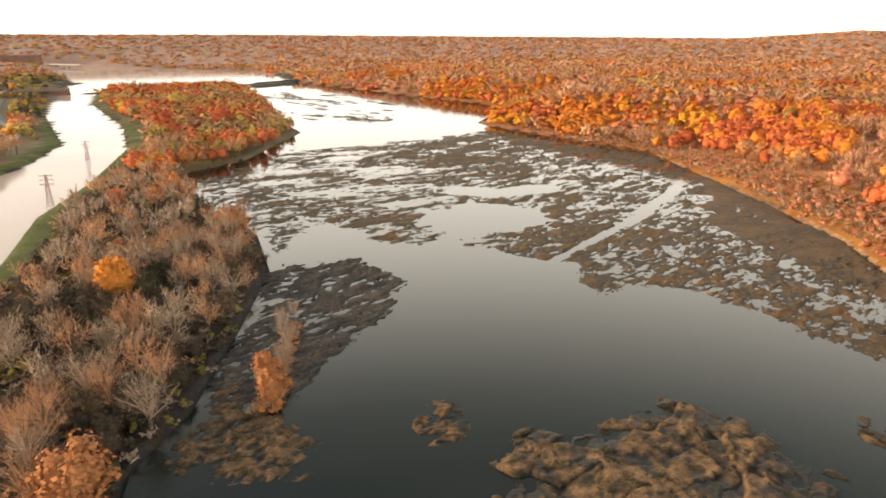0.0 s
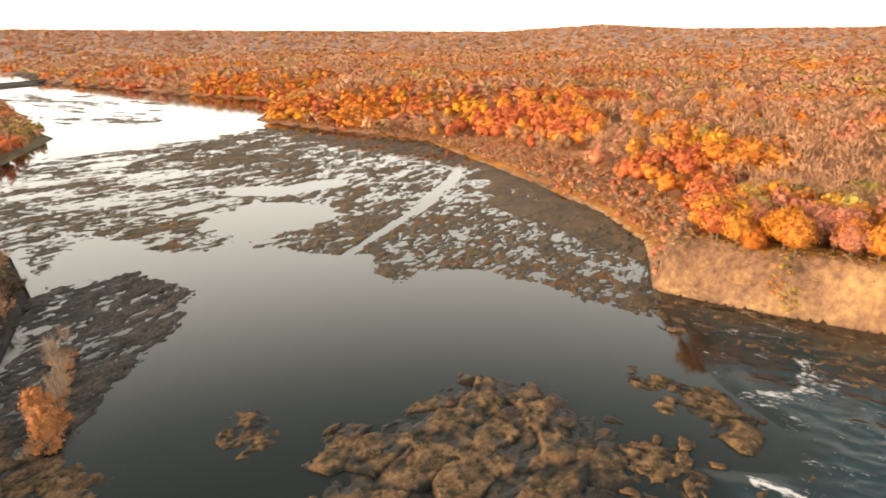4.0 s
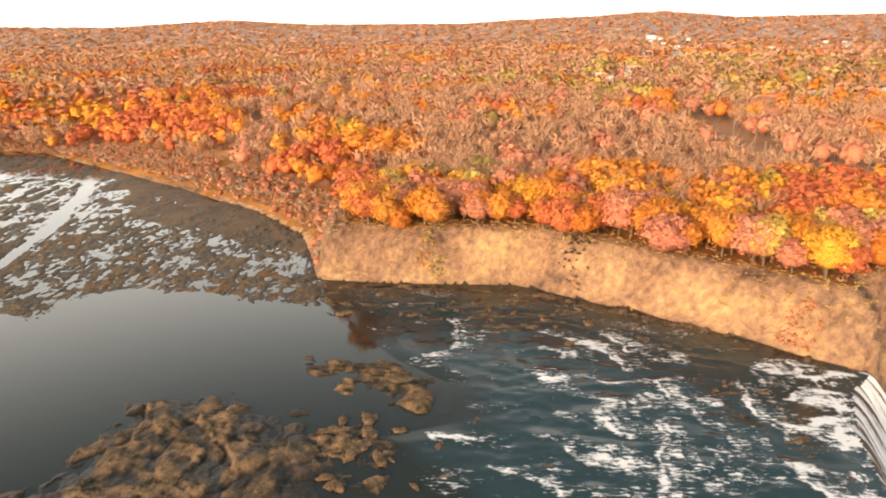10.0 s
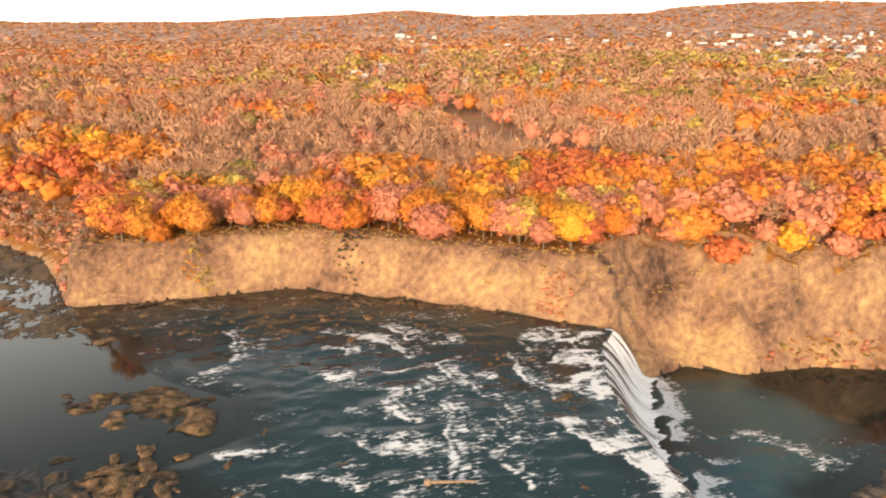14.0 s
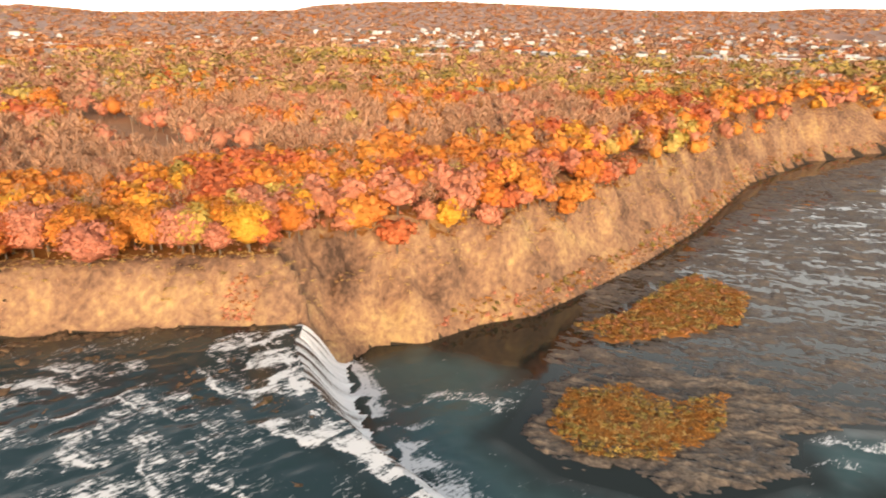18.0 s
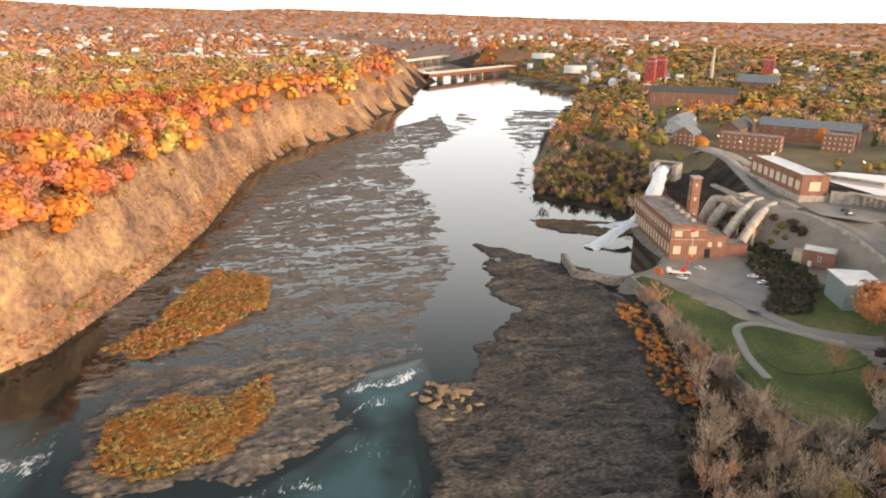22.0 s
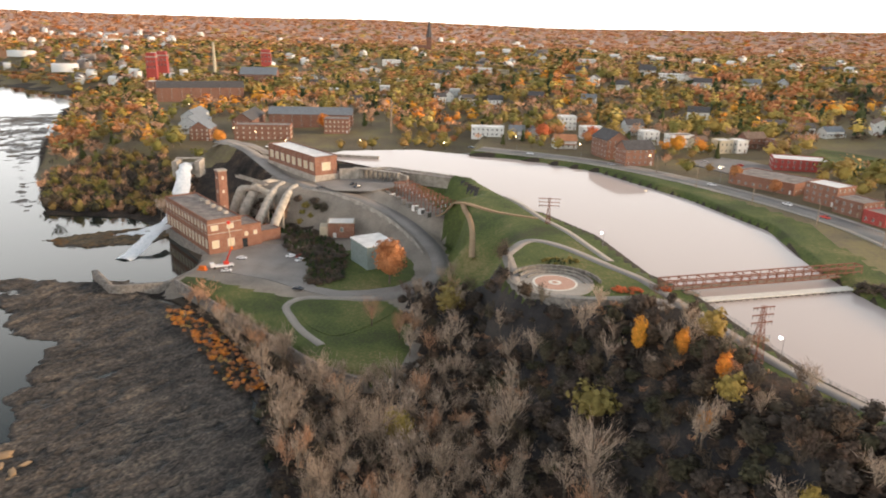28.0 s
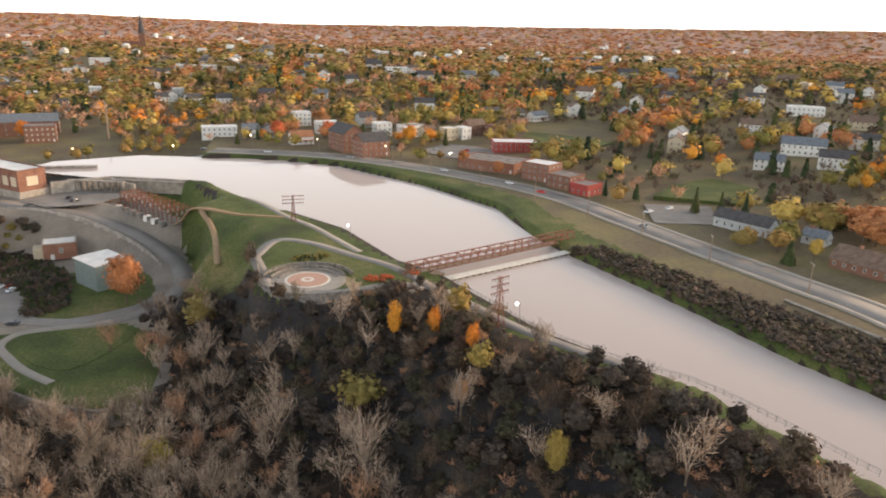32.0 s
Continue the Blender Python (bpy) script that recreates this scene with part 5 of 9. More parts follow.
RAPIDS = [(126, 170), (118, 150), (112, 128), (112, 108), (100, 96), (84, 104), (72, 60), (40, 20), (20, -20), (50, -28.5), (95.5, -13), (127, 9), (142, 19), (157, 27), (176.5, 33), (188, 32), (189, 60), (186, 95), (178, 130), (152, 168), (138, 186)]
LEDGES = [[(140, 137), (135, 126), (127, 121), (114, 122)], [(149, 71), (141, 58), (138, 51), (134, 42)], [(153, 106), (154, 93), (150, 80)], [(128, 92), (136, 86), (144, 75)], [(119, 81), (128, 74), (121, 66)], [(139, 70), (130, 61), (121, 55), (110, 50)],
          [(132, 37), (136, 31), (131, 24)], [(107, 76), (106, 63)], [(121, 47), (116, 39), (110, 32)]]
CREST = [[(174, 46), (180, 42), (186, 36)], [(162, 42), (171, 40), (178, 36)], [(152, 40), (158, 33)], [(134, 30), (130, 22), (122, 12), (112, 4)]]
LEDGES_B = CREST + [[(86, 126), (88, 119), (92, 113)], [(180, 50), (172, 40), (160, 32)], [(92, 94), (98, 87)], [(95, 76), (97, 62)], [(116, 53), (103, 46)], [(165, 92), (160, 84), (158, 76)], [(146, 100), (140, 96)], [(112, 66), (108, 56)],
            [(160, 55), (152, 48), (146, 38)], [(172, 58), (164, 50)], [(128, 46), (124, 38)], [(100, 56), (94, 50)], [(176, 38), (156, 31), (141, 23), (126, 13), (95, -8)]]
LOW_RUN = [(206, 30), (222, -2), (205, -36), (192, -40), (176, -32), (162, -24), (146, -36), (134, -60), (136, -78), (140, -92), (158, -102), (164, -116), (160, -140), (140, -128), (128, -108), (104, -92), (76, -78), (40, -60), (52, -43), (101, -27), (137, 3), (149, 12), (163, 19), (186, 26)]
LOW_LEDGES = [[(211, 21), (204, 20.5), (198, 19.5), (190, 17), (182, 15), (171, 11.5)], [(156, 4), (150, 0), (144, -5), (134, -13), (122, -23), (108, -35)], [(181, 4), (183, -6), (176, -23)], [(164, 8), (168, -2)], [(199, -38), (186, -39), (178, -35)], [(158, -104), (154, -115), (154, -130)], [(143, -94), (147, -104), (143, -110)], [(134, -52), (132, -63), (124, -72)]]


def white_run(name, region, z, ledges, label, flow=(0.62, -0.78), reach=5.0, chop=0.55, extra=0.0, brink=None, mat=M_RAPID):
    """Broken water: waves, and where it tears into foam below each ledge."""
    rx, ry = zip(*region)
    step = 0.8
    xs, ys = np.arange(min(rx), max(rx), step), np.arange(min(ry), max(ry), step)
    X, Y = np.meshgrid(xs, ys)
    d = edge(X, Y, region)
    a = math.atan2(flow[1], flow[0])
    c, s = math.cos(a), math.sin(a)
    U, W = X * c + Y * s, -X * s + Y * c
    foam = np.zeros_like(X)
    WX = X + 9 * (fbm(X / 6, Y / 6, 201, 3) - 0.5) + 7 * (fbm(X / 15, Y / 15, 203, 2) - 0.5)
    WY = Y + 9 * (fbm(X / 6, Y / 6, 202, 3) - 0.5) + 7 * (fbm(X / 15, Y / 15, 204, 2) - 0.5)
    for k, line in enumerate(ledges):
        hard = 1.9 if len(line) > 5 else 1.4 if line in CREST else 1.0    # the foot and the lip of the falls
        near = line_dist(WX, WY, line)
        down = line_dist(WX - flow[0] * reach * 0.55, WY - flow[1] * reach * 0.55, line)
        far = line_dist(WX - flow[0] * reach * 1.3, WY - flow[1] * reach * 1.3, line)
        f = np.maximum.reduce([1.1 * np.exp(-(near / (1.2 if hard < 2 else 2.6)) ** 2), 0.8 * np.exp(-(down / 2.0) ** 2), 0.55 * np.exp(-(far / 2.6) ** 2)])
        foam = np.maximum(foam, hard * f * (0.1 + 1.4 * fbm(U / 6, W / 3.2, 90 + k, 3)))
    patches = fbm(U / 12, W / 6, 95, 3)
    foam = 0.50 * foam + 0.22 * smooth(patches, 0.52, 0.74) * (0.3 + 1.2 * fbm(U / 5, W / 3, 99, 3)) + extra
    wave = fbm(U / 9, W / 3.2, 81, 4) - 0.5
    Z = np.where(d < 0, z - 0.03 + 0.34 * smooth(-d, 0, 8) + (chop * wave + 0.25 * (fbm(U / 2.5, W / 1.6, 85, 2) - 0.5) + 0.3 * foam) * smooth(-d, 0, 22), z - 0.6)
    lip = np.zeros_like(X)
    if brink is not None:                                      # the water breaks up as it nears the falls
        away = line_dist(X, Y, brink)
        lip = smooth(away, 12, 2)
        foam = foam + lip * (-0.02 + 1.7 * (fbm(U / 7, W / 1.5, 97, 3) - 0.5))
        Z = np.where(lip > 0.6, np.maximum(Z, z + 0.03), Z)
    V = np.stack([X, Y, Z], -1).reshape(-1, 3)
    F = grid_faces(len(xs), len(ys))
    F = F[(d.ravel()[F] < 0.4).all(1)]
    used = np.unique(F)
    remap = np.zeros(len(V), int)
    remap[used] = np.arange(len(used))
    me = mesh_of(name, V[used], remap[F], [mat], flat=False)
    me.attributes.new("foam", "FLOAT", "POINT").data.foreach_set("value", (foam * np.maximum(lip, smooth(-d, 0, 4))).ravel()[used].astype(np.float32))
    me.attributes.new("depth", "FLOAT", "POINT").data.foreach_set("value", np.maximum(lip, smooth(-d + 10 * (fbm(X / 9, Y / 9, 207, 3) - 0.5), 0, 16)).ravel()[used].astype(np.float32))
    tagged(new(name, me), label, "water", kind="structure")


falls()
white_run("water_rapids", RAPIDS, 0.0, LEDGES + LEDGES_B, "broken dark water of the rapids with white crests", brink=[(189, 33), (176, 34), (156, 28), (141, 20), (126, 10), (95, -12), (50, -28)])
white_run("water_below_falls", LOW_RUN, -22.0, LOW_LEDGES, "dark teal water with foam below the falls", flow=(0.5, -0.86), reach=4.0, chop=0.35, extra=-0.1, mat=M_PLUNGE)


# ---- power station ----
def powerhouse():
    t = thing("powerhouse", 154.9, -281.8, -18.0, -41.1, "long red brick powerhouse on a stone base by the tailrace", "power station")
    L, W, H = 56.0, 16.0, 15.5
    part("wall", box((0, -W, 0.0), (L, 0, H)), M_BRICK, t)
    bm = bmesh.new()                                            # battered stone base on the water side
    prof = [(0.0, -0.05), (0.0, 0.15), (2.4, -5.5), (2.4, -7.0), (-W, -7.0), (-W, -0.05)]
    a = [bm.verts.new((-0.4, y, z)) for y, z in prof]
    b_ = [bm.verts.new((L + 0.4, y, z)) for y, z in prof]
    bm.faces.new(a)
    bm.faces.new(b_[::-1])
    for i in range(len(prof)):
        j = (i + 1) % len(prof)
        bm.faces.new((a[i], b_[i], b_[j], a[j]))
    part("stone_base", bm, M_STONE, t, "rough grey stone base")
    bm = flat_roof_bm(L, W, H, 0.7)
    bmesh.ops.translate(bm, vec=(0, -W, 0), verts=bm.verts[:])
    part("roof", bm, [M_BRICK_DARK, M_ROOF_GREY], t)
    for z in (4.6, 9.2):                                        # stringcourses
        part("stringcourse", box((-0.12, -W - 0.1, z + 4.6), (L + 0.1, 0.12, z + 5.0)), M_CONC, t)
    for k in range(13):
        s = 2.6 + k * 4.2
        for z, h in ((2.2, 4.6), (10.6, 2.8)):
            glazed(t, ("phw", h), 2.5, h, 2, M_FRAME, M_SHADE, pose(s, 0.0, z, 0, 0, 180))
        shared("pilaster", ("phpil",), lambda: box((-0.35, 0.003, 0.2), (0.35, 0.28, H - 0.4), 0.05), [M_BRICK], t, pose(s - 2.1, 0, 0))
    for s in (3.2, 10.6):
        for z, h in ((2.4, 3.8), (10.8, 2.6)):
            glazed(t, ("phw2", h), 3.4, h, 2, M_FRAME, M_SHADE, pose(0.0, -s, z, 0, 0, -90))
    for k in range(5):
        part("roof_vent", box((8 + k * 7.5, -W + 2.5, H + 0.1), (10 + k * 7.5, -W + 4.6, H + 1.5 + 0.4 * (k % 2)), 0.1), M_CONC, t)
    annex = thing("powerhouse_annex", 154.9, -281.8, -18.0, -41.1, "low red brick wing beside the powerhouse", "building")
    part("wall", box((2.0, -W - 10.5, 0), (18, -W - 0.004, 10.4)), M_BRICK, annex)
    bm = flat_roof_bm(16, 10.4, 10.4, 0.5)
    bmesh.ops.translate(bm, vec=(2, -W - 10.45, 0), verts=bm.verts[:])
    part("roof", bm, [M_BRICK_DARK, M_ROOF_GREY], annex)
    for s in (19.0, 23.5):
        shared("window", ("phw3",), lambda: window_bm(1.8, 2.2, 1), [M_FRAME, M_SHADE], annex, pose(2.0, -s, 5.4, 0, 0, -90))
    part("loading_door", box((1.86, -W - 3.4, 0), (2.0, -W - 0.6, 4.4)), M_GLASS, annex, "dark loading door")
    part("wall", box((5, -W - 22, 0), (15, -W - 10.51, 5.2)), M_BRICK, annex)
    bm = flat_roof_bm(10, 11.4, 5.2, 0.4)
    bmesh.ops.translate(bm, vec=(5, -W - 21.95, 0), verts=bm.verts[:])
    part("roof", bm, [M_BRICK_DARK, M_ROOF_GREY], annex)
    tower = thing("surge_tower", 166.0, -319.0, -18.0, -41.1, "tall square red brick tower with small windows", "tower")
    part("shaft", box((-2.2, -2.2, 0), (2.2, 2.2, 31.0), 0.1), M_BRICK, tower)
    part("cap", box((-2.5, -2.5, 31.003), (2.5, 2.5, 31.8), 0.1), M_CONC, tower)
    for z in (12, 20, 27):
        shared("window", ("tww",), lambda: window_bm(1.0, 1.6, 1), [M_FRAME, M_SHADE], tower, pose(0, 2.2, z, 0, 0, 180))
        shared("window", ("tww",), lambda: window_bm(1.0, 1.6, 1), [M_FRAME, M_SHADE], tower, pose(-2.2, 0, z, 0, 0, -90))


TOPS = [(168.5, -349.3, 174.7, -350.0), (162.0, -354.5, 166.1, -343.3), (151.0, -352.4, 149.2, -322.4), (141.7, -348.8, 139.6, -319.9)]      # upper and lower bend of each pipe


def penstocks():
    u, v = Vector((0.754, -0.658, 0)), Vector((-0.658, -0.754, 0))
    org = Vector((154.9, -281.8, 0))
    for k, (tx, ty, bx, by) in enumerate(TOPS):
        t = thing("penstock", 0, 0, 0, 0, "fat weathered pale penstock pipe down the bank to the powerhouse", "pipe", "penstocks")
        T, B = Vector((tx, ty, -2.6)), Vector((bx, by, -14.0))
        away = (T - B).to_2d().normalized()
        away = Vector((away.x, away.y, 0))
        pts = [tuple(q) for q in (B - away * 0.8 + Vector((0, 0, -4.5)), B, B.lerp(T, 0.33) + Vector((0, 0, 1.6)), B.lerp(T, 0.7) + Vector((0, 0, 1.9)), T, T + away * 8 + Vector((0, 0, 0.3)), T + away * 15 + Vector((0, 0, -1.5)))]
        c3 = smooth_line(pts, 5)
        bm = bmesh.new()
        rings = []
        rad = 2.8
        for i, p in enumerate(c3):
            d = Vector(c3[min(i + 1, len(c3) - 1)] - c3[max(i - 1, 0)]).normalized()
            side = Vector((u.x, u.y, 0))
            up = side.cross(d)
            rr = rad * (1.07 if i % 5 == 0 else 1.0)
            rings.append([bm.verts.new(Vector(p) + side * math.cos(a) * rr + up * math.sin(a) * rr) for a in np.arange(14) * 2 * np.pi / 14])
        for a, b_ in zip(rings, rings[1:]):
            for i in range(14):
                bm.faces.new((a[i], a[(i + 1) % 14], b_[(i + 1) % 14], b_[i])).smooth = True
        bm.faces.new(rings[0][::-1])
        bm.faces.new(rings[-1])
        part("pipe", bm, M_PIPE, t)
        for f in (0.35, 0.75):
            p = B.lerp(T, f)
            part("saddle", box((p.x - 1.8, p.y - 1.2, p.z - 9), (p.x + 1.8, p.y + 1.2, p.z), 0.2), M_CONC, t)
    t = thing("access_bridge", 0, 0, 0, 0, "concrete catwalk over the penstocks", "walkway")
    a, b_ = org + u * 38 + v * 47, org + u * 66 + v * 43
    bm = bmesh.new()
    d = (b_ - a)
    m = Matrix.Translation((a.x, a.y, 1.4)) @ Matrix.Rotation(math.atan2(d.y, d.x), 4, "Z")
    add_box(bm, (0, -1.2, 0), (d.length, 1.2, 0.5), m=m)
    part("deck", bm, M_CONC, t)
    for sgn in (-1.1, 1.1):
        bm = bmesh.new()
        add_box(bm, (0, sgn - 0.05, 0.5), (d.length, sgn + 0.05, 1.5), m=m)
        part("parapet", bm, M_CONC, t)


def gatehouse():
    t = thing("gatehouse", 135.0, -369.0, -1.0, -40.7, "red brick gatehouse with a pale flat roof at the canal's end", "building")
    L, W, H = 57.0, 14.0, 13.2
    part("plinth", box((-0.6, -W - 0.6, -3), (L + 0.6, 0.6, 3.2), 0.2), M_CONC, t)
    part("wall", box((0, -W, 3.2), (L, 0, H)), M_BRICK, t)
    bm = flat_roof_bm(L, W, H, 0.6)
    bmesh.ops.translate(bm, vec=(0, -W, 0), verts=bm.verts[:])
    part("roof", bm, [M_BRICK_DARK, M_ROOF_WHITE], t)
    for k in range(8):
        s = 4 + k * 7
        glazed(t, "gh1", 4.4, 4.6, 2, M_FRAME, M_SHADE, pose(s, 0, 5.6, 0, 0, 180))
        shared("pilaster", ("ghp",), lambda: box((-0.4, 0.003, 3.2), (0.4, 0.3, H - 0.3), 0.05), [M_BRICK], t, pose(s + 3.5, 0, 0))
    glazed(t, "gh2", 5.6, 4.6, 2, M_FRAME, M_SHADE, pose(0, -W / 2, 5.6, 0, 0, -90))
    # concrete forebay walls beside it
    for n, (x0, y0, x1, y1, z0, z1, w) in enumerate(((124, -379, 98, -392, -6, 4.7, 1.6), (98, -392, 84, -378, -6, 3.0, 1.2), (97, -391, 48, -375, -7.0, 4.9, 1.0), (150, -419, 112, -420, 0, 5.2, 2.2))):
        d = Vector((x1 - x0, y1 - y0, 0))
        w_ob = thing("forebay_wall", x0, y0, 0, math.degrees(math.atan2(d.y, d.x)), "stained concrete forebay wall of the canal", "wall")
        part("wall", box((0, -w / 2, z0), (d.length, w / 2, z1), 0.1), M_CONC, w_ob)
        part("coping", box((-0.1, -w / 2 - 0.15, z1 + 0.003), (d.length + 0.1, w / 2 + 0.15, z1 + 0.35), 0.05), M_CONC, w_ob)
    deck = thing("intake_deck", 118, -384, 4.6, -15, "long flat intake deck with dark trash racks over the canal", "walkway")
    part("slab", box((-30, -2.6, 0), (0, 0, 0.5), 0.05), M_CONC, deck)
    for k in range(10):
        shared("pier", ("ipier",), lambda: box((-0.3, -2.4, -5), (0.3, -0.2, -0.004)), [M_STONE], deck, pose(-29 + 3.1 * k, 0, 0))


def spillway():
    """Two white cascades of waste water into the tailrace, with their concrete mouth."""
    for name, pts, w0, w1, label in (
            ("cascade", [(216, -374, 3.5), (213, -366, 1.0), (210, -356, -8), (208, -346, -16), (206, -334, -20.5), (212, -318, -21.7), (218, -306, -21.9)], 6.5, 11.0, "white cascade of waste water beside the powerhouse"),
            ("cascade", [(193, -312, -15.5), (193.5, -304, -15.2), (194, -296, -16.8), (194.5, -287, -20.0), (195, -276, -22.0)], 5.0, 8.5, "arched white jet of water out of the powerhouse")):
        C = smooth_line(pts, 8)
        n = len(C)
        T = np.gradient(C[:, :2], axis=0)
        T /= np.linalg.norm(T, axis=1)[:, None]
        N = np.stack([-T[:, 1], T[:, 0]], 1)
        nv = 11
        V = []
        for u in np.linspace(-1, 1, nv):
            w = np.linspace(w0, w1, n) / 2 * (0.9 + 0.35 * vnoise(np.arange(n) / 2.0, np.full(n, u * 3 + 9), 5))
            P = C[:, :2] + N * (u * w)[:, None]
            z = C[:, 2] + 1.1 * (1 - u * u) + 0.35 * vnoise(np.arange(n) / 3.0, np.full(n, 7 * u), 9)
            V.append(np.c_[P, z - 0.5])
        V = np.stack(V, 1).reshape(-1, 3)
        tagged(new(name, mesh_of(name, V, grid_faces(nv, n), [M_FOAM], flat=False)), label, "white water")
    t = thing("spillway_mouth", 216, -376, 0, 12, "pale concrete spillway mouth at the top of the cascade", "spillway")
    part("sill", box((-5, -6, -3), (5, 0, 3.0), 0.2), M_CONC, t)
    part("abutment", box((-8, -7, -4), (-5.002, 4, 5.2), 0.2), M_CONC, t)
    part("abutment", box((5.002, -7, -4), (8, 4, 5.2), 0.2), M_CONC, t)
    part("footbridge", box((-8, -6.5, 5.203), (8, -3.5, 5.8), 0.05), M_CONC, t)


def retaining_walls():
    for n, (pts, z0, z1, w, label) in enumerate((
            ([(152, -247), (132, -233), (110, -217), (90, -203), (72, -190), (54, -182)], -24, -17.2, 1.4, "long concrete river wall above a dark channel"),
            ([(192, -252), (174, -237), (155, -246), (152, -262)], -24, -18.4, 2.4, "concrete tailrace wall with a flat top"),
            ([(16, -238), (15, -226), (13, -213), (3, -203), (-10, -202.5), (-27, -205.5)], -1, 6.7, 0.9, "curved stone wall under the round plaza"),
            ([(136, -351), (118, -346.5), (100, -338.5), (84, -329), (69, -314), (58, -297)], -19, (-0.4, -1.0, -3.2, -7.2, -11.2, -14.4), 0.8, "grey concrete retaining wall of the ramp"),
            ([(128, -310), (122, -300), (110, -300)], -19, -16.6, 0.6, "low concrete kerb wall of the yard"))):
        C = smooth_line(pts, 6) if n != 1 else np.concatenate([np.linspace(p_, q_, 5) for p_, q_ in zip(pts, pts[1:])])[[0, 1, 2, 3, 5, 6, 7, 8, 10, 11, 12, 13, 14]].astype(float)
        T = np.gradient(C, axis=0)
        T /= np.linalg.norm(T, axis=1)[:, None]
        N = np.stack([-T[:, 1], T[:, 0]], 1)
        A, B = C + N * w / 2, C - N * w / 2
        m = len(C)
        tops = np.interp(np.linspace(0, 1, m), np.linspace(0, 1, np.size(z1)), np.atleast_1d(z1))
        V = np.concatenate([np.c_[A, np.full(m, z0)], np.c_[A, tops], np.c_[B, tops], np.c_[B, np.full(m, z0)]])
        i = np.arange(m - 1)
        F = np.concatenate([np.stack([i + k * m, i + 1 + k * m, i + 1 + (k + 1) * m, i + (k + 1) * m], 1) for k in range(3)])
        F = np.concatenate([F, [[0, m, 2 * m, 3 * m], [4 * m - 1, 3 * m - 1, 2 * m - 1, m - 1]]])
        tagged(new("retaining_wall", mesh_of("retaining_wall", V, F, [M_STONE if n < 3 else M_CONC])), label, "wall", kind="structure")


# Matte dark strip: the channel's shade is put into its colour.
ribbon("water_channel", [(146, -238), (128, -225), (106, -209), (86, -195), (66, -184)], 4.6, M_BED, "dull dark strip for the shadowed water under the river wall", "water", offset=0.0, thick=1.0, heights=[-21.3, -21.3])


def small_yard_buildings():
    t = thing("brick_hut", 114, -329, -17.6, 15, "small red brick substation hut with a pale roof", "building")
    part("wall", box((-13, 0, 0), (0, 10, 7.2)), M_BRICK, t)
    part("roof", flat_roof_bm(13, 10, 7.2, 0.4), [M_CONC, M_ROOF_WHITE], t).matrix_basis = pose(-13, 0, 0)
    part("door", box((-4.2, 10.0, 0), (-2.6, 10.12, 2.6)), M_WHITE, t)
    shared("window", ("hutw",), lambda: window_bm(1.6, 2.4, 1), [M_FRAME, M_TEAL], t, pose(-7, 10, 3, 0, 0, 180))
    part("side_wing", box((0.004, 2, 0), (4, 9, 5.4), 0.05), M_CREAM, t)
    tank = thing("white_tank", 88, -334, -17.0, 0, "small white tank on the yard", "tank")
    part("shell", rod((0, 0, 0), (0, 0, 3.0), 2.0, 16), M_WHITE, tank)
    part("lid", rod((0, 0, 3.0), (0, 0, 3.5), 2.0, 16, 0.6), M_WHITE, tank)
    t = thing("metal_shed", 79.4, -277.8, -18.0, 221.3, "grey-green metal shed with a pale flat roof among shrubs", "shed")
    part("wall", box((0, 0, 0), (14, 17, 10.5)), M_SHED, t)
    part("roof", box((-0.4, -0.4, 10.503), (14.4, 17.4, 10.9)), M_ROOF_WHITE, t)
    part("door", box((5, -0.1, 0), (9, -0.004, 4.2)), M_GREYSIDE, t)
    for k in range(8):
        part("rib", box((-0.08, 1.4 + 2 * k, 0), (-0.003, 1.55 + 2 * k, 10.4)), M_SHED, t)


def switchyard():
    rng = random.Random(4)
    for k in range(7):
        f = k / 6
        x, y = 86 - 30 * f, -372 + 38 * f
        t = thing("switchgear_frame", x, y, -5.0, 52, "rusty steel switchgear frame with grey insulators", "electrical frame", "switchyard")
        for a in (-5, 5):
            for b_ in (0, 3.2):
                part("post", box((a - 0.15, b_ - 0.15, 0), (a + 0.15, b_ + 0.15, 6.5)), M_RUST, t)
        for z in (3.2, 6.3):
            for b_ in (0, 3.2):
                part("beam", box((-5.6, b_ - 0.14, z), (5.6, b_ + 0.14, z + 0.3)), M_RUST, t)
        for a in (-3, 0, 3):
            part("insulator", rod((a, 1.6, 3.5), (a, 1.6, 5.0), 0.22, 8), M_GREYSIDE, t)
    for k in range(8):
        f = k / 7
        t = thing("transformer", 92 - 30 * f, -362 + 38 * f, -5.0, 52 + rng.uniform(-4, 4), "grey transformer cabinet with cooling fins", "transformer", "transformers")
        part("case", box((-1.4, -1.1, 0.2), (1.4, 1.1, 3.0), 0.08), M_WHITE if k in (1, 5, 6) else M_STEEL, t)
        for q in range(4):
            part("fin", box((-1.2 + 0.7 * q, 1.103, 0.5), (-0.9 + 0.7 * q, 1.5, 2.6)), M_STEEL, t)
        for q in (-0.8, 0, 0.8):
            part("bushing", rod((q, 0, 3.0), (q, 0, 4.1), 0.16, 8), M_RUST, t)


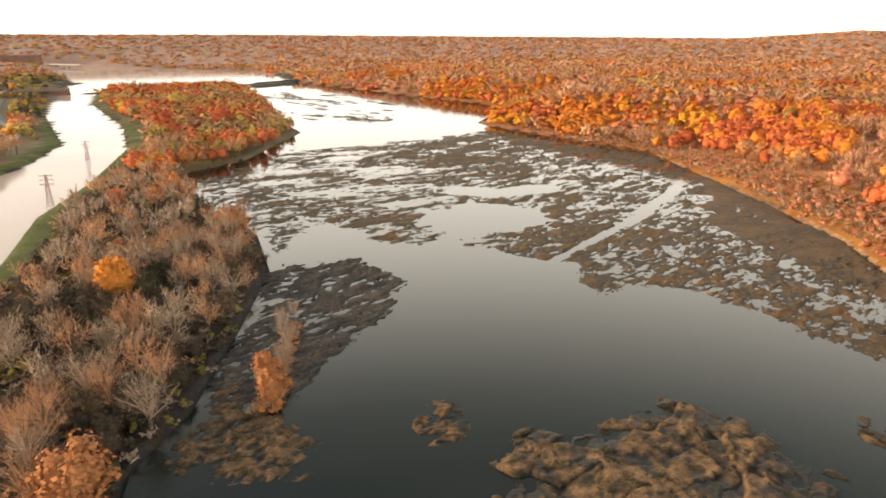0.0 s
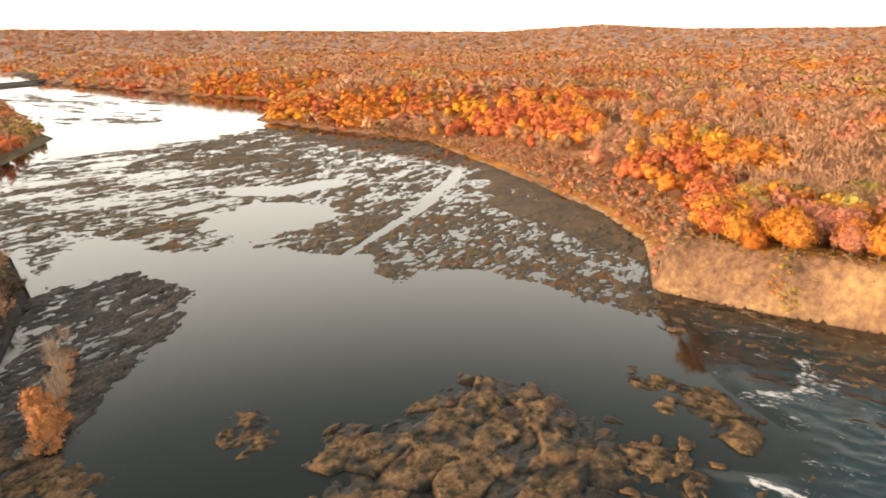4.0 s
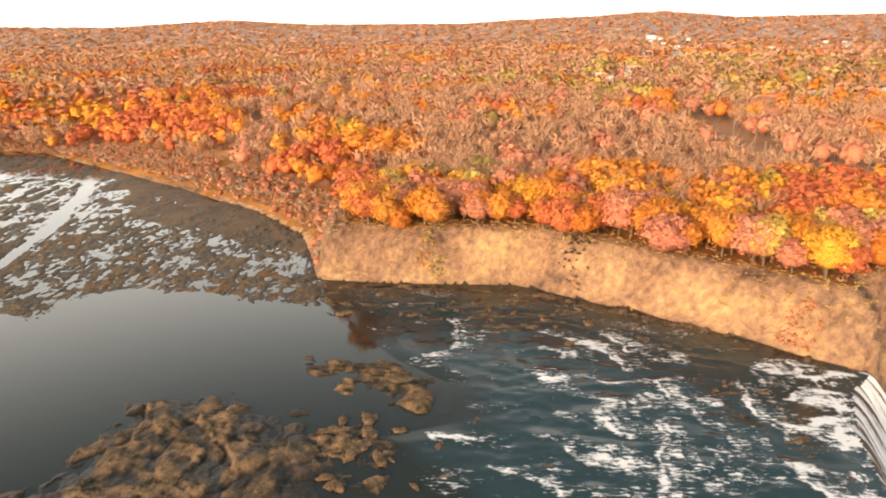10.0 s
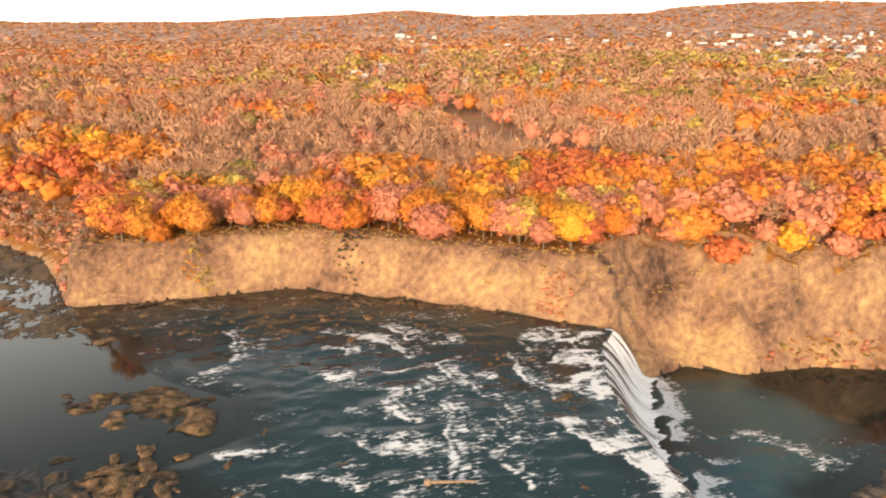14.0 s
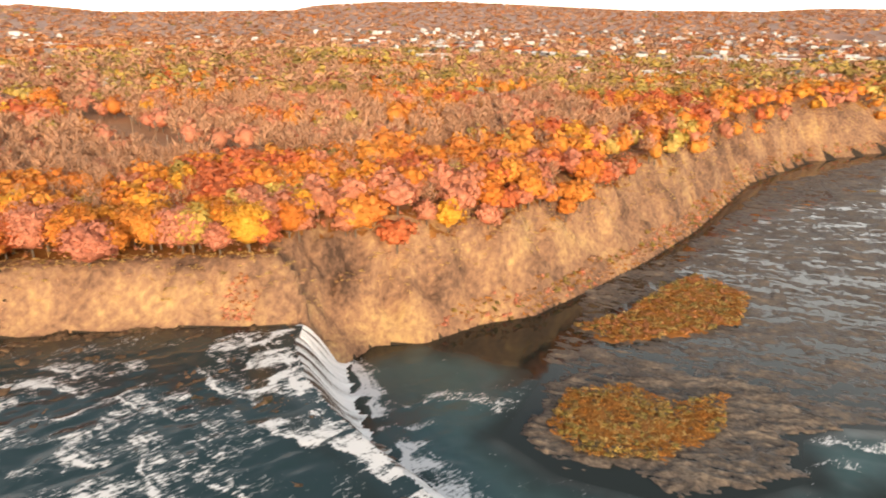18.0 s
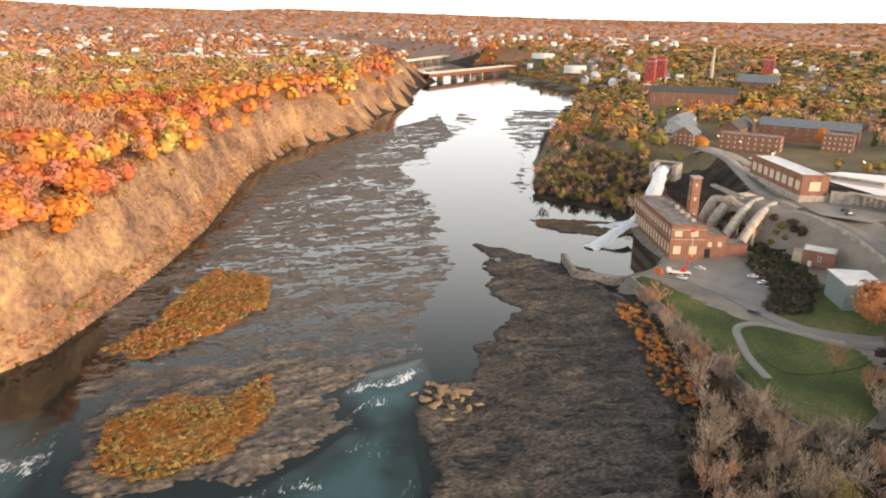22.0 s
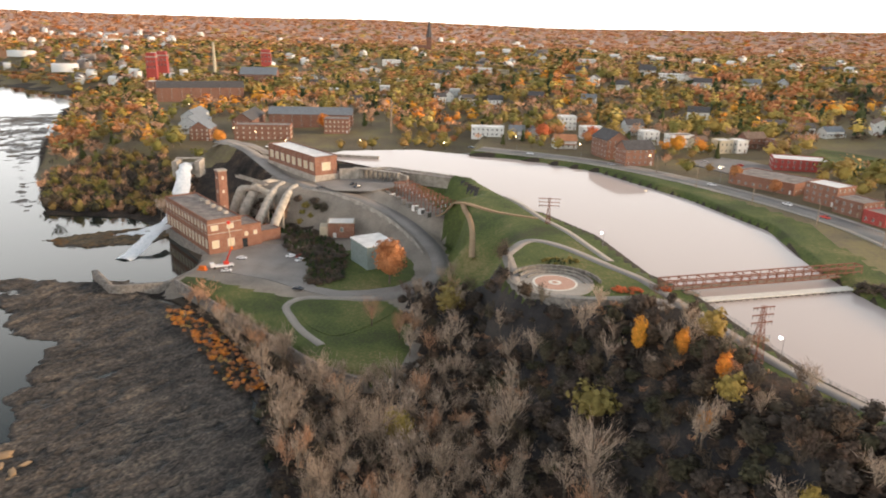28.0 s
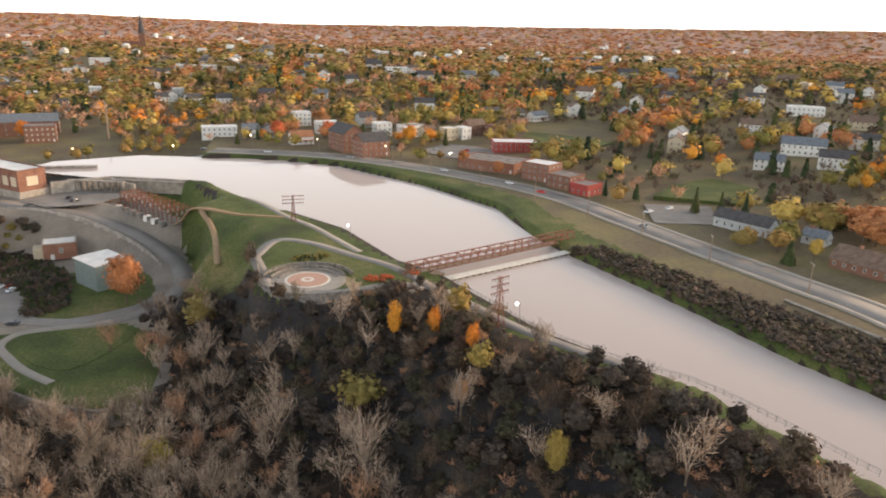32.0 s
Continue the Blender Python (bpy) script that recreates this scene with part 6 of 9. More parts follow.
# ---- vehicles ----
def car_meshes():
    bm = bmesh.new()
    prof = [(-2.2, 0.35), (-2.2, 0.85), (-1.9, 1.0), (-1.35, 1.02), (-0.75, 1.45), (0.75, 1.47), (1.45, 1.0), (2.05, 0.86), (2.25, 0.62), (2.25, 0.35)]
    a = [bm.verts.new((x, -0.88 + (0.14 if z > 1.2 else 0), z)) for x, z in prof]
    b_ = [bm.verts.new((x, 0.88 - (0.14 if z > 1.2 else 0), z)) for x, z in prof]
    bm.faces.new(a)
    bm.faces.new(b_[::-1])
    for i in range(len(prof)):
        j = (i + 1) % len(prof)
        bm.faces.new((a[j], a[i], b_[i], b_[j]))
    return bm


def car_glass():
    bm = bmesh.new()
    for sg in (-1, 1):
        vs = [bm.verts.new((x, sg * (0.885 - (z - 1.0) * 0.31), z)) for x, z in ((-1.2, 1.05), (1.25, 1.05), (0.68, 1.4), (-0.68, 1.4))]
        bm.faces.new(vs)
    for pts in (((1.42, 1.05), (0.8, 1.44)), ((-1.32, 1.07), (-0.8, 1.43))):
        (x0, z0), (x1, z1) = pts
        o = 0.02 if x0 > 0 else -0.02
        bm.faces.new([bm.verts.new(p) for p in ((x0 + o, -0.72, z0), (x0 + o, 0.72, z0), (x1 + o, 0.64, z1), (x1 + o, -0.64, z1))])
    return bm


def car(x, y, z, turn, paint, label, where, group="parked cars"):
    t = thing("car", x, y, z, turn, label + " " + where, "car", group)
    shared("body", ("car", paint.name), car_meshes, [paint], t)
    shared("window_glass", ("carglass",), car_glass, [M_GLASS], t)
    for a in (-1.4, 1.4):
        for b_ in (-0.82, 0.82):
            wheel = shared("wheel", ("wheel",), lambda: rod((0, -0.12, 0), (0, 0.12, 0), 0.34, 12), [M_TYRE], t, pose(a, b_, 0.34))
            shared("rim", ("rim",), lambda: rod((0, -0.135, 0), (0, 0.135, 0), 0.2, 10), [M_CARS], wheel)
    return t


def lift_crane():
    t = thing("boom_lift", 141.0, -267.0, -18.0, 35, "red and white truck crane with its boom raised", "crane")
    part("chassis", box((-4.5, -1.2, 0.7), (3.5, 1.2, 1.5), 0.08), M_CARW, t)
    part("cab", box((3.502, -1.15, 0.7), (5.4, 1.15, 2.7), 0.15), M_CARW, t)
    part("turret", box((-2.5, -1.1, 1.503), (-0.3, 1.1, 2.7), 0.1), M_RED, t)
    part("boom", rod((-1.4, 0, 2.4), (-4.0, 1.0, 9.0), 0.32, 8, 0.24), M_RED, t)
    part("upper_boom", rod((-4.0, 1.0, 9.0), (-3.0, 3.4, 20.5), 0.24, 8, 0.14), M_CREAM, t, "pale upper boom")
    part("bucket", box((-3.7, 3.0, 20.3), (-2.3, 4.2, 21.6), 0.05), M_RED, t)
    part("joint", box((-4.5, 0.5, 8.4), (-3.5, 1.6, 9.6), 0.1), M_ORANGE, t)
    for a in (-3.6, -2.4, 3.6):
        for b_ in (-1.1, 1.1):
            shared("wheel", ("twheel",), lambda: rod((0, -0.16, 0), (0, 0.16, 0), 0.5, 12), [M_TYRE], t, pose(a, b_, 0.5))
    for k, (x, y, c) in enumerate(((148, -262, M_ORANGE), (120, -386, M_ORANGE))):
        g = thing("work_platform", x, y, -18 if k == 0 else -1, 20 * k, "bright orange equipment skid", "equipment")
        part("frame", box((-2, -1, 0.003), (2, 1, 0.5), 0.05), c, g)
        part("housing", box((-1.6, -0.8, 0.503), (1.2, 0.8, 1.9), 0.1), c, g)


# ---- plaza, promenade and canal bridge ----
def plaza():
    cx, cy, z = -1.0, -217.0, 5.8
    t = thing("round_plaza", cx, cy, z, 0, "round plaza with salmon paving and a pale ring", "plaza", kind="structure")

    def disc(r, z0, z1, n=48):
        bm = bmesh.new()
        bmesh.ops.create_cone(bm, cap_ends=True, segments=n, radius1=r, radius2=r, depth=z1 - z0, matrix=Matrix.Translation((0, 0, (z0 + z1) / 2)))
        return bm
    part("apron", disc(12.5, -0.2, 0.1), M_PAVE, t)
    part("ring", disc(7.3, 0.1, 0.16), M_RIM, t)
    part("paving_disc", disc(6.5, 0.16, 0.21), M_TILE, t)
    part("inner_ring", disc(2.1, 0.21, 0.25), M_RIM, t)
    part("centre_stone", disc(1.0, 0.25, 0.32), M_TILE, t)
    for k in range(3):                                          # seat steps on the canal side
        a0, a1 = radians(190), radians(345)
        n, r0 = 30, 9.2 + k * 2.6
        bm = bmesh.new()
        loops = []
        for i in range(n + 1):
            a = a0 + (a1 - a0) * i / n
            c, s = math.cos(a), math.sin(a)
            loops.append([bm.verts.new((c * q, s * q, w)) for q, w in ((r0, 0.1), (r0, 0.55 + 0.35 * k), (r0 + 0.7, 0.55 + 0.35 * k), (r0 + 0.7, 0.1))])
        for p, q in zip(loops, loops[1:]):
            for i in range(4):
                bm.faces.new((p[i], p[(i + 1) % 4], q[(i + 1) % 4], q[i]))
        bm.faces.new(loops[0])
        bm.faces.new(loops[-1][::-1])
        part("seat_step", bm, M_STONE, t)
    ribbon("path", [(17, -243), (14, -228), (11, -212), (2, -205.5), (-12, -205), (-27, -209), (-40, -205), (-48, -190), (-57, -172), (-68, -156), (-80, -142)], 4.0, M_ASPHALT, "grey asphalt footpath round the plaza and along the canal", "path", lift=0.12)
    ribbon("path", [(17, -243), (10, -262), (-2, -258), (-18, -240), (-30, -226), (-40, -205)], 4.0, M_ASPHALT, "grey asphalt promenade beside the canal", "path", lift=0.13)
    ribbon("path", [(44, -372), (24, -336), (8, -300), (-4, -280), (-12, -262), (-20, -244)], 3.0, M_PAVE, "pale canal towpath", "path", lift=0.14)
    ribbon("path", [(8, -296), (26, -303), (44, -320), (58, -328)], 2.6, M_DIRT, "trodden earth path over the grass slope", "path", lift=0.18)
    ribbon("path", [(44, -318), (36, -290), (32, -262)], 2.4, M_DIRT, "trodden earth path down the slope", "path", lift=0.18)
    g = thing("overlook", -65, -146, 5.0, 40, "small round overlook terrace with a grey-green railing", "terrace")
    part("deck", disc(4.2, -1.5, 0.3, 24), M_PAVE, g)
    for k in range(12):
        a = radians(20 + k * 15)
        part("baluster", rod((4 * math.cos(a), 4 * math.sin(a), 0.3), (4 * math.cos(a), 4 * math.sin(a), 1.4), 0.06), M_TEAL, g)
    for k in range(11):
        a, b_ = radians(20 + k * 15), radians(35 + k * 15)
        part("rail", rod((4 * math.cos(a), 4 * math.sin(a), 1.4), (4 * math.cos(b_), 4 * math.sin(b_), 1.4), 0.06), M_TEAL, g)
    for x, y, tn in ((-32.8, -201.4, 20), (-35.5, -203.5, -30)):
        b2 = thing("picnic_table", x, y, 5.9, tn, "pale wooden picnic table with two benches", "table", "picnic tables")
        part("tabletop", box((-1.0, -0.4, 0.7), (1.0, 0.4, 0.78)), M_RIM, b2)
        for sg in (-1, 1):
            part("bench", box((-1.0, sg * 0.85 - 0.15, 0.4), (1.0, sg * 0.85 + 0.15, 0.47)), M_RIM, b2)
            part("trestle", box((sg * 0.75 - 0.06, -0.95, 0), (sg * 0.75 + 0.06, 0.95, 0.399)), M_WOOD, b2)
            part("leg", box((sg * 0.75 - 0.06, -0.1, 0.4), (sg * 0.75 + 0.06, 0.1, 0.699)), M_WOOD, b2)
    pad = thing("paved_pad", -44, -189, 5.9, 30, "small pale paved pad with benches on the lawn", "paving")
    part("slab", box((-2.5, -2, -0.2), (2.5, 2, 0.1)), M_RIM, pad)
    part("bench", box((-1.6, -0.3, 0.103), (1.6, 0.3, 0.5)), M_WOOD, pad)
    part("bench", box((-1.6, 1.0, 0.103), (1.6, 1.5, 0.5)), M_WOOD, pad)
    for x, y in ((-43.5, -218), (-56.5, -187)):
        o = thing("viewing_platform", x, y, 5.6, 26, "small railed platform over the canal's edge", "platform")
        part("deck", box((-2.2, -1.8, -0.3), (2.2, 1.8, 0.2)), M_WOOD, o)
        for a in (-2.1, 0, 2.1):
            for b_ in (-1.7, 1.7):
                part("post", rod((a, b_, 0.2), (a, b_, 1.5), 0.05), M_TEAL, o)
        for b_ in (-1.7, 1.7):
            for z in (0.8, 1.5):
                part("rail", rod((-2.1, b_, z), (2.1, b_, z), 0.04), M_TEAL, o)


def sweep(pts, r, sides=6):
    """A rod bent along points, in one piece."""
    bm = bmesh.new()
    P = [Vector(q) for q in pts]
    rings = []
    for i, q in enumerate(P):
        d = (P[min(i + 1, len(P) - 1)] - P[max(i - 1, 0)]).normalized()
        a = d.cross(Vector((0, 0, 1)) if abs(d.z) < 0.9 else Vector((1, 0, 0))).normalized()
        b_ = d.cross(a)
        rings.append([bm.verts.new(q + (a * math.cos(k * 2 * math.pi / sides) + b_ * math.sin(k * 2 * math.pi / sides)) * r) for k in range(sides)])
    for u, w in zip(rings, rings[1:]):
        for i in range(sides):
            bm.faces.new((u[i], u[(i + 1) % sides], w[(i + 1) % sides], w[i]))
    bm.faces.new(rings[0][::-1])
    bm.faces.new(rings[-1])
    return bm


def railing(name, pts, z, label, step=2.2, h=1.25, mat=None):
    t = thing(name, 0, 0, 0, 0, label, "fence")
    C = smooth_line(pts, 8)
    d = np.r_[0, np.cumsum(np.linalg.norm(np.diff(C, axis=0), axis=1))]
    s = np.arange(0, d[-1], step)
    P = np.stack([np.interp(s, d, C[:, 0]), np.interp(s, d, C[:, 1])], 1)
    for x, y in P:
        shared("post", ("post", h, name), lambda: rod((0, 0, -0.3), (0, 0, h), 0.05, 5), [mat or M_TEAL], t, pose(x, y, z))
    for q in (0.15, 0.65, 1.0):
        part("rail", sweep([(*a, z + h * q) for a in P], 0.035, 4), mat or M_TEAL, t)


def truss_bridge():
    a, b_ = Vector((-34.5, -219.5, 5.8)), Vector((-104.5, -252.0, 5.8))
    d = b_ - a
    L = d.length
    t = thing("footbridge", a.x, a.y, a.z, math.degrees(math.atan2(d.y, d.x)), "rust-brown steel truss footbridge over the canal", "bridge")
    n = 22
    half, H = 1.7, 3.3
    part("deck", box((0, -half, -0.15), (L, half, 0.05)), M_WOOD, t)
    for sg in (-half, half):
        for z in (-0.2, 1.3, H):
            part("chord", box((0, sg - 0.16, z - 0.16), (L, sg + 0.16, z + 0.16)), M_RUST, t)
        for k in range(n + 1):
            x = L * k / n
            shared("vertical", ("tv",), lambda: box((-0.11, -0.11, -0.04), (0.11, 0.11, H - 0.161)), [M_RUST], t, pose(x, sg, 0))
            if k < n:
                x1 = L * (k + 1) / n
                up = k < n / 2
                key = ("tdiag", up)
                w = L / n
                shared("diagonal", key, lambda up=up, w=w: rod((0, 0, H - 0.2 if up else 0.0), (w, 0, 0.0 if up else H - 0.2), 0.08, 5), [M_RUST], t, pose(x, sg, 0))
    for k in range(0, n + 1, 2):
        shared("cross_beam", ("tcb",), lambda: box((-0.1, -half + 0.12, -0.18), (0.1, half - 0.12, 0.18)), [M_RUST], t, pose(L * k / n, 0, H))
    for x in (-1.6, L - 0.4):
        part("abutment", box((x, -2.6, -3.5), (x + 2.0, 2.6, -0.37), 0.1), M_CONC, t)
    # pale slab and dark piers beside it, added in place of the bridge's reflection
    a, b_ = Vector((-42, -213.5, 4.0)), Vector((-98, -238.5, 4.0))
    d = b_ - a
    w = thing("reflection_slab", a.x, a.y, a.z, math.degrees(math.atan2(d.y, d.x)), "pale slab on dark piers standing for the footbridge's reflection", "weir")
    part("slab", box((0, -1.6, 0.55), (d.length, 1.6, 0.95)), M_RIM, w)
    for k in range(22):
        shared("pier", ("wp",), lambda: box((-0.45, -1.5, -2.5), (0.45, 1.5, 0.547)), [M_STONE], w, pose(1.5 + k * (d.length - 3) / 21, 0, 0))


def pylon(x, y, z, h, turn, arms=3, wide=0.2, label="rust-brown lattice power pylon with cross arms"):
    t = thing("power_pylon", x, y, z, turn, label, "pylon", "power pylons")
    b0, b1 = h * 0.085, h * 0.03
    zs = [h * k / 7 for k in range(8)]
    cor = lambda q, s: (s[0] * (b0 + (b1 - b0) * min(1, q / (h * 0.8))), s[1] * (b0 + (b1 - b0) * min(1, q / (h * 0.8))), q)
    sg = [(-1, -1), (1, -1), (1, 1), (-1, 1)]
    for s in sg:
        bm = bmesh.new()
        add_rod(bm, cor(-0.5, s), cor(h * 0.8, s), 0.09, 4)
        add_rod(bm, cor(h * 0.8, s), cor(h, s), 0.08, 4)
        part("leg", bm, M_RUST, t)
    bm = bmesh.new()
    for z0, z1 in zip(zs, zs[1:]):
        for k in range(4):
            add_rod(bm, cor(z0, sg[k]), cor(z1, sg[(k + 1) % 4]), 0.05, 4)
            add_rod(bm, cor(z1, sg[k]), cor(z0, sg[(k + 1) % 4]), 0.05, 4)
            add_rod(bm, cor(z1, sg[k]), cor(z1, sg[(k + 1) % 4]), 0.05, 4)
    part("bracing", bm, M_RUST, t)
    for k in range(arms):
        q = h * (0.72 + 0.13 * k)
        part("cross_arm", box((-h * wide, -0.12, q - 0.12), (h * wide, 0.12, q + 0.12)), M_RUST, t)
        for s in (-0.95, -0.6, 0.6, 0.95):
            part("insulator", rod((h * s * wide, 0, q - 0.12), (h * s * wide, 0, q - 0.9), 0.08, 6), M_STEEL, t)


def utility_pole(x, y, h, turn=30, arms=2, z=None):
    t = thing("utility_pole", x, y, float(land(x, y)) if z is None else z, turn, "pale wooden utility pole with cross arms", "utility pole", "utility poles")
    part("pole", rod((0, 0, -0.8), (0, 0, h), 0.22, 8, 0.15), M_WOOD, t)
    for k in range(arms):
        q = h - 0.7 - 1.5 * k
        part("cross_arm", box((-1.9, -0.3, q), (1.9, -0.155, q + 0.25)), M_WOOD, t)
        for s in (-1.7, -0.8, 0.8, 1.7):
            part("insulator", rod((s, -0.23, q + 0.25), (s, -0.23, q + 0.6), 0.08, 6), M_GREYSIDE, t)


def street_lamp(x, y, z, h, glow, label="tall street lamp with a lit lantern"):
    t = thing("street_lamp", x, y, z, 0, label, "lamp", "street lamps")
    part("post", rod((0, 0, -0.3), (0, 0, h), 0.09, 6, 0.06), M_STEEL, t)
    part("arm", rod((0, 0, h - 0.1), (0.9, 0, h + 0.1), 0.05, 5), M_STEEL, t)
    bm = bmesh.new()
    bmesh.ops.create_uvsphere(bm, u_segments=10, v_segments=6, radius=0.42, matrix=Matrix.Translation((0.9, 0, h)))
    part("lantern", bm, glow, t, "glowing lantern")


powerhouse()
penstocks()
gatehouse()
spillway()
retaining_walls()
small_yard_buildings()
switchyard()
lift_crane()
plaza()
truss_bridge()
railing("fence", [(-44, -220), (-53, -196), (-64, -168), (-79, -147), (-93, -131), (-107, -94)], 5.4, "thin grey fence along the canal's edge")
railing("fence", [(13.6, -213), (3, -202.8), (-10, -202.2), (-27, -205)], 6.6, "grey-green railing on the plaza wall")
railing("fence", [(-28, -232), (-40, -219)], 5.7, "grey-green railing by the footbridge")
pylon(-52.0, -171.5, 5.4, 15.5, 25)
pylon(3.6, -289, 5.4, 11.5, 5, wide=0.38)
pylon(-200, 352, 4.4, 16.5, 10)
# Added pylon without footing, placed to fit the camera's view of a reflection.
pylon(-252, 500, 3.0, 15, 10, label="lattice power pylon standing in for a reflection on the canal")
street_lamp(-58.3, -172.6, 5.4, 7.0, M_LAMPW, "pale lamp post with a lit white globe beside the canal")
street_lamp(-18, -262, 5.6, 5.5, M_LAMPW, "pale lamp post with a lit white globe beside the canal")
for x, y, h, tn in ((398, 155, 14.5, 40), (399, 143, 12.0, 40), (473, 216, 13.5, 40), (519, 272, 13.5, 40), (334, 72, 13.0, 20), (350, 112, 12.5, 20), (352, 121, 12.0, 20), (560, 322, 13.0, 40)):
    utility_pole(x, y, h, tn)
YARD_CARS = ((118, -287, 30, M_CARW, "white saloon car"), (112, -283, 60, M_CARW, "white estate car"), (114, -288, 60, M_RED, "red car"), (138, -279, 10, M_CARW, "white car"), (137, -262, 20, M_CARW, "white van-like car"),
             (100, -249, -5, M_CARD, "black car"), (126, -352, 40, M_CARD, "dark car"), (112, -366, 70, M_CARD, "dark green car"), (108, -360, 60, M_CARD, "dark car"))
for x, y, tn, c, lb in YARD_CARS:
    car(x, y, -17.75 if y > -320 else -0.75, tn, c, lb, "parked in the station yard")
area_sheet("yard_asphalt", [(150, -284), (140, -262), (118, -258), (97, -249), (84, -245), (66, -252), (52, -270), (52, -300), (60, -318), (66, -310), (62, -288), (70, -266), (90, -258), (98, -270), (106, -296), (120, -306), (140, -302)], -17.78, M_ASPHALT,
           "worn grey asphalt yard with patches", "pavement", 0.3)
ribbon("path", [(68, -248), (82, -244.5), (95, -241), (98, -232), (92, -222), (84, -212), (74, -203)], 2.8, M_PAVE, "pale gravel path that loops through the lawn", "path", heights=[-17.7, -17.7])
for outline, lb in (([(144, -246), (127, -234), (118, -226), (104, -217), (92, -208), (96, -220), (102, -231), (104, -241), (120, -243), (138, -251)], "green lawn along the river wall"),
                    ([(93, -231), (91, -238), (80, -241), (66, -244), (58, -240), (60, -228), (70, -212), (80, -214), (88, -222)], "green lawn inside the path's loop"),
                    ([(103, -270), (94, -256), (78, -255), (66, -263), (58, -280), (58, -296), (66, -303), (80, -308), (97, -302), (104, -288)], "grassy island inside the yard's loop road")):
    area_sheet("lawn", [tuple(q) for q in smooth_line(outline + outline[:1], 5)[:-1]], -17.82, M_GRASS, lb, "lawn", 0.5)
ribbon("road", [q[:2] for q in RAMP], 8.0, M_ASPHALT, "grey asphalt ramp from the yard to the street", "road", heights=[q[2] for q in RAMP])
area_sheet("gate_yard_paving", [(134, -364), (118, -350), (98, -354), (88, -370), (98, -388), (122, -378)], -0.75, M_ASPHALT, "worn asphalt beside the gatehouse", "pavement", 0.3)
area_sheet("lawn", [(102, -267), (94, -254), (83, -252), (74, -255), (63, -262), (56, -274), (57, -298), (68, -306), (78, -295), (91, -279)], -17.72, M_GRASS, "dark patchy grass round the metal shed", "lawn", 0.5)


# ---- the town ----
WALLS = {"w": (M_WHITE, "white"), "c": (M_CREAM, "cream-sided"), "g": (M_GREYSIDE, "pale grey-sided"), "b": (M_BRICK, "brick"), "d": (M_BRICK_DARK, "brown brick"), "r": (M_BRICK_RED, "red-painted")}
M_ORANGE_TILE = plain("orange_brown_roof_tile", (0.36, 0.17, 0.09), 0.8, vary=0.25)
ROOFS = {"d": (M_ROOF_DARK, "dark roof"), "n": (M_ROOF_BROWN, "brown roof"), "s": (M_SLATE, "blue-grey roof"), "w": (M_ROOF_WHITE, "flat white roof"), "g": (M_ROOF_GREY, "flat grey roof"), "o": (M_ORANGE_TILE, "orange-brown roof")}


def house(x, y, L, W, H, turn, wall, roof, where, z=None, pane=None, chimney=True, name="house", porch=False, most=9):
    """A house or block: x, y is its middle."""
    wm, wl_ = WALLS[wall]
    rm, rl = ROOFS[roof]
    flat = roof in "wg"
    cz = z if z is not None else float(land(x, y)) + 0.3
    t = thing(name, x, y, cz, turn, wl_ + " " + ("house" if name == "house" else "building") + " with " + rl + " " + where, "house" if name == "house" else "building", "houses of the town" if name == "house" else "")
    off = pose(-L / 2, -W / 2, 0)
    part("wall", block_bm(L, W, H, -2.5), wm, t).matrix_basis = off
    if flat:
        part("roof", flat_roof_bm(L, W, H, 0.45, 0.35), [wm, rm], t).matrix_basis = off
    else:
        rise = min(L, W) * 0.34
        part("roof", gable_bm(L, W, H, rise, along="x" if L >= W else "y"), [rm, wm], t).matrix_basis = off
        if chimney:
            part("chimney", box((L * 0.22, -0.45, H + rise * 0.3), (L * 0.22 + 0.9, 0.45, H + rise + 0.9)), M_BRICK, t)
    pane = pane or M_GLASS
    floors = max(1, int(H // 3.0))
    for f in range(floors):
        zf = 0.9 + f * (H / floors)
        n1, n2 = max(2, min(most, int(L / 3.2))), max(2, min(5, most - 1, int(W / 3.2)))
        for face, n, m_ in (("front", n1, 0), ("back", n1, 0), ("left", n2, 0), ("right", n2, 0)):
            for k in range(n):
                run = L if face in ("front", "back") else W
                s = run * (k + 0.5) / n - run / 2
                m = {"front": pose(s, -W / 2, zf), "back": pose(s, W / 2, zf, 0, 0, 180), "left": pose(-L / 2, s, zf, 0, 0, -90), "right": pose(L / 2, s, zf, 0, 0, 90)}[face]
                if f == 0 and k == 0 and face in ("front", "back"):
                    shared("door", ("hdoor", wall), lambda: box((-0.5, -0.1, -0.8), (0.5, 0.02, 1.35)), [M_WOOD if wall != "b" else M_WHITE], t, m)
                else:
                    shared("window", ("hw", pane.name), lambda: window_bm(1.1, 1.5, 1), [M_FRAME, pane], t, m)
    if porch:
        part("porch_roof", box((-L / 2, W / 2 + 0.01, 2.6), (L / 2, W / 2 + 2.2, 2.85)), rm, t)
        for s in (-L / 2 + 0.3, 0, L / 2 - 0.3):
            part("porch_post", box((s - 0.1, W / 2 + 1.9, -0.3), (s + 0.1, W / 2 + 2.1, 2.597)), M_WHITE, t)
    return t


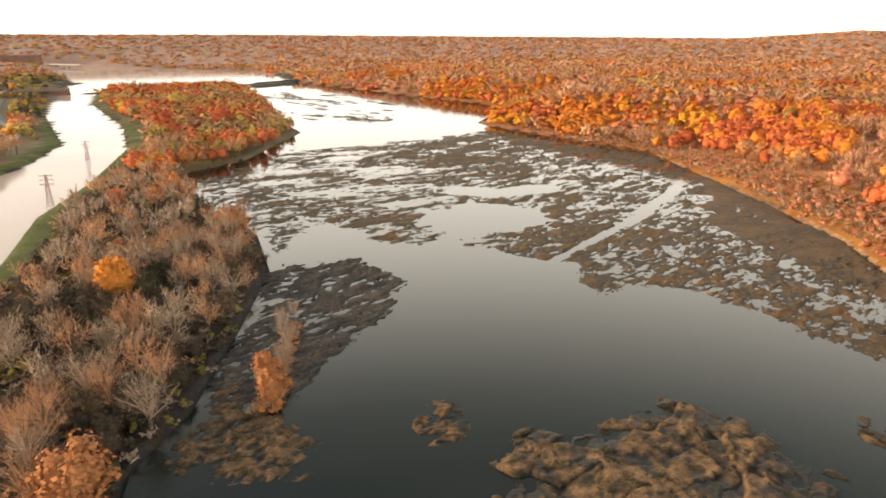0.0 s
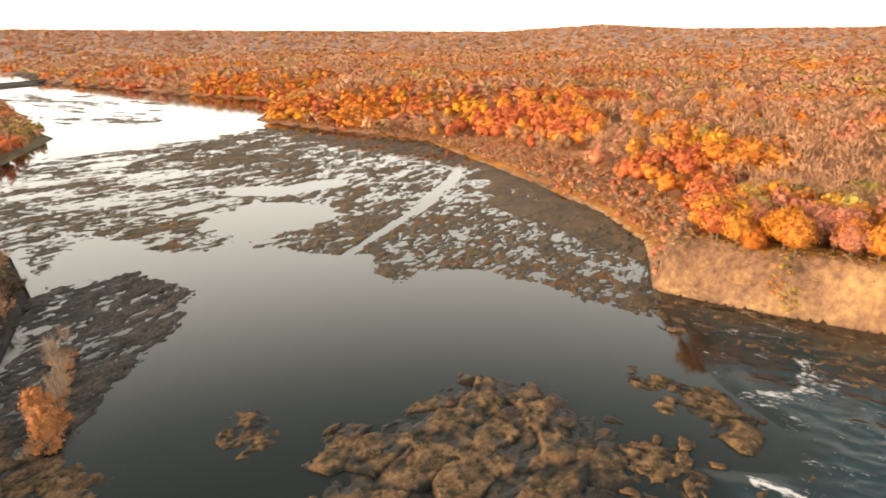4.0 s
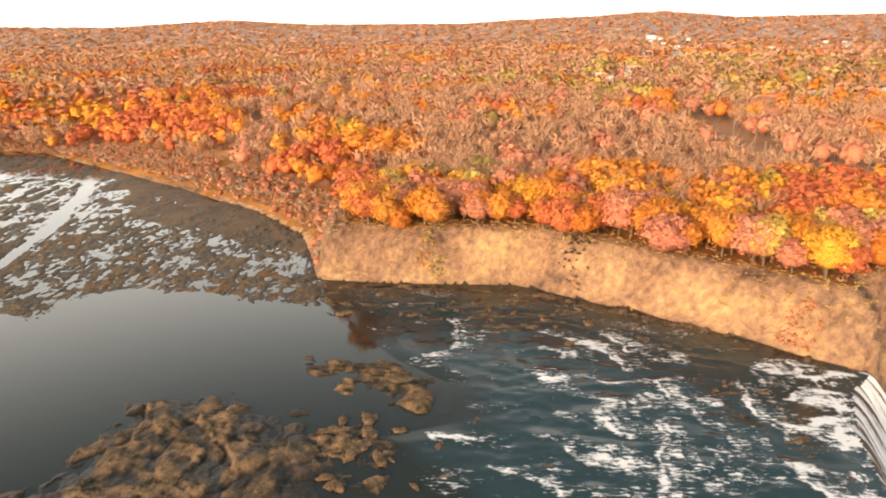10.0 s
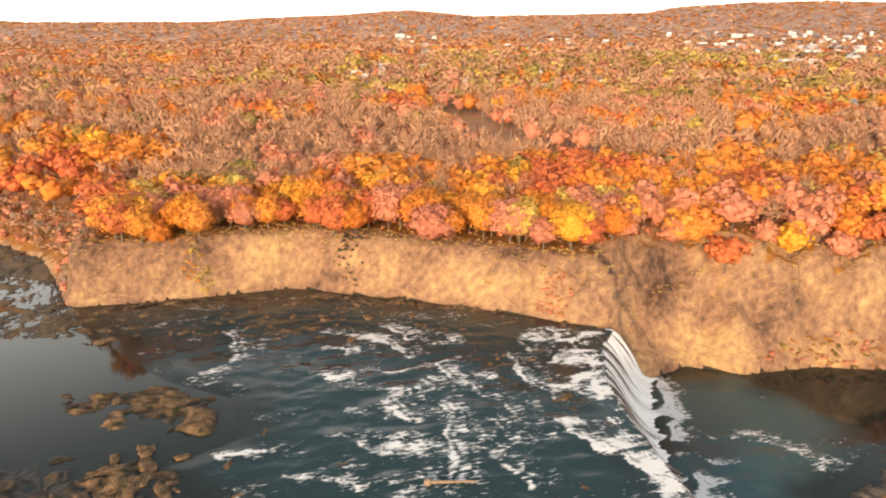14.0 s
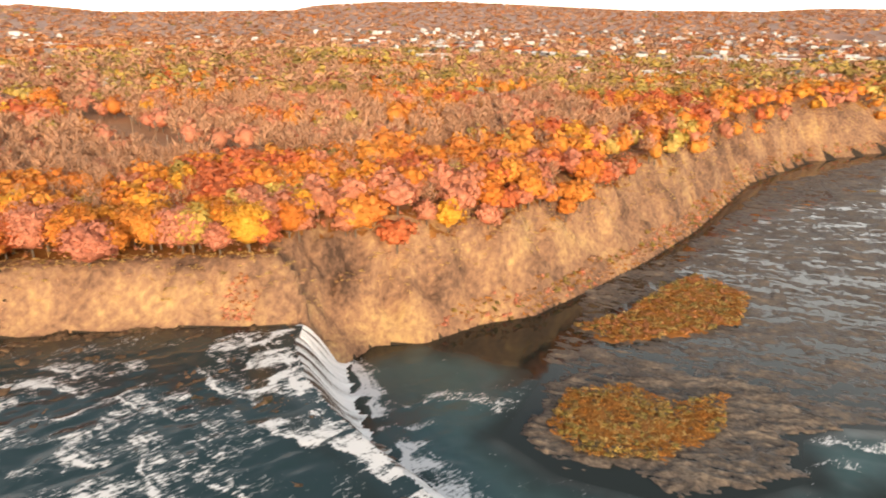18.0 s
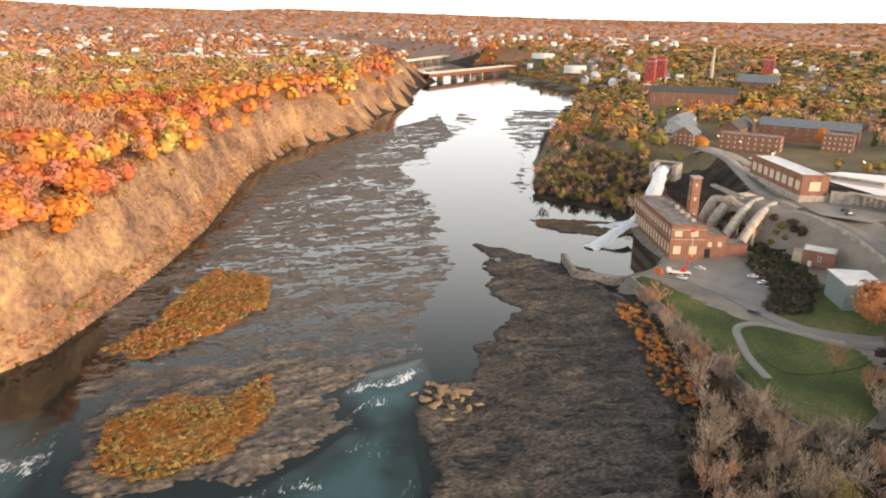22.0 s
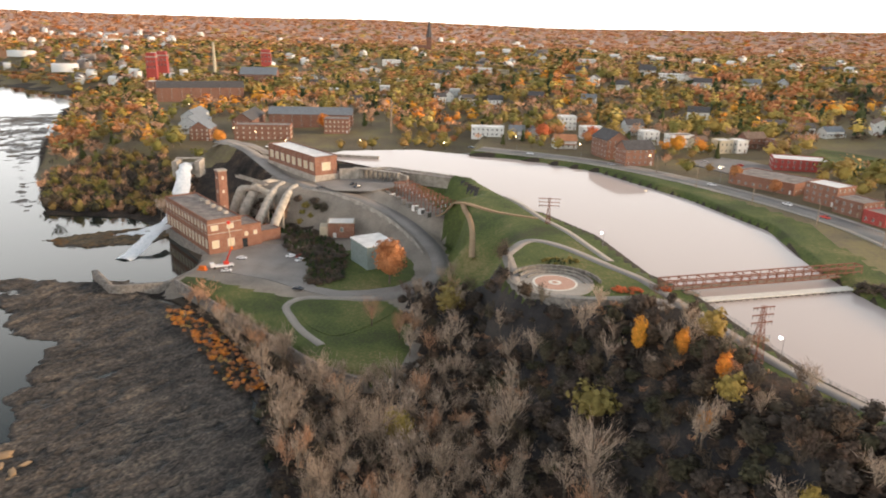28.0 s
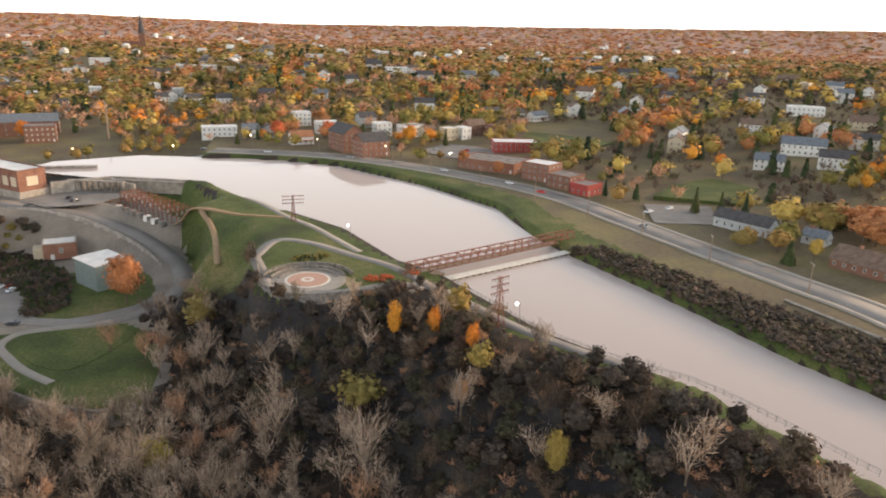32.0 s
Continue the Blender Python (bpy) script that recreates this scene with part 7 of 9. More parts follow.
# street front and the rows behind it: x, y, length, width, height, turn, wall, roof
ROW_A = [(56, -524, 24, 11, 6.5, 8, "w", "w"), (34, -519, 11, 10, 6, 8, "w", "s"), (22, -522, 8, 10, 6, 8, "g", "d"), (-2, -572, 13, 11, 10, 12, "w", "w"), (-1, -488, 15, 10, 5.5, 14, "w", "o"),
         (-20, -536, 16, 11, 8, 12, "w", "w"), (-80, -514, 17, 10, 8, 25, "w", "g"), (-91, -500, 10, 9, 7, 25, "c", "n"), (-106, -498, 10, 10, 8, 25, "c", "w"), (-117, -500, 8, 9, 8, 25, "w", "w")]
ROW_B = [(-163, -594, 17, 9, 5, 20, "w", "d"), (-181, -580, 14, 9, 5, 20, "w", "d"), (-196, -566, 16, 9, 5, 25, "w", "s"), (97, -708, 15, 11, 8, 30, "w", "d"), (68, -696, 14, 11, 8, 10, "w", "d"),
         (129, -730, 11, 10, 8, 20, "w", "d"), (-52, -560, 14, 11, 8, 18, "g", "d"), (-130, -520, 15, 11, 7, 20, "d", "n"), (-145, -512, 12, 11, 7, 20, "d", "g"), (-60, -520, 12, 10, 9, 18, "w", "w")]
ROW_C = [(151, -1052, 26, 16, 10, 8, "w", "w"), (116, -1014, 20, 14, 11, 8, "w", "w"), (88, -990, 16, 12, 10, 8, "c", "g"), (66, -988, 13, 11, 8, 8, "w", "d"), (40, -880, 11, 10, 8, 8, "w", "d"), (-22, -1026, 28, 14, 8, 4, "w", "w"),
         (-96, -922, 20, 13, 8, -4, "w", "d"), (-119, -874, 28, 13, 9, -4, "w", "w"), (-148, -840, 20, 12, 7, -6, "w", "d"), (-202, -846, 18, 12, 7, -8, "w", "s"), (305, -1230, 32, 16, 9, 15, "w", "w")]
ROW_D = [(-407, -580, 15, 11, 7, -30, "w", "d"), (-411, -517, 28, 13, 7, -32, "w", "w"), (-409, -452, 18, 12, 6, -35, "c", "n"), (-315, -392, 26, 12, 7, -38, "w", "s"), (-306, -352, 18, 11, 7, -38, "w", "d"), (-372, -866, 20, 12, 7, -20, "w", "d"),
         (-395, -818, 24, 12, 7, -20, "g", "d"), (-440, -804, 20, 12, 7, -20, "w", "s"), (-503, -840, 22, 12, 7, -25, "w", "d"), (-545, -722, 24, 12, 6, -30, "c", "n"), (-330, -470, 16, 11, 7, -30, "w", "n")]
ROW_E = [(-183, -254, 24, 9, 4.4, -62, "g", "d"), (-196, -196, 28, 12, 3.6, -66, "d", "n"), (-270, -362, 16, 10, 6, -40, "w", "s"), (-200, -232, 9, 7, 3.4, -62, "g", "s")]
for row, where in ((ROW_A, "on the canal street"), (ROW_B, "behind the canal street"), (ROW_C, "on the hill among trees"), (ROW_D, "on the wooded rise"), (ROW_E, "beside the main road")):
    for x, y, L, W, H, tn, wa, ro in row:
        house(x, y, L, W, H, tn, wa, ro, where, porch=(row is ROW_A or row is ROW_B) and ro not in "wg")



def hill_houses(count=72):
    """More homes between the trees of the town's hill."""
    rng = np.random.default_rng(91)
    taken = [(r_[0], r_[1]) for row in (ROW_A, ROW_B, ROW_C, ROW_D, ROW_E) for r_ in row]
    out = []
    while len(out) < count:
        az, r = radians(rng.uniform(158, 226)), 470 + 720 * rng.uniform() ** 0.9
        x, y = r * math.sin(az), r * math.cos(az)
        q = (np.array([x]), np.array([y]))
        if float(edge(*q, CANAL)[0]) < 85 or float(edge(*q, LOWER)[0]) < 60 or (x > 120 and y > -620) or min(math.hypot(x - a, y - b) for a, b in taken) < 27:
            continue
        if float(edge(*q, [(-175, -520), (-150, -470), (-185, -440), (-225, -465), (-230, -520), (-200, -545)])[0]) < 18:
            continue
        taken.append((x, y))
        out.append((x, y, rng.uniform(11, 18), rng.uniform(9, 12), rng.uniform(6.5, 9.5), math.degrees(-az) + rng.choice([0, 90]) + rng.uniform(-15, 15), rng.choice(list("wwwwgcb")), rng.choice(list("dddnsw"))))
    return out


ROW_F = hill_houses()
for x, y, L, W, H, tn, wa, ro in ROW_F:
    house(x, y, L, W, H, tn, wa, ro, "on the hill among trees", most=3)

# brick works along the canal street and the old mills downstream
WORKS = [(-44, -440, 19, 13, 10, 24, "b", "d"), (-30, -462, 15, 22, 12, 24, "d", "d"), (-141, -450, 30, 17, 6, -8, "r", "w"), (-112, -394, 36, 24, 5.5, -42, "b", "g"), (-130, -362, 17, 14, 9, -52, "b", "w"), (-136, -342, 15, 14, 6.5, -56, "d", "g"),
         (-141, -326, 11, 12, 5, -60, "r", "g")]
for x, y, L, W, H, tn, wa, ro in WORKS:
    house(x, y, L, W, H, tn, wa, ro, "by the canal street", name="brick_building", chimney=False)
MILLS = [(228, -512, 42, 14, 11, 14, "b", "g"), (214, -580, 70, 15, 11, 14, "d", "s"), (182, -552, 20, 16, 11, 14, "b", "g"), (273, -502, 15, 20, 9, 12, "b", "s"), (300, -540, 15, 40, 8, 12, "g", "s"), (322, -580, 14, 36, 8, 12, "g", "s"),
         (262, -560, 16, 50, 10, 12, "d", "d"), (404, -745, 92, 18, 15, 28, "d", "d"), (470, -800, 60, 18, 14, 8, "b", "w"), (430, -962, 50, 26, 12, 14, "d", "s")]
for x, y, L, W, H, tn, wa, ro in MILLS:
    house(x, y, L, W, H, tn, wa, ro, "in the old mill quarter", name="mill", chimney=False, pane=M_SHADE if wa == "b" else M_GLASS)
for x, y, w, h in ((560, -905, 13, 42), (572, -952, 14, 42), (497, -1140, 16, 34)):
    t = thing("mill_tower", x, y, float(land(x, y)), 20, "square red brick mill tower above the roofs", "tower", "mill towers")
    part("shaft", box((-w / 2, -w / 2, -2), (w / 2, w / 2, h - 6)), M_BRICK_RED, t)
    part("cornice", box((-w / 2 - 0.6, -w / 2 - 0.6, h - 5.997), (w / 2 + 0.6, w / 2 + 0.6, h - 4.5)), M_CONC, t)
    part("belfry", box((-w / 2 + 0.8, -w / 2 + 0.8, h - 4.497), (w / 2 - 0.8, w / 2 - 0.8, h)), M_BRICK_RED, t)
    for k in range(3):
        for zz in (h - 20, h - 13):
            shared("window", ("mtw",), lambda: window_bm(2.0, 3.4, 1), [M_FRAME, M_GLASS], t, pose(-w / 3 + k * w / 3, w / 2, zz, 0, 0, 180))
for x, y, h, r, mt, lb in ((553, -1069, 48, 2.6, M_CREAM, "tall pale mill chimney"), (138, -556, 26, 0.8, M_WOOD, "tall pale mast beside the street")):
    t = thing("chimney_stack", x, y, float(land(x, y)), 0, lb, "chimney")
    part("shaft", rod((0, 0, -1), (0, 0, h), r, 14, r * 0.65), mt, t)
    part("cap", rod((0, 0, h), (0, 0, h + h * 0.025), r * 0.85, 14), M_CONC, t)
t = thing("church_spire", 330, -1700, float(land(330, -1700)), 10, "dark slim church spire on the far hill", "church")
part("tower", box((-6, -6, -3), (6, 6, 34)), M_BRICK_DARK, t)
part("spire", rod((0, 0, 34), (0, 0, 78), 7.5, 8, 0.2), M_ROOF_DARK, t)
part("nave", box((6.01, -8, -3), (40, 8, 16)), M_BRICK_DARK, t)

# barns and houses across the river
EAST_ROW = [(566, -75, 25, 14, 5, -78, "w", "w"), (588, -50, 17, 13, 5, -78, "g", "s"), (657, 393, 28, 14, 7, 40, "w", "w"), (762, 424, 20, 12, 7, 30, "w", "w"), (791, 386, 14, 11, 6, 20, "w", "w"), (675, 277, 15, 12, 6, 30, "w", "w"),
            (655, 186, 22, 13, 6, 10, "w", "w"), (766, 231, 14, 12, 6, 10, "w", "d"), (701, 151, 17, 12, 6, 20, "g", "d"), (847, -198, 20, 13, 8, -60, "w", "w"), (777, -260, 16, 13, 8, -60, "w", "w")]
EAST_ROW2 = [(800, -268, 16, 13, 9, -60, "w", "w"), (812, -300, 16, 13, 7, -60, "w", "w"), (907, -214, 26, 14, 7, -60, "w", "w"), (751, -447, 20, 13, 7, -55, "w", "w"), (770, -420, 16, 12, 7, -55, "w", "d"), (828, -371, 22, 13, 7, -55, "w", "w"), (845, -400, 18, 12, 7, -50, "g", "w"),
             (1006, -31, 46, 24, 8, -80, "w", "w"), (650, 182, 13, 11, 6, 30, "w", "d"), (690, 420, 16, 11, 6, 40, "w", "w"), (720, 400, 14, 11, 6, 15, "w", "d")]
for row in (EAST_ROW, EAST_ROW2):
    for x, y, L, W, H, tn, wa, ro in row:
        house(x, y, L, W, H, tn, wa, ro, "across the river", chimney=ro == "d")


def far_houses():
    """Scattered roofs of the far town, too small to tell apart."""
    rng = np.random.default_rng(77)
    for mat, cnt, lb in ((M_WHITE, 330, "scattered small white houses of the far town"), (M_ROOF_GREY, 160, "scattered small grey-roofed houses of the far town"), (M_BRICK, 110, "scattered small brick houses of the far town")):
        VV, FF, o = [], [], 0
        az = np.where(rng.uniform(0, 1, cnt * 3) < 0.72, rng.uniform(85, 150, cnt * 3), rng.uniform(60, 215, cnt * 3))
        r = 1050 + 1700 * rng.uniform(0, 1, cnt * 3) ** 1.25
        x, y = r * np.sin(np.radians(az)), r * np.cos(np.radians(az))
        ok = np.minimum.reduce([edge(x, y, w) for w, _ in WATERS]) > 25
        x, y, r = x[ok][:cnt], y[ok][:cnt], r[ok][:cnt]
        z = land(x, y)
        for k in range(len(x)):
            big = rng.uniform() < 0.07
            L, W, H = rng.uniform(10, 18) * (3 if big else 1), rng.uniform(8, 12) * (2 if big else 1), rng.uniform(6, 9) + r[k] / 700
            a = rng.uniform(0, 3.14)
            c, s = math.cos(a), math.sin(a)
            q = np.array([(-L, -W), (L, -W), (L, W), (-L, W)]) / 2
            q = np.c_[q[:, 0] * c - q[:, 1] * s + x[k], q[:, 0] * s + q[:, 1] * c + y[k]]
            rise = 0.4 if big else W * 0.35
            mid1, mid2 = (q[0] + q[3]) / 2, (q[1] + q[2]) / 2
            v = np.concatenate([np.c_[q, np.full(4, z[k] - 2)], np.c_[q, np.full(4, z[k] + H)], [[*mid1, z[k] + H + rise], [*mid2, z[k] + H + rise]]])
            f = np.array([[0, 1, 5, 4], [1, 2, 6, 5], [2, 3, 7, 6], [3, 0, 4, 7], [4, 5, 9, 8], [6, 7, 8, 9], [5, 6, 9, 9], [7, 4, 8, 8]])[:6]
            VV.append(v)
            FF.append(f + o)
            o += 10
        tagged(new("far_houses", mesh_of("far_houses", np.concatenate(VV), np.concatenate(FF), [mat])), lb, "houses", kind="stuff")


far_houses()

# main street along the canal, with its kerbs
STREET = [(-172, -120), (-168, -165), (-161, -190), (-150, -228), (-137, -275), (-126, -315), (-105, -352), (-64, -401), (-18, -438), (30, -456), (80, -468), (140, -466), (200, -450), (235, -452)]
ribbon("road", STREET, 11.0, M_ASPHALT, "grey asphalt main street along the canal", "road", lift=0.25)
ribbon("pavement", STREET, 2.4, M_PAVE, "pale concrete pavement beside the street", "pavement", lift=0.42, offset=-6.9)
ribbon("pavement", STREET, 2.0, M_PAVE, "pale concrete pavement beside the canal bank", "pavement", lift=0.42, offset=6.7)
ribbon("road", [(-420, 430), (-395, 520), (-365, 575), (-380, 640), (-470, 760), (-560, 900), (-640, 1050)], 9.0, M_ASPHALT, "pale curving road beyond the canal", "road", lift=0.4)
ribbon("road", [(-700, 800), (-690, 950), (-680, 1100), (-760, 1250)], 10.0, M_PAVE, "pale road up to the lock", "road", lift=0.5)
area_sheet("car_park", [(-75, -452), (-100, -418), (-122, -425), (-128, -462), (-100, -480)], 6.75, M_ASPHALT, "asphalt car park behind the street", "pavement", 0.4)
area_sheet("car_park", [(-160, -300), (-149, -268), (-176, -262), (-190, -292)], 6.75, M_ASPHALT, "asphalt car park beside the road", "pavement", 0.4)
area_sheet("lawn", [(-175, -520), (-150, -470), (-185, -440), (-225, -465), (-230, -520), (-200, -545)], 9.6, M_GRASS, "green playing field behind the brick works", "lawn", 3.0)
area_sheet("lawn", [(-190, -330), (-170, -310), (-205, -290), (-235, -320), (-225, -350)], 8.2, M_GRASS, "green lawn behind the car park", "lawn", 2.5)
for x, y, tn, c, lb in ((-118, -328, 120, M_RED, "red saloon car"), (-108, -350, 125, M_CARW, "white saloon car"), (-141, -262, 105, M_CARS, "silver car"), (-80, -386, 130, M_CARW, "white estate car"), (-30, -430, 150, M_CARS, "silver car"),
                        (20, -452, 165, M_CARW, "white car"), (60, -463, 170, M_CARD, "dark car"), (-155, -285, 20, M_CARW, "white car"), (-168, -290, 30, M_CARW, "white car"), (-95, -440, 40, M_CARW, "white car"), (-108, -450, 10, M_RED, "red car"),
                        (-112, -438, 60, M_CARD, "dark car"), (-88, -455, 20, M_CARS, "silver car"), (210, -478, 40, M_CARW, "white car"), (222, -470, 20, M_YELLOW, "yellow truck-like car"), (196, -470, 0, M_CARW, "white car"), (250, -480, 60, M_CARW, "white car"),
                        (256, -488, 60, M_CARD, "dark car"), (160, -462, 170, M_RED, "red car"), (244, -474, 60, M_CARS, "silver car")):
    dz = 6.5 if x < 120 else float(land(x, y)) + 0.3
    car(x, y, dz, tn, c, lb, "on the town street", "cars in the street")
for x, y in ((-12, -452), (-52, -424), (30, -470), (80, -480), (140, -478), (190, -464), (226, -494), (-86, -396), (250, -508), (330, -600), (360, -640)):
    street_lamp(x, y, float(land(x, y)), 8.5, M_LAMP)
for k in range(9):
    f = k / 8
    utility_pole(-178 + 118 * f + 6 * math.sin(k), -150 - 262 * f, 10.5, 70, 1)
# guard wall where the street overhangs the canal bank
t = thing("guard_rail", 0, 0, 0, 0, "pale concrete guard rail on posts at the road's edge", "guard rail")
for k in range(16):
    x, y = -146.5 - 14 * k / 15, -178 + 52 * k / 15
    part("post", box((x - 0.3, y - 0.3, 2.2), (x + 0.3, y + 0.3, 6.4)), M_CONC, t)
bm = bmesh.new()
add_rod(bm, (-146.5, -178, 6.6), (-160.5, -126, 6.6), 0.5, 4)
part("beam", bm, M_CONC, t)

# ---- far bridges, dam and lock ----
def girder_bridge(a, b_, z, w, deep, piers, name, label, mat):
    a, b_ = Vector(a), Vector(b_)
    d = b_ - a
    t = thing(name, a.x, a.y, z, math.degrees(math.atan2(d.y, d.x)), label, "bridge")
    part("deck", box((0, -w / 2, 0), (d.length, w / 2, 1.0)), M_PAVE, t)
    for sg in (-1, 1):
        part("girder", box((0, sg * w / 2 - 0.4, -deep), (d.length, sg * w / 2 + 0.4, -0.004)), mat, t)
        part("parapet", box((0, sg * w / 2 - 0.2, 1.003), (d.length, sg * w / 2 + 0.2, 2.2)), M_RIM, t)
    for k in range(piers):
        part("pier", box((d.length * (k + 1) / (piers + 1) - 2, -w / 2, -22), (d.length * (k + 1) / (piers + 1) + 2, w / 2, -deep - 0.003)), M_CONC, t)


girder_bridge((960, -830), (1045, -1150), -8.0, 14, 6.0, 6, "river_bridge", "long rust-red girder bridge with a pale deck over the far river", M_RUST)
girder_bridge((1260, -960), (1500, -1420), -10.0, 12, 2.0, 8, "river_bridge", "second pale bridge farther down the river", M_RIM)
t = thing("dam", -405, 1401, 0, math.degrees(math.atan2(170, 93)), "long low dark dam across the river", "dam")
part("weir_wall", box((-10, -3, -3), (196, 3, 4.3), 0.3), M_STONE, t)
part("crest_gate", box((60, -3.6, 4.303), (196, -1.0, 6.2)), M_GLASS, t, "dark raised crest gates")
t = thing("lock_house", -640, 1160, 4, 20, "dark brick head gate house across the canal", "building")
part("wall", box((-38, -8, -3), (38, 8, 7)), M_BRICK_DARK, t)
part("roof", gable_bm(76, 16, 7, 4), [M_ROOF_BROWN, M_BRICK_DARK], t).matrix_basis = pose(-38, -8, 0)
for k in range(9):
    shared("window", ("lkw",), lambda: window_bm(2.4, 3.0, 1), [M_FRAME, M_GLASS], t, pose(-32 + 8 * k, -8, 2))
t = thing("factory", -1450, 2500, float(land(-1450, 2500)) - 2, 25, "wide red brick factory beside the far pool", "building")
part("wall", box((-75, -20, -3), (75, 20, 24)), M_BRICK, t)
part("roof", flat_roof_bm(150, 40, 24), [M_BRICK_DARK, M_ROOF_GREY], t).matrix_basis = pose(-75, -20, 0)
for k in range(14):
    for zz in (5, 14):
        shared("window", ("fcw",), lambda: window_bm(5, 5, 2), [M_FRAME, M_GLASS], t, pose(-68 + 10.4 * k, -20, zz))
girder_bridge((-1180, 2380), (-1560, 2620), 14, 12, 3.0, 6, "river_bridge", "distant low bridge over the pool", M_STONE)

# ---- river details ----

def boulders(count, region, z, sizes, mat, label, seed, group):
    rng = np.random.default_rng(seed)
    xs, ys = zip(*region)
    made = 0
    while made < count:
        x, y = rng.uniform(min(xs), max(xs)), rng.uniform(min(ys), max(ys))
        if float(edge(np.array([x]), np.array([y]), region)[0]) > 0:
            continue
        k = int(rng.integers(6))
        key = ("boulder", k, mat.name)
        if key not in SHARED:
            V, F = blob(np.random.default_rng(k + 60), (0, 0, 0), (1.0, 0.75, 0.5), 3)
            V += 0.2 * (np.random.default_rng(k).uniform(-1, 1, V.shape))
            SHARED[key] = mesh_of("boulder", V, F, [mat])
        ob = new("boulder", SHARED[key])
        s = rng.uniform(*sizes)
        ob.matrix_basis = pose(x, y, z + 0.02 * s, 0, 0, rng.uniform(0, 360)) @ Matrix.Diagonal((s * rng.uniform(0.9, 2.1), s, s * 0.7, 1))
        tagged(ob, label, "rock", group)
        made += 1


boulders(80, RAPIDS, 0.0, (0.35, 1.6), M_BOULDER, "brown boulder standing out of the rapids", 5, "boulders in the rapids")
boulders(26, [(146, -126), (134, -134), (118, -128), (126, -116), (142, -118)], -21.5, (0.8, 1.8), M_DIRT, "pale yellow-brown slab of rock on the shelf", 6, "pale slabs")
boulders(40, SHELF_WEST, 0.2, (0.3, 0.9), M_BOULDER, "pale brown boulder on the shore", 7, "boulders on the shore")
boulders(80, SHELF_SHORE, 0.0, (0.5, 2.2), M_BOULDER, "brown slab at the foot of the cliff", 8, "slabs at the cliff foot")
t = thing("driftwood_log", 104.6, 46, 0.5, -70, "pale driftwood trunk stranded in the rapids", "log")
part("trunk", rod((-4.5, 0, 0.1), (4.5, 0.4, 0.5), 0.34, 8, 0.2), M_WOOD, t)
part("root_plate", rod((-5.0, 0, -0.2), (-4.3, 0, 0.5), 0.9, 9, 0.5), M_WOOD, t)
boulders(22, [(79, 117), (91, 110), (86, 96), (73, 88), (65, 97), (69, 109)], 0.1, (0.8, 2.2), M_BOULDER, "brown boulder between white chutes", 9, "boulders in the rapids")


# ---- the woods ----
def side_of(x, y):
    """True on the town side of the river."""
    return x < np.interp(y, [-1600, -1134, -700, -400, -250, -100, 0, 60, 300, 760, 1400, 1600, 5000], [1500, 1100, 620, 400, 270, 150, 120, 60, 50, -40, -330, -380, -1500])


def bank_side(x, y):
    """True on the strip between the canal and the river."""
    return side_of(x, y) & (x > np.interp(y, [-420, -300, -235, -120, 0, 250, 700, 1200], [120, -40, -75, -110, -155, -215, -420, -560])) & (y > -345)


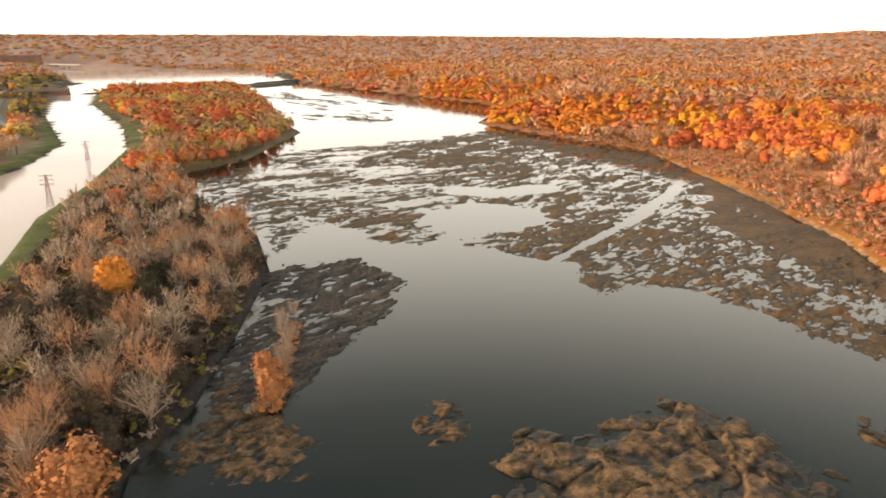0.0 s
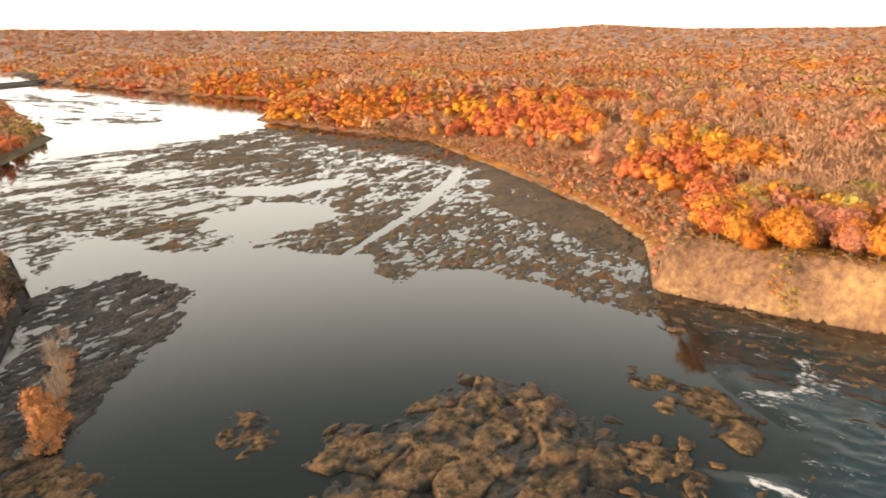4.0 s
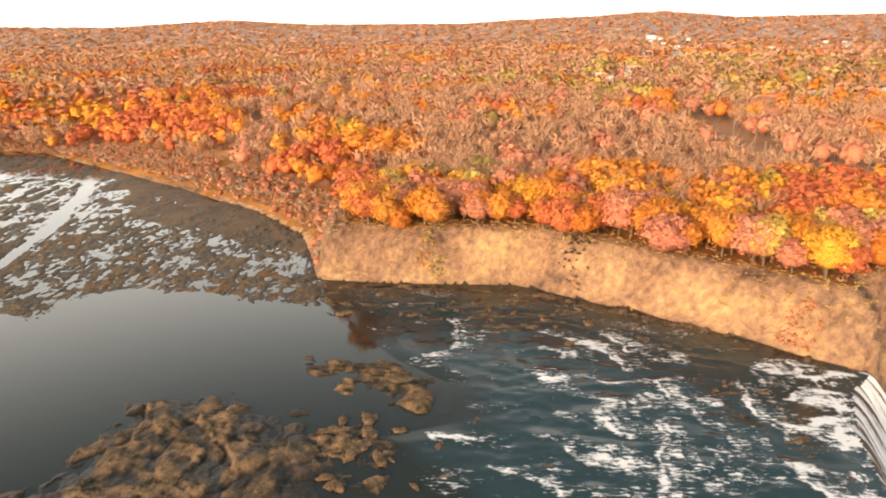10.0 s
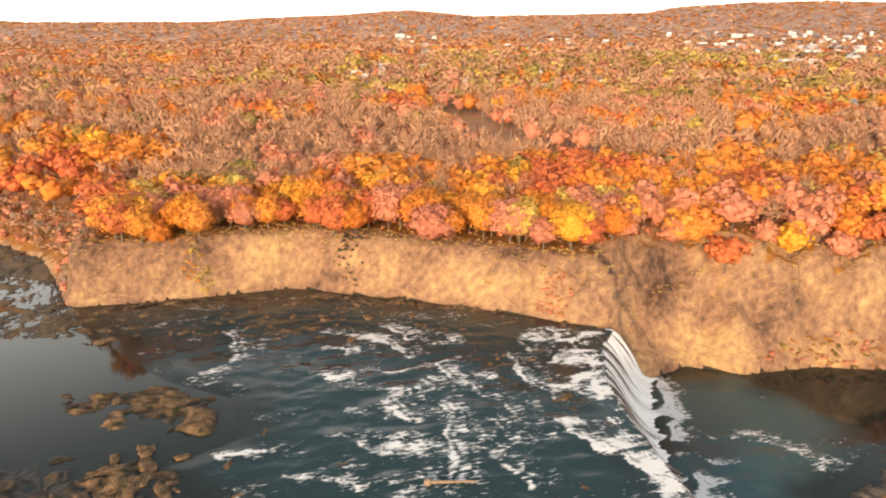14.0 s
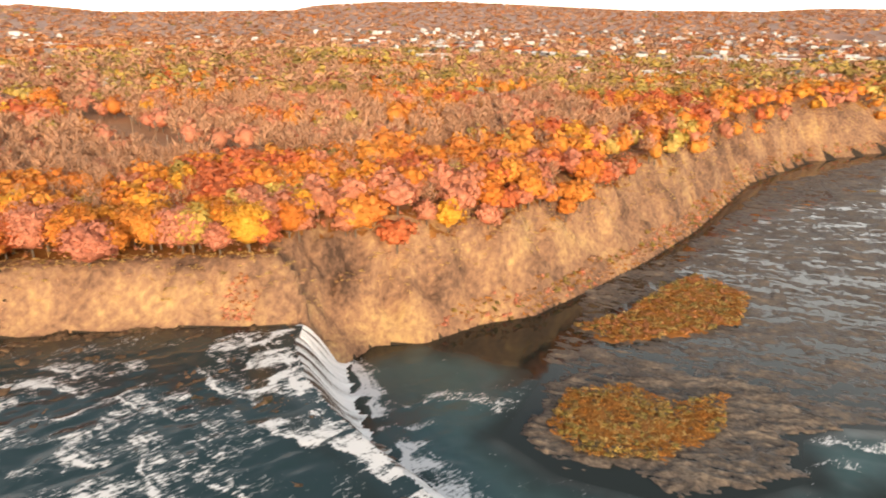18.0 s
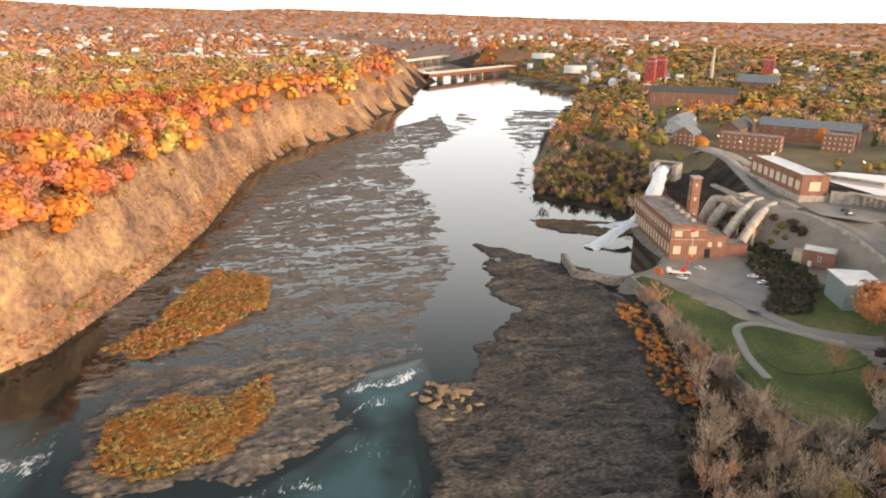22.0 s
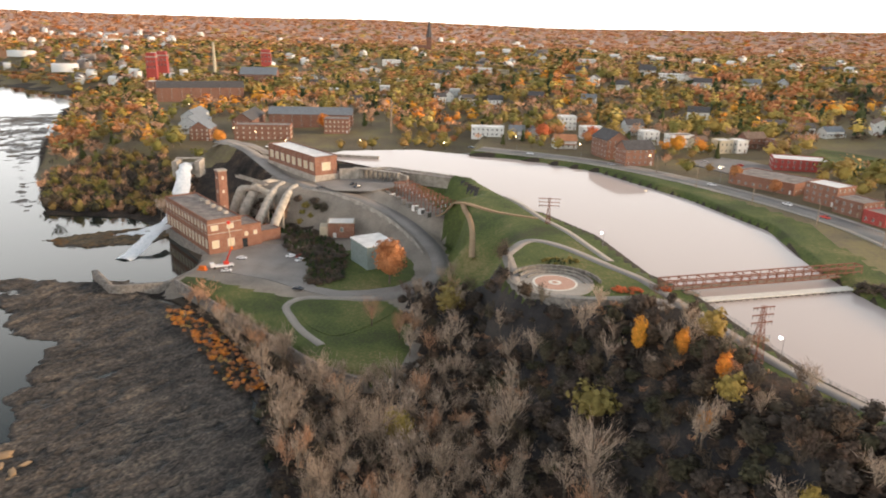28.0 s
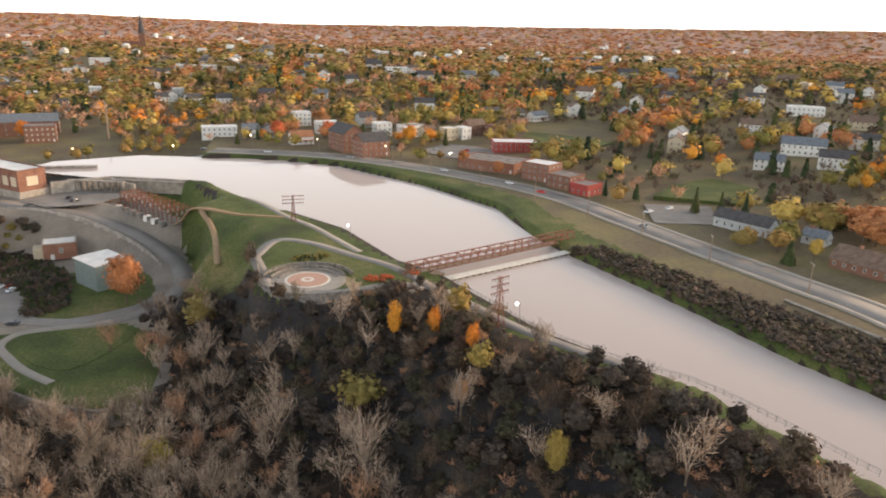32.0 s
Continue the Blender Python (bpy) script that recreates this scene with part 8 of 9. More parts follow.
def species(x, y, rng):
    """A kind of tree for each place, in drifts."""
    n = len(x)
    west, bank = side_of(x, y), bank_side(x, y)
    r = np.hypot(x, y)
    drift = fbm(x / 75, y / 75, 61, 3) + 0.035 * rng.normal(size=n)
    drift2 = fbm(x / 45 + 40, y / 45, 67, 3) + 0.045 * rng.normal(size=n)
    u = rng.uniform(0, 1, n)
    out = np.full(n, "bare", dtype=object)
    du, dl = edge(x, y, UPPER), edge(x, y, LOWER)
    dr = np.minimum(du, dl)
    e = ~west
    glow = 0.668 - 0.11 * smooth(dr, 150, 40) - 0.03 * smooth(y, 250, 600)
    out[e & (u < 0.12)] = "rose"
    out[e & (drift2 < 0.22)] = "yellow"
    out[e & (drift > glow)] = "orange"
    out[e & (drift > glow + 0.05) & (drift2 > 0.52)] = "red"
    out[e & (drift > glow) & (drift2 > 0.72)] = "gold"
    out[e & (u > 0.985)] = "moss"
    rim = e & (dr < 50) & (y < 205) & (y > -700)
    v = rng.uniform(0, 1, n) + 0.9 * (drift2 - 0.5)
    out[rim] = "orange"
    out[rim & (v > 0.78)] = "gold"
    out[rim & (v < 0.40)] = "rose"
    out[rim & (v < 0.12)] = "red"
    out[rim & (v > 1.0)] = "yellow"
    out[rim & (u > 0.88)] = "bare"
    suburb = e & (r > 560) & (r < 1300) & (x > 520) & (y < 480) & (u < 0.6)
    out[suburb & (drift2 > 0.52)] = "moss"
    out[suburb & (drift2 > 0.60)] = "yellow"
    out[suburb & (u > 0.95)] = "green"
    # town side
    w = west & ~bank
    out[w & (drift2 > 0.46)] = "moss"
    out[w & (drift2 > 0.46) & (u < 0.4)] = "olive"
    out[w & (drift2 > 0.70)] = "rust"
    out[w & (out == "bare") & (u > 0.5)] = "dusk"
    # The wooded hillside takes the twigs with shade put into their colour.
    out[w & (x < -190) & (y > -760) & (drift2 < 0.58)] = "dusk"
    out[w & (x < -190) & (y > -760) & (drift2 < 0.58) & (u < 0.25)] = "thicket"
    out[w & (drift > 0.66) & (u < 0.2)] = "gold"
    out[w & (drift > 0.72) & (u > 0.8)] = "orange"
    out[w & (u < 0.06)] = "green"
    out[w & (u > 0.97)] = "yellow"
    up = bank & (y > 20)
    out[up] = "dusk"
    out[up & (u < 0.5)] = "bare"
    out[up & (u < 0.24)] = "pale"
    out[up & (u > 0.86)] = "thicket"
    out[up & (u > 0.975)] = "rust"
    far_up = bank & (y > 440)
    out[far_up] = "bare"
    out[far_up & (u < 0.3)] = "moss"
    out[far_up & (drift > 0.46)] = "rust"
    out[far_up & (drift > 0.52)] = "red"
    out[far_up & (drift > 0.52) & (u > 0.6)] = "orange"
    out[far_up & (u > 0.93)] = "yellow"
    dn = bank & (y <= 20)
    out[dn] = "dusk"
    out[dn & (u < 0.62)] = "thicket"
    out[dn & (u < 0.2)] = "pale"
    out[dn & ((dl < 60) & (u < 0.75))] = "pale"
    out[dn & ((dl < 60) & (u < 0.15))] = "bare"
    out[dn & (u > 0.99)] = "moss"
    hills = (r > 2000) & (u < 0.8)
    out[hills] = "bare"
    out[hills & (u < 0.3)] = "rust"
    return out


LABELS = {"ember": "rusty orange grass", "thicket": "shade-coloured tangled thicket trees", "rose": "rose-brown autumn maples", "moss": "golden-olive broadleaf trees", "orange": "orange autumn maples", "gold": "golden autumn oaks", "red": "red autumn maples", "rust": "rust-brown autumn oaks", "yellow": "pale yellow autumn birches",
          "olive": "olive green broadleaf trees", "green": "dark green conifers", "bare": "bare brown deciduous trees", "pale": "pale bare poplars", "dusk": "shade-coloured leafless thicket trees", "dry": "dry golden grass"}
SOLO = {"ember": "rusty orange shrub", "thicket": "shade-coloured tangled tree", "rose": "rose-brown autumn maple tree", "moss": "golden-olive broadleaf tree", "orange": "orange autumn maple tree", "gold": "golden autumn oak tree", "red": "red autumn maple tree", "rust": "rust-brown autumn oak tree", "yellow": "pale yellow autumn birch tree",
        "olive": "olive green broadleaf tree", "green": "dark green conifer", "bare": "bare brown deciduous tree", "pale": "tall pale bare poplar tree", "dusk": "shade-coloured leafless tree", "dry": "dry golden grass"}
TREES = {}


def tree(x, y, h, wide, cls, k, where, turn, z=None):
    """One tree with a trunk and a crown."""
    key = (cls, k)
    if key not in TREES:
        (cv, cf, cn), (tv, tf, tn) = template(cls, 4, k)
        TREES[key] = (mesh_of("crown", cv, cf, [LEAF[cls]], flat=False, normals=cn), mesh_of("trunk", tv, tf, [M_BARK], flat=False, normals=tn))
    cz = float(land(x, y)) if z is None else z
    t = thing("tree", x, y, cz, turn, SOLO[cls] + " " + where, "tree", "trees " + where)
    t.scale = (h * wide, h * wide, h)
    for name, me in zip(("crown", "trunk"), TREES[key]):
        ob = new(name, me)
        ob.parent = t


def wood(spacing, rmin, rmax, detail, seed, hmin, hmax, wide, trunks, where, sink=0.0, only=None, solo=None, soft_town=0.76):
    rng = np.random.default_rng(seed)
    x, y = scattered(spacing, (-rmax, -rmax, rmax, rmax), seed, rmin, rmax)
    az = np.degrees(np.arctan2(x, y))
    keep = rng.uniform(0, 1, len(x)) < np.where((az > -36) | (az < -133), 1.0, 0.06)
    du, dl, dc = edge(x, y, UPPER), edge(x, y, LOWER), edge(x, y, CANAL)
    west, bank = side_of(x, y), bank_side(x, y)
    r = np.hypot(x, y)
    ragged = 10 * (fbm(x / 16, y / 16, 88, 2) - 0.5)
    keep &= ~((~west) & (du < np.where(y < 215, 12 + 0.5 * ragged, np.where(y > 540, 7, 30))) & (r < 1300))
    keep &= ~((~west) & (dl < 19 + ragged) & (r < 1300))
    town = west & ~bank
    keep &= ~(town & (rng.uniform(0, 1, len(x)) > np.where(r > 900, 0.9, soft_town)))
    keep &= ~(town & (dc < 34) & (y < -90))
    keep &= ~(bank & (dc < np.where(y > 20, 19, 9))) & ~(bank & (y < 0) & (y > -400) & (x < 140) & (r > 330))
    if only is not None:
        keep &= only(x, y)
    x, y = x[keep], y[keep]
    if not len(x):
        return
    z = land(x, y)
    sp = species(x, y, rng)
    h = rng.uniform(hmin, hmax, len(x))
    town = side_of(x, y) & ~bank_side(x, y)
    h *= np.where(town, np.where(edge(x, y, CANAL) < 90, 0.65, 0.9), 1.0) * np.where(sp == "thicket", 0.6, 1.0) * np.where(sp == "dusk", 0.72, 1.0)
    P = np.stack([x, y, z - sink * h, h, h * rng.uniform(0.85, 1.2, len(x)) * wide * np.where(town, 1.2, 1.0)], 1)
    if solo is not None:
        one = solo(x, y)
        for (px, py, pz, ph, pw), c in zip(P[one], sp[one]):
            tree(px, py, ph, pw / ph, c, int(rng.integers(3)), where, float(rng.uniform(0, 360)), pz)
        P, sp = P[~one], sp[~one]
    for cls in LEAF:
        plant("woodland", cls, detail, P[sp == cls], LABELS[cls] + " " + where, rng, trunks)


CLEAR += [(o, 1.0) for o, _, _ in PADS]
CLEAR += [([(60, -375), (24, -302), (16, -262), (20, -245), (34, -243), (46, -262), (46, -300), (56, -340), (84, -392)], 1.0),
          ([(-160, -300), (-149, -268), (-176, -262), (-190, -292)], 4.0), ([(-75, -452), (-100, -418), (-122, -425), (-128, -462), (-100, -480)], 4.0),
          ([(-175, -520), (-150, -470), (-185, -440), (-225, -465), (-230, -520), (-200, -545)], 2.0), ([(-190, -330), (-170, -310), (-205, -290), (-235, -320), (-225, -350)], 2.0)]
CLEAR += [([(206, -345), (235, -345), (285, -340), (350, -420), (330, -470), (270, -440), (225, -400)], 0.0), ([(262, -430), (110, -500), (140, -580), (300, -560)], 0.0),
          ([(60, -332), (130, -336), (200, -332), (216, -345), (226, -402), (232, -450), (180, -446), (120, -400), (60, -385), (40, -350)], 0.0)]
CLEAR_LINES += [(STREET, 15.0), ([(58, -316), (84, -345), (120, -350), (160, -378), (205, -430), (232, -452)], 14.0), ([(334, 72), (352, 121), (399, 148), (473, 216), (560, 322)], 13.0),
                ([(-420, 430), (-365, 575), (-470, 760), (-640, 1050)], 12.0), ([(230, -455), (250, -490), (330, -600), (420, -690)], 12.0)]
for row in (ROW_A, ROW_B, ROW_C, ROW_D, ROW_E, ROW_F, WORKS, MILLS, EAST_ROW, EAST_ROW2):
    for hx, hy, hl, hw, *_ in row:
        q = math.hypot(hl, hw) / 2 * (0.9 if row is ROW_F else 1.0)
        CLEAR.append(([(hx - q, hy - q), (hx + q, hy - q), (hx + q, hy + q), (hx - q, hy + q)], 2.0 if row is ROW_F else 6.0))


SHORE_BELT = [(-46, 203), (-44, 183), (-43, 167), (-42, 153), (-43, 148)]


def rim_front(x, y):
    return (~side_of(x, y)) & (edge(x, y, UPPER) < 36) & (y < 225) & (y > 40) & (np.hypot(x, y) < 300)


def low_bank(x, y):
    return bank_side(x, y) & (y < 20)


def solo_near(x, y):
    return rim_front(x, y) | (bank_side(x, y) & (y > 20) & (np.hypot(x, y) < 178))


wood(7.6, 100, 330, 3, 101, 12, 19, 1.2, True, "near the river", 0.06, solo=solo_near, only=lambda x, y: ~low_bank(x, y))
wood(5.8, 95, 270, 3, 109, 8, 15, 1.05, True, "on the gorge slope", only=low_bank)
wood(9.8, 330, 620, 2, 102, 12, 19, 1.12, True, "on the plateau", only=lambda x, y: ~side_of(x, y) | bank_side(x, y))
wood(10.2, 330, 580, 2, 111, 10, 17, 1.05, True, "among the houses", only=lambda x, y: side_of(x, y) & ~bank_side(x, y))
wood(10.8, 580, 760, 1, 113, 10, 17, 1.1, True, "among the houses", only=lambda x, y: side_of(x, y) & ~bank_side(x, y))
wood(12.5, 620, 1100, 1, 105, 12, 19, 1.35, False, "on the plateau", 0.1, only=lambda x, y: ~(side_of(x, y) & (np.hypot(x, y) < 760)))
wood(14.5, 620, 1500, 1, 112, 12, 18, 1.5, False, "above the upper river", 0.1, only=lambda x, y: (y > 600) & (np.abs(x + 60) < 620))
wood(22, 1100, 2400, 0, 103, 12, 17, 2.0, False, "in the middle distance", 0.25)
wood(54, 2400, 4930, 0, 104, 12, 18, 4.0, False, "on the far hills", 0.35)


# ---- scrub ----
def scrub(name, region, spacing, seed, classes, hmin, hmax, label, wide=1.9, detail=2, keep=None, zfix=None, trunks=False):
    rng = np.random.default_rng(seed)
    xs, ys = zip(*region)
    gx, gy = np.meshgrid(np.arange(min(xs), max(xs), spacing), np.arange(min(ys), max(ys), spacing))
    x, y = gx.ravel() + rng.uniform(-0.5, 0.5, gx.size) * spacing, gy.ravel() + rng.uniform(-0.5, 0.5, gx.size) * spacing
    ok = edge(x, y, region) + 4 * (fbm(x / 9, y / 9, seed) - 0.5) < 0
    if keep is not None:
        ok &= keep(x, y)
    x, y = x[ok], y[ok]
    z = land(x, y) if zfix is None else np.full(len(x), zfix)
    h = rng.uniform(hmin, hmax, len(x))
    pick = ((2.4 * fbm(x / 7, y / 7, seed + 3, 3) + 0.45 * rng.uniform(0, 1, len(x))) * len(classes)).astype(int) % len(classes)
    P = np.stack([x, y, z - 0.3 * h, h, h * wide], 1)
    for k, c in enumerate(classes):
        if (pick == k).any():
            ob = plant(name, c, detail, P[pick == k], label, rng, trunks)
            tagged(ob, category="shrubs")


def dry(x, y):
    return np.minimum.reduce([edge(x, y, w) for w, _ in WATERS]) > 1.0


ISLE_A = [(231, -56), (240, -78), (270, -107), (281, -122), (268, -129), (254, -134), (230, -118), (221, -96), (217, -70)]
ISLE_B = [(166, -36), (184, -46), (188, -64), (180, -70), (176, -76), (180, -92), (162, -84), (147, -62), (154, -40)]
shelf("islet", ISLE_A, -22.0, "low islet of dry orange grass on the shale", M_SCRUB, cover=0.99, amp=0.8, long=8, across=4, seed=61, step=1.0, ragged=9, dome=1.2, fringe=2.0)
shelf("islet", ISLE_B, -22.0, "low islet of dry orange grass on the shale", M_SCRUB, cover=0.99, amp=0.8, long=8, across=4, seed=62, step=1.0, ragged=7, dome=1.4, fringe=2.0)
scrub("islet_scrub", ISLE_A, 1.5, 201, ("ember", "ember", "moss", "dry", "ember", "rust"), 0.9, 1.9, "orange autumn shrubs on a river islet", wide=2.6, detail=1, zfix=-20.9)
scrub("islet_scrub", ISLE_B, 1.35, 202, ("ember", "moss", "dry", "ember", "ember"), 0.8, 1.7, "rusty orange shrubs on a river islet", wide=2.6, detail=1, zfix=-20.8)
SHORE_LOW = [(219, 0), (234, -24), (241, -45), (266, -72), (297, -104), (348, -149), (460, -231), (528, -307), (582, -426), (663, -489), (700, -480), (600, -415), (545, -300), (470, -222), (356, -140), (304, -96), (274, -64), (250, -38), (240, -18)]
scrub("shore_scrub", SHORE_LOW, 2.1, 203, ("ember", "bare", "rose", "moss", "ember", "bare"), 1.2, 3.0, "orange and rusty shrubs along the cliff foot", wide=1.9, detail=1, keep=lambda x, y: dry(x, y) & (edge(x, y, LOWER) < 8))
SHORE_UP = [(137, 200), (150, 208), (170, 244), (178, 290), (177, 365), (174, 440), (168, 547), (116, 633), (60, 735), (95, 941), (170, 930), (130, 740), (190, 560), (205, 440), (204, 300), (196, 240), (172, 205), (150, 196)]
scrub("shore_scrub", SHORE_UP, 3.2, 204, ("rust", "bare", "bare", "bare", "rose", "pale", "bare"), 2.5, 6.5, "dull brown and orange scrub along the upper shore", wide=1.4, detail=1, keep=dry)
scrub("bank_scrub", [(-30, -10), (-60, 120), (-64, 200), (-80, 310), (-170, 460), (-210, 400), (-190, 320), (-165, 250), (-140, 110), (-115, 0)], 4.4, 205, ("bare", "thicket", "pale", "olive", "thicket"), 2.0, 4.5, "tangled brown undergrowth on the bank", detail=1, keep=lambda x, y: dry(x, y) & (edge(x, y, CANAL) > 12) & (np.hypot(x, y) > 95))
scrub("bank_scrub", [(10, -60), (60, -130), (100, -190), (50, -182), (40, -200), (44, -240), (20, -236), (12, -208), (-28, -200), (-52, -178), (-80, -138), (-104, -100), (-60, -40)], 3.7, 206, ("thicket", "thicket", "bare", "dusk", "thicket", "thicket"), 1.6, 4.5, "tangled undergrowth on the gorge slope with shade in its colour", detail=2, keep=lambda x, y: dry(x, y) & (edge(x, y, CANAL) > 9) & (np.hypot(x, y) > 95) & (edge(x, y, PLAZA_PAD) > 2))
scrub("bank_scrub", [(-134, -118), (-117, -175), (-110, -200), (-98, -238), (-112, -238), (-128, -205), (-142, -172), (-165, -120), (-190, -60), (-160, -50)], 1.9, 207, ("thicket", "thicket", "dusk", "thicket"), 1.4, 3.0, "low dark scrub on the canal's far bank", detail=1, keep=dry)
scrub("yard_scrub", [(133, -320), (121, -328), (99, -305), (91, -284), (87, -267), (93, -255), (99, -259), (109, -282), (123, -296)], 2.0, 208, ("thicket", "thicket", "green", "dusk"), 2.0, 4.4, "dark shrubs on the mound in the yard", detail=2, zfix=-18.0, keep=lambda x, y: edge(x, y, [(78, -279), (92, -290), (80, -304), (66, -292)]) > 2)
scrub("bank_tree", [(141, -345), (132, -345), (120, -342), (118, -338), (130, -337), (139, -338)], 3.2, 219, ("thicket", "thicket", "olive", "green"), 4.0, 7.5, "dark bushy trees on the bank beside the penstocks", wide=1.3, detail=3)
scrub("yard_scrub", [(128, -330), (150, -345), (176, -352), (168, -335), (140, -322)], 2.2, 209, ("thicket", "green", "thicket", "thicket"), 2.5, 5.5, "dark shrubs between the pipes", detail=2)
scrub("shelf_scrub", [(146, -226), (116, -198), (92, -172), (80, -176), (84, -182), (106, -203), (136, -228)], 2.0, 218, ("rust", "orange", "thicket", "rust", "dry"), 1.0, 2.4, "rusty orange scrub between the shelf and the wall", detail=2, zfix=-20.6)
scrub("gorge_scrub", [(206, -345), (235, -345), (285, -340), (350, -420), (330, -470), (270, -440), (225, -400)], 6.0, 210, ("olive", "thicket", "bare", "dusk", "thicket", "bare", "moss"), 7, 12, "dull autumn trees on the bank by the cascade", wide=1.1, detail=2, keep=dry, trunks=True)
RIM_STRIP = [(150, 206), (170, 182), (196, 150), (202, 112), (204, 80), (206, 44), (228, 24), (246, 0), (262, -25), (290, -50), (318, -84), (370, -130), (386, -118), (334, -68), (304, -36), (278, -8), (262, 16), (240, 44), (222, 60), (220, 82), (218, 116), (212, 156), (184, 194), (162, 214)]
scrub("rim_scrub", RIM_STRIP, 4.6, 217, ("bare", "rose", "bare", "rust", "dry"), 1.0, 3.2, "orange and rose-brown shrubs along the cliff top", wide=1.5, detail=1, keep=lambda x, y: dry(x, y) & (land(x, y) > np.where(y > 0, 14.5, 11)))
scrub("plaza_hedge", [(4, -240), (-6, -246), (-10, -240), (2, -234)], 1.6, 211, ("green", "olive"), 1.0, 1.8, "clipped dark green hedge beside the plaza", detail=3, zfix=5.9)
scrub("plaza_shrub", [(-20, -212), (-28, -214), (-27, -218), (-19, -216)], 1.6, 212, ("red",), 1.2, 1.8, "dark red shrubs beside the plaza", detail=3, zfix=5.9)
scrub("plaza_shrub", [(-34, -216), (-38, -218), (-37, -222), (-33, -220)], 1.4, 213, ("red",), 1.0, 1.6, "dark red shrubs by the footbridge", detail=3, zfix=5.9)

CLIFF_STRIP = [(136, 197), (152, 171), (179, 139), (184, 105), (187, 70), (188, 40), (206, 22), (219, 2), (234, -24), (242, -45), (267, -72), (298, -104), (350, -149), (462, -231), (530, -307), (584, -426), (612, -420), (556, -296),
               (480, -212), (370, -130), (318, -84), (290, -50), (262, -25), (246, 0), (228, 24), (206, 44), (204, 80), (202, 112), (196, 150), (170, 182), (150, 206)]
scrub("cliff_grass", CLIFF_STRIP, 2.3, 214, ("dry", "dry", "bare", "dry"), 0.7, 1.7, "tufts of dry golden grass on the cliff", wide=2.6, detail=1, keep=lambda x, y: dry(x, y) & (land(x, y) + 14 * (fbm(x / 12, y / 12, 31) - 0.5) > np.where(edge(x, y, LOWER) < edge(x, y, UPPER), -3, 8)))

for cx, cy, cls, lb in ((188.5, 121, ("thicket", "bare"), "dark shrubs in a gully of the cliff"), (164, 164, ("yellow", "moss", "orange"), "yellow and orange shrubs on the cliff"), (192.5, 52, ("rust", "rose"), "patch of rusty red shrubs on the cliff")):
    scrub("cliff_shrub", [(cx - 2.5, cy - 4), (cx + 3, cy - 5), (cx + 4, cy + 4), (cx - 2, cy + 5)], 1.0, int(cx), cls, 0.8, 1.7, lb, detail=1, keep=dry)

# a narrow belt of pale trees on the rocky shore
for k in range(11):
    f = k / 10
    bx, by = np.interp(f, np.linspace(0, 1, 5), [p[0] for p in SHORE_BELT]), np.interp(f, np.linspace(0, 1, 5), [p[1] for p in SHORE_BELT])
    tree(float(bx) + 2.2 * math.sin(k * 5.1), float(by) + 2 * math.cos(k * 3.7), 9 + 4 * math.sin(k * 2.3) ** 2, 0.75, "rust" if k in (6, 9) else "pale", k % 3, "on the rocky shore", k * 47 % 360, z=0.4)
scrub("shore_scrub", [(p[0] - 3, p[1]) for p in SHORE_BELT] + [(p[0] + 3, p[1]) for p in SHORE_BELT[::-1]], 1.6, 220, ("rust", "bare", "pale", "bare"), 1.2, 3.0, "rusty scrub on the rocky shore", detail=2, zfix=0.5)

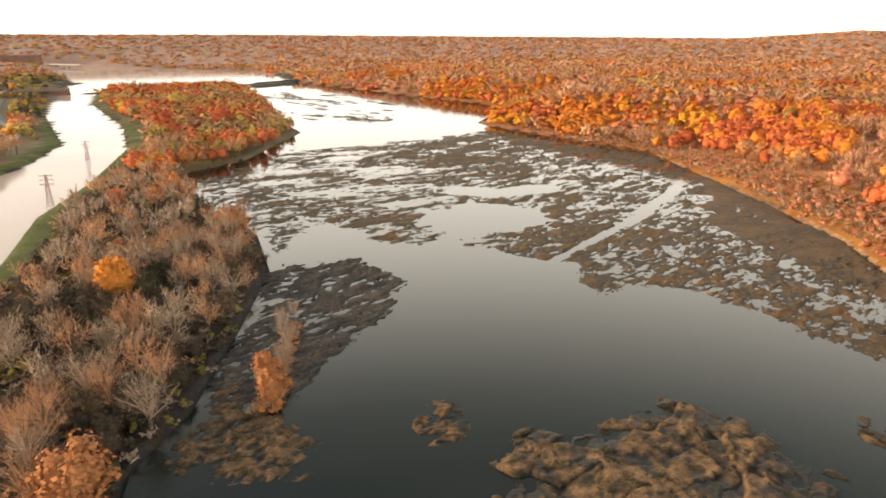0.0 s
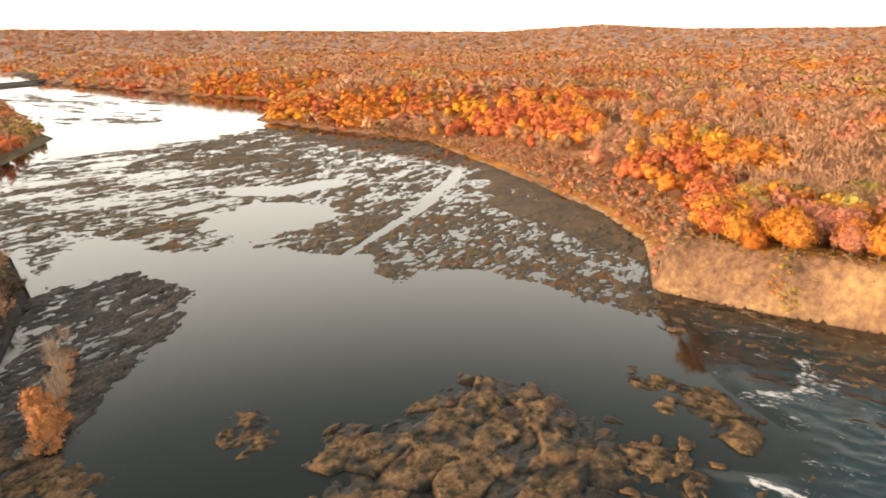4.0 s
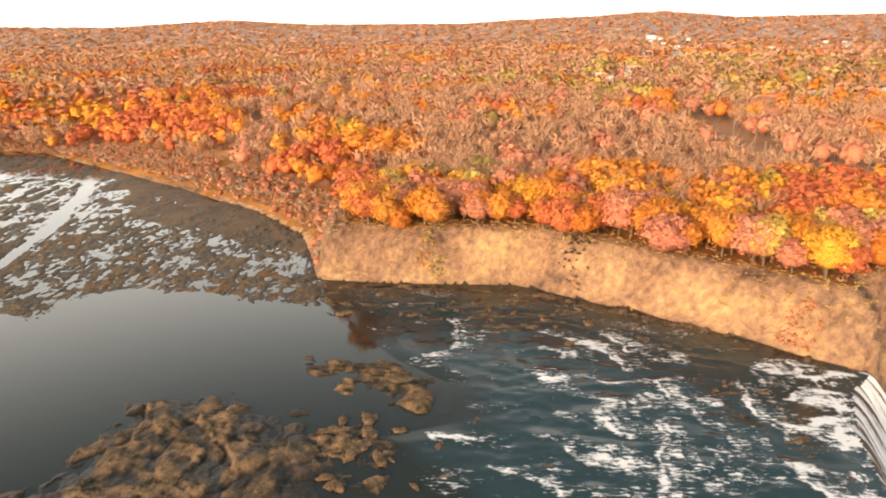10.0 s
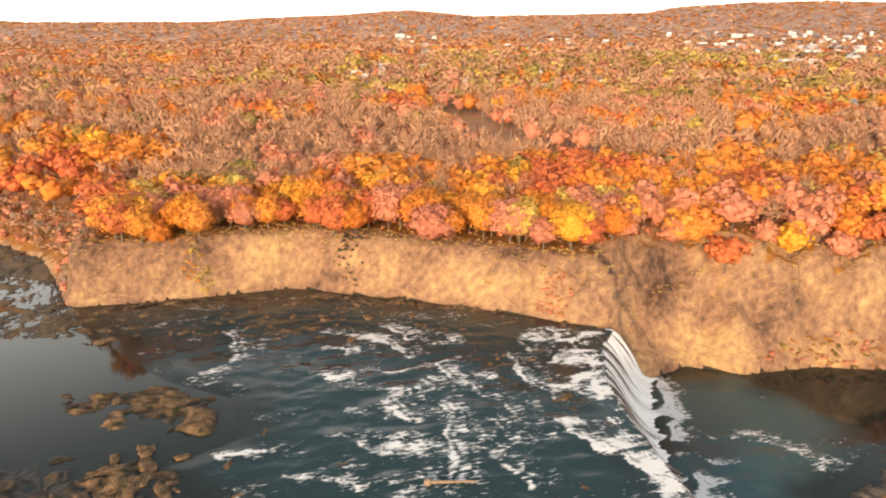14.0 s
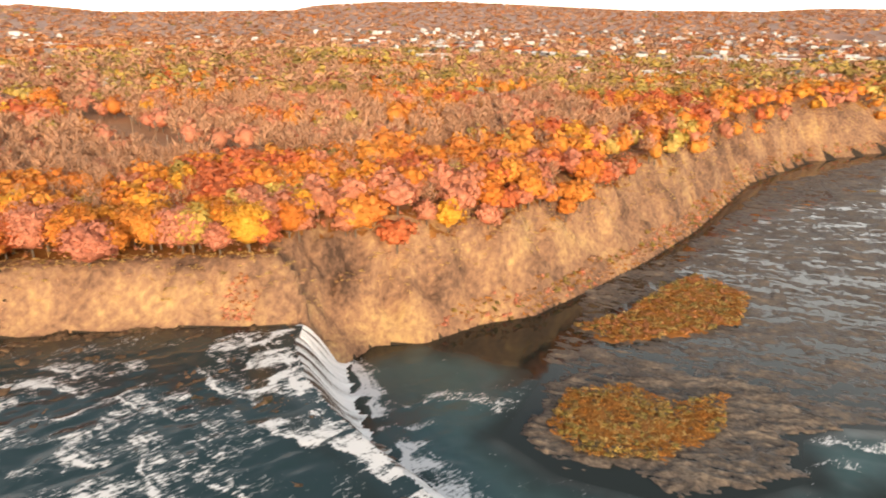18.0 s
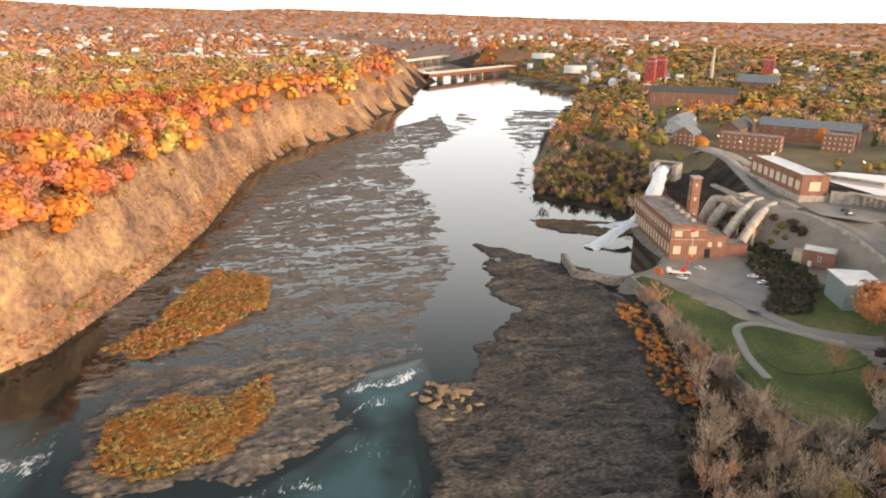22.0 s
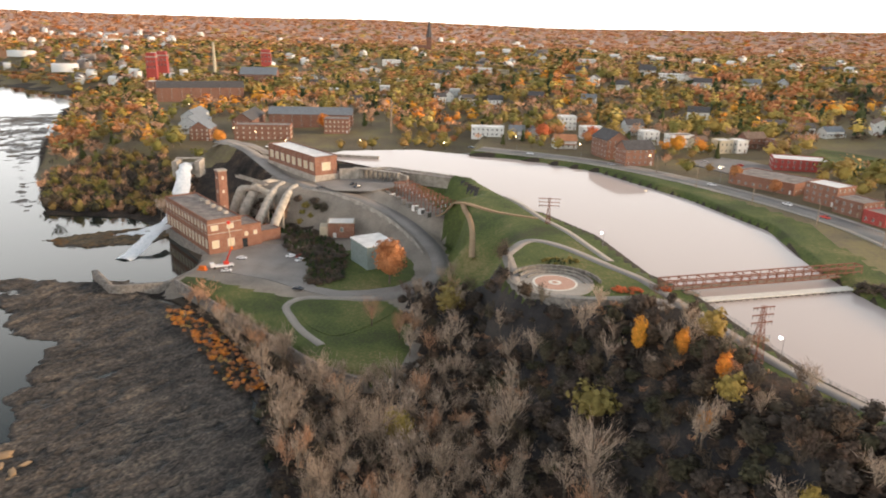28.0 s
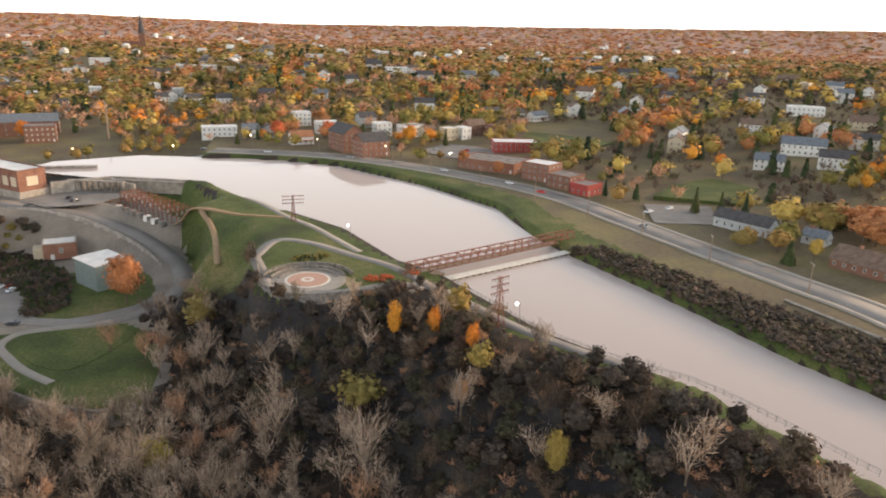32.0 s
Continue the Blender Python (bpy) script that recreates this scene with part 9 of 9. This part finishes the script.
# trees that stand out
for x, y, h, w, c, wh in ((-108, 219, 19, 1.0, "orange", "on the wooded bank"), (-162, 345, 15, 0.9, "red", "on the wooded bank"), (-150, 330, 10, 1.0, "red", "on the wooded bank"), 
                            (-82, 122, 15, 1.1, "pale", "on the wooded bank"), (-186, 478, 19, 1.1, "pale", "on the peninsula"),
                          (-215, 700, 26, 1.3, "red", "on the peninsula"), (-250, 640, 24, 1.3, "red", "on the peninsula"), (-222, 585, 20, 1.4, "red", "on the peninsula"), (-330, 900, 26, 1.3, "yellow", "on the peninsula"), (-200, 560, 13, 1.2, "yellow", "on the peninsula"),
                          (-34, -172, 11, 0.5, "gold", "on the gorge slope"), (-24, -178, 13, 0.5, "gold", "on the gorge slope"), (-42, -160, 10, 0.6, "gold", "on the gorge slope"), (-50, -118, 14, 0.5, "moss", "on the gorge slope"),
                          (-36, -146, 8, 0.6, "gold", "on the gorge slope"), (8, -160, 20, 1.0, "pale", "on the gorge slope"), (-12, -140, 21, 1.1, "pale", "on the gorge slope"), (22, -140, 19, 1.0, "pale", "on the gorge slope"), (40, -150, 20, 1.0, "pale", "on the gorge slope"),
                          (52, -160, 19, 1.0, "pale", "on the gorge slope"), (66, -178, 19, 0.9, "pale", "on the gorge slope"), (30, -125, 18, 1.0, "pale", "on the gorge slope"), (84, -196, 16, 0.9, "pale", "on the gorge slope"), (48, -128, 17, 1.0, "pale", "on the gorge slope"), (62, -222, 14, 1.0, "bare", "in the station yard"), (50, -214, 12, 1.0, "bare", "in the station yard"), (96, -204, 12, 0.8, "pale", "by the river wall"), (106, -213, 11, 0.8, "pale", "by the river wall"),
                          (66, -264, 22, 0.95, "rust", "beside the metal shed"), (36, -238, 12, 1.1, "bare", "on the grass slope"), (15, -510, 14, 1.2, "red", "on the canal street"), (-20, -512, 13, 1.2, "red", "on the canal street"),
                          (-74, -478, 15, 1.0, "gold", "on the canal street"), (-94, -398, 11, 1.0, "rust", "on the canal street"), (-108, -372, 9, 1.0, "rust", "on the canal street"), (28, -500, 11, 0.8, "green", "on the canal street"), (-98, -470, 12, 0.8, "green", "on the canal street"),
                          (-148, -318, 9, 0.8, "green", "beside the main road"), (-176, -282, 12, 0.9, "green", "beside the main road"), (-185, -276, 11, 0.9, "green", "beside the main road"), (-192, -268, 12, 0.9, "green", "beside the main road"),
                          (196, -560, 15, 1.2, "orange", "in the old mill quarter"), (250, -482, 12, 1.3, "orange", "in the old mill quarter"), (-282, -250, 16, 1.2, "olive", "beside the main road"), (-300, -300, 18, 1.2, "olive", "on the wooded rise"), (-185, -214, 9, 0.8, "yellow", "beside the main road")):
    tree(x, y, h, w, c, (int(x) + int(y)) % 3, wh, (x * 7) % 360, z=6.5 if wh == "on the canal street" else None)
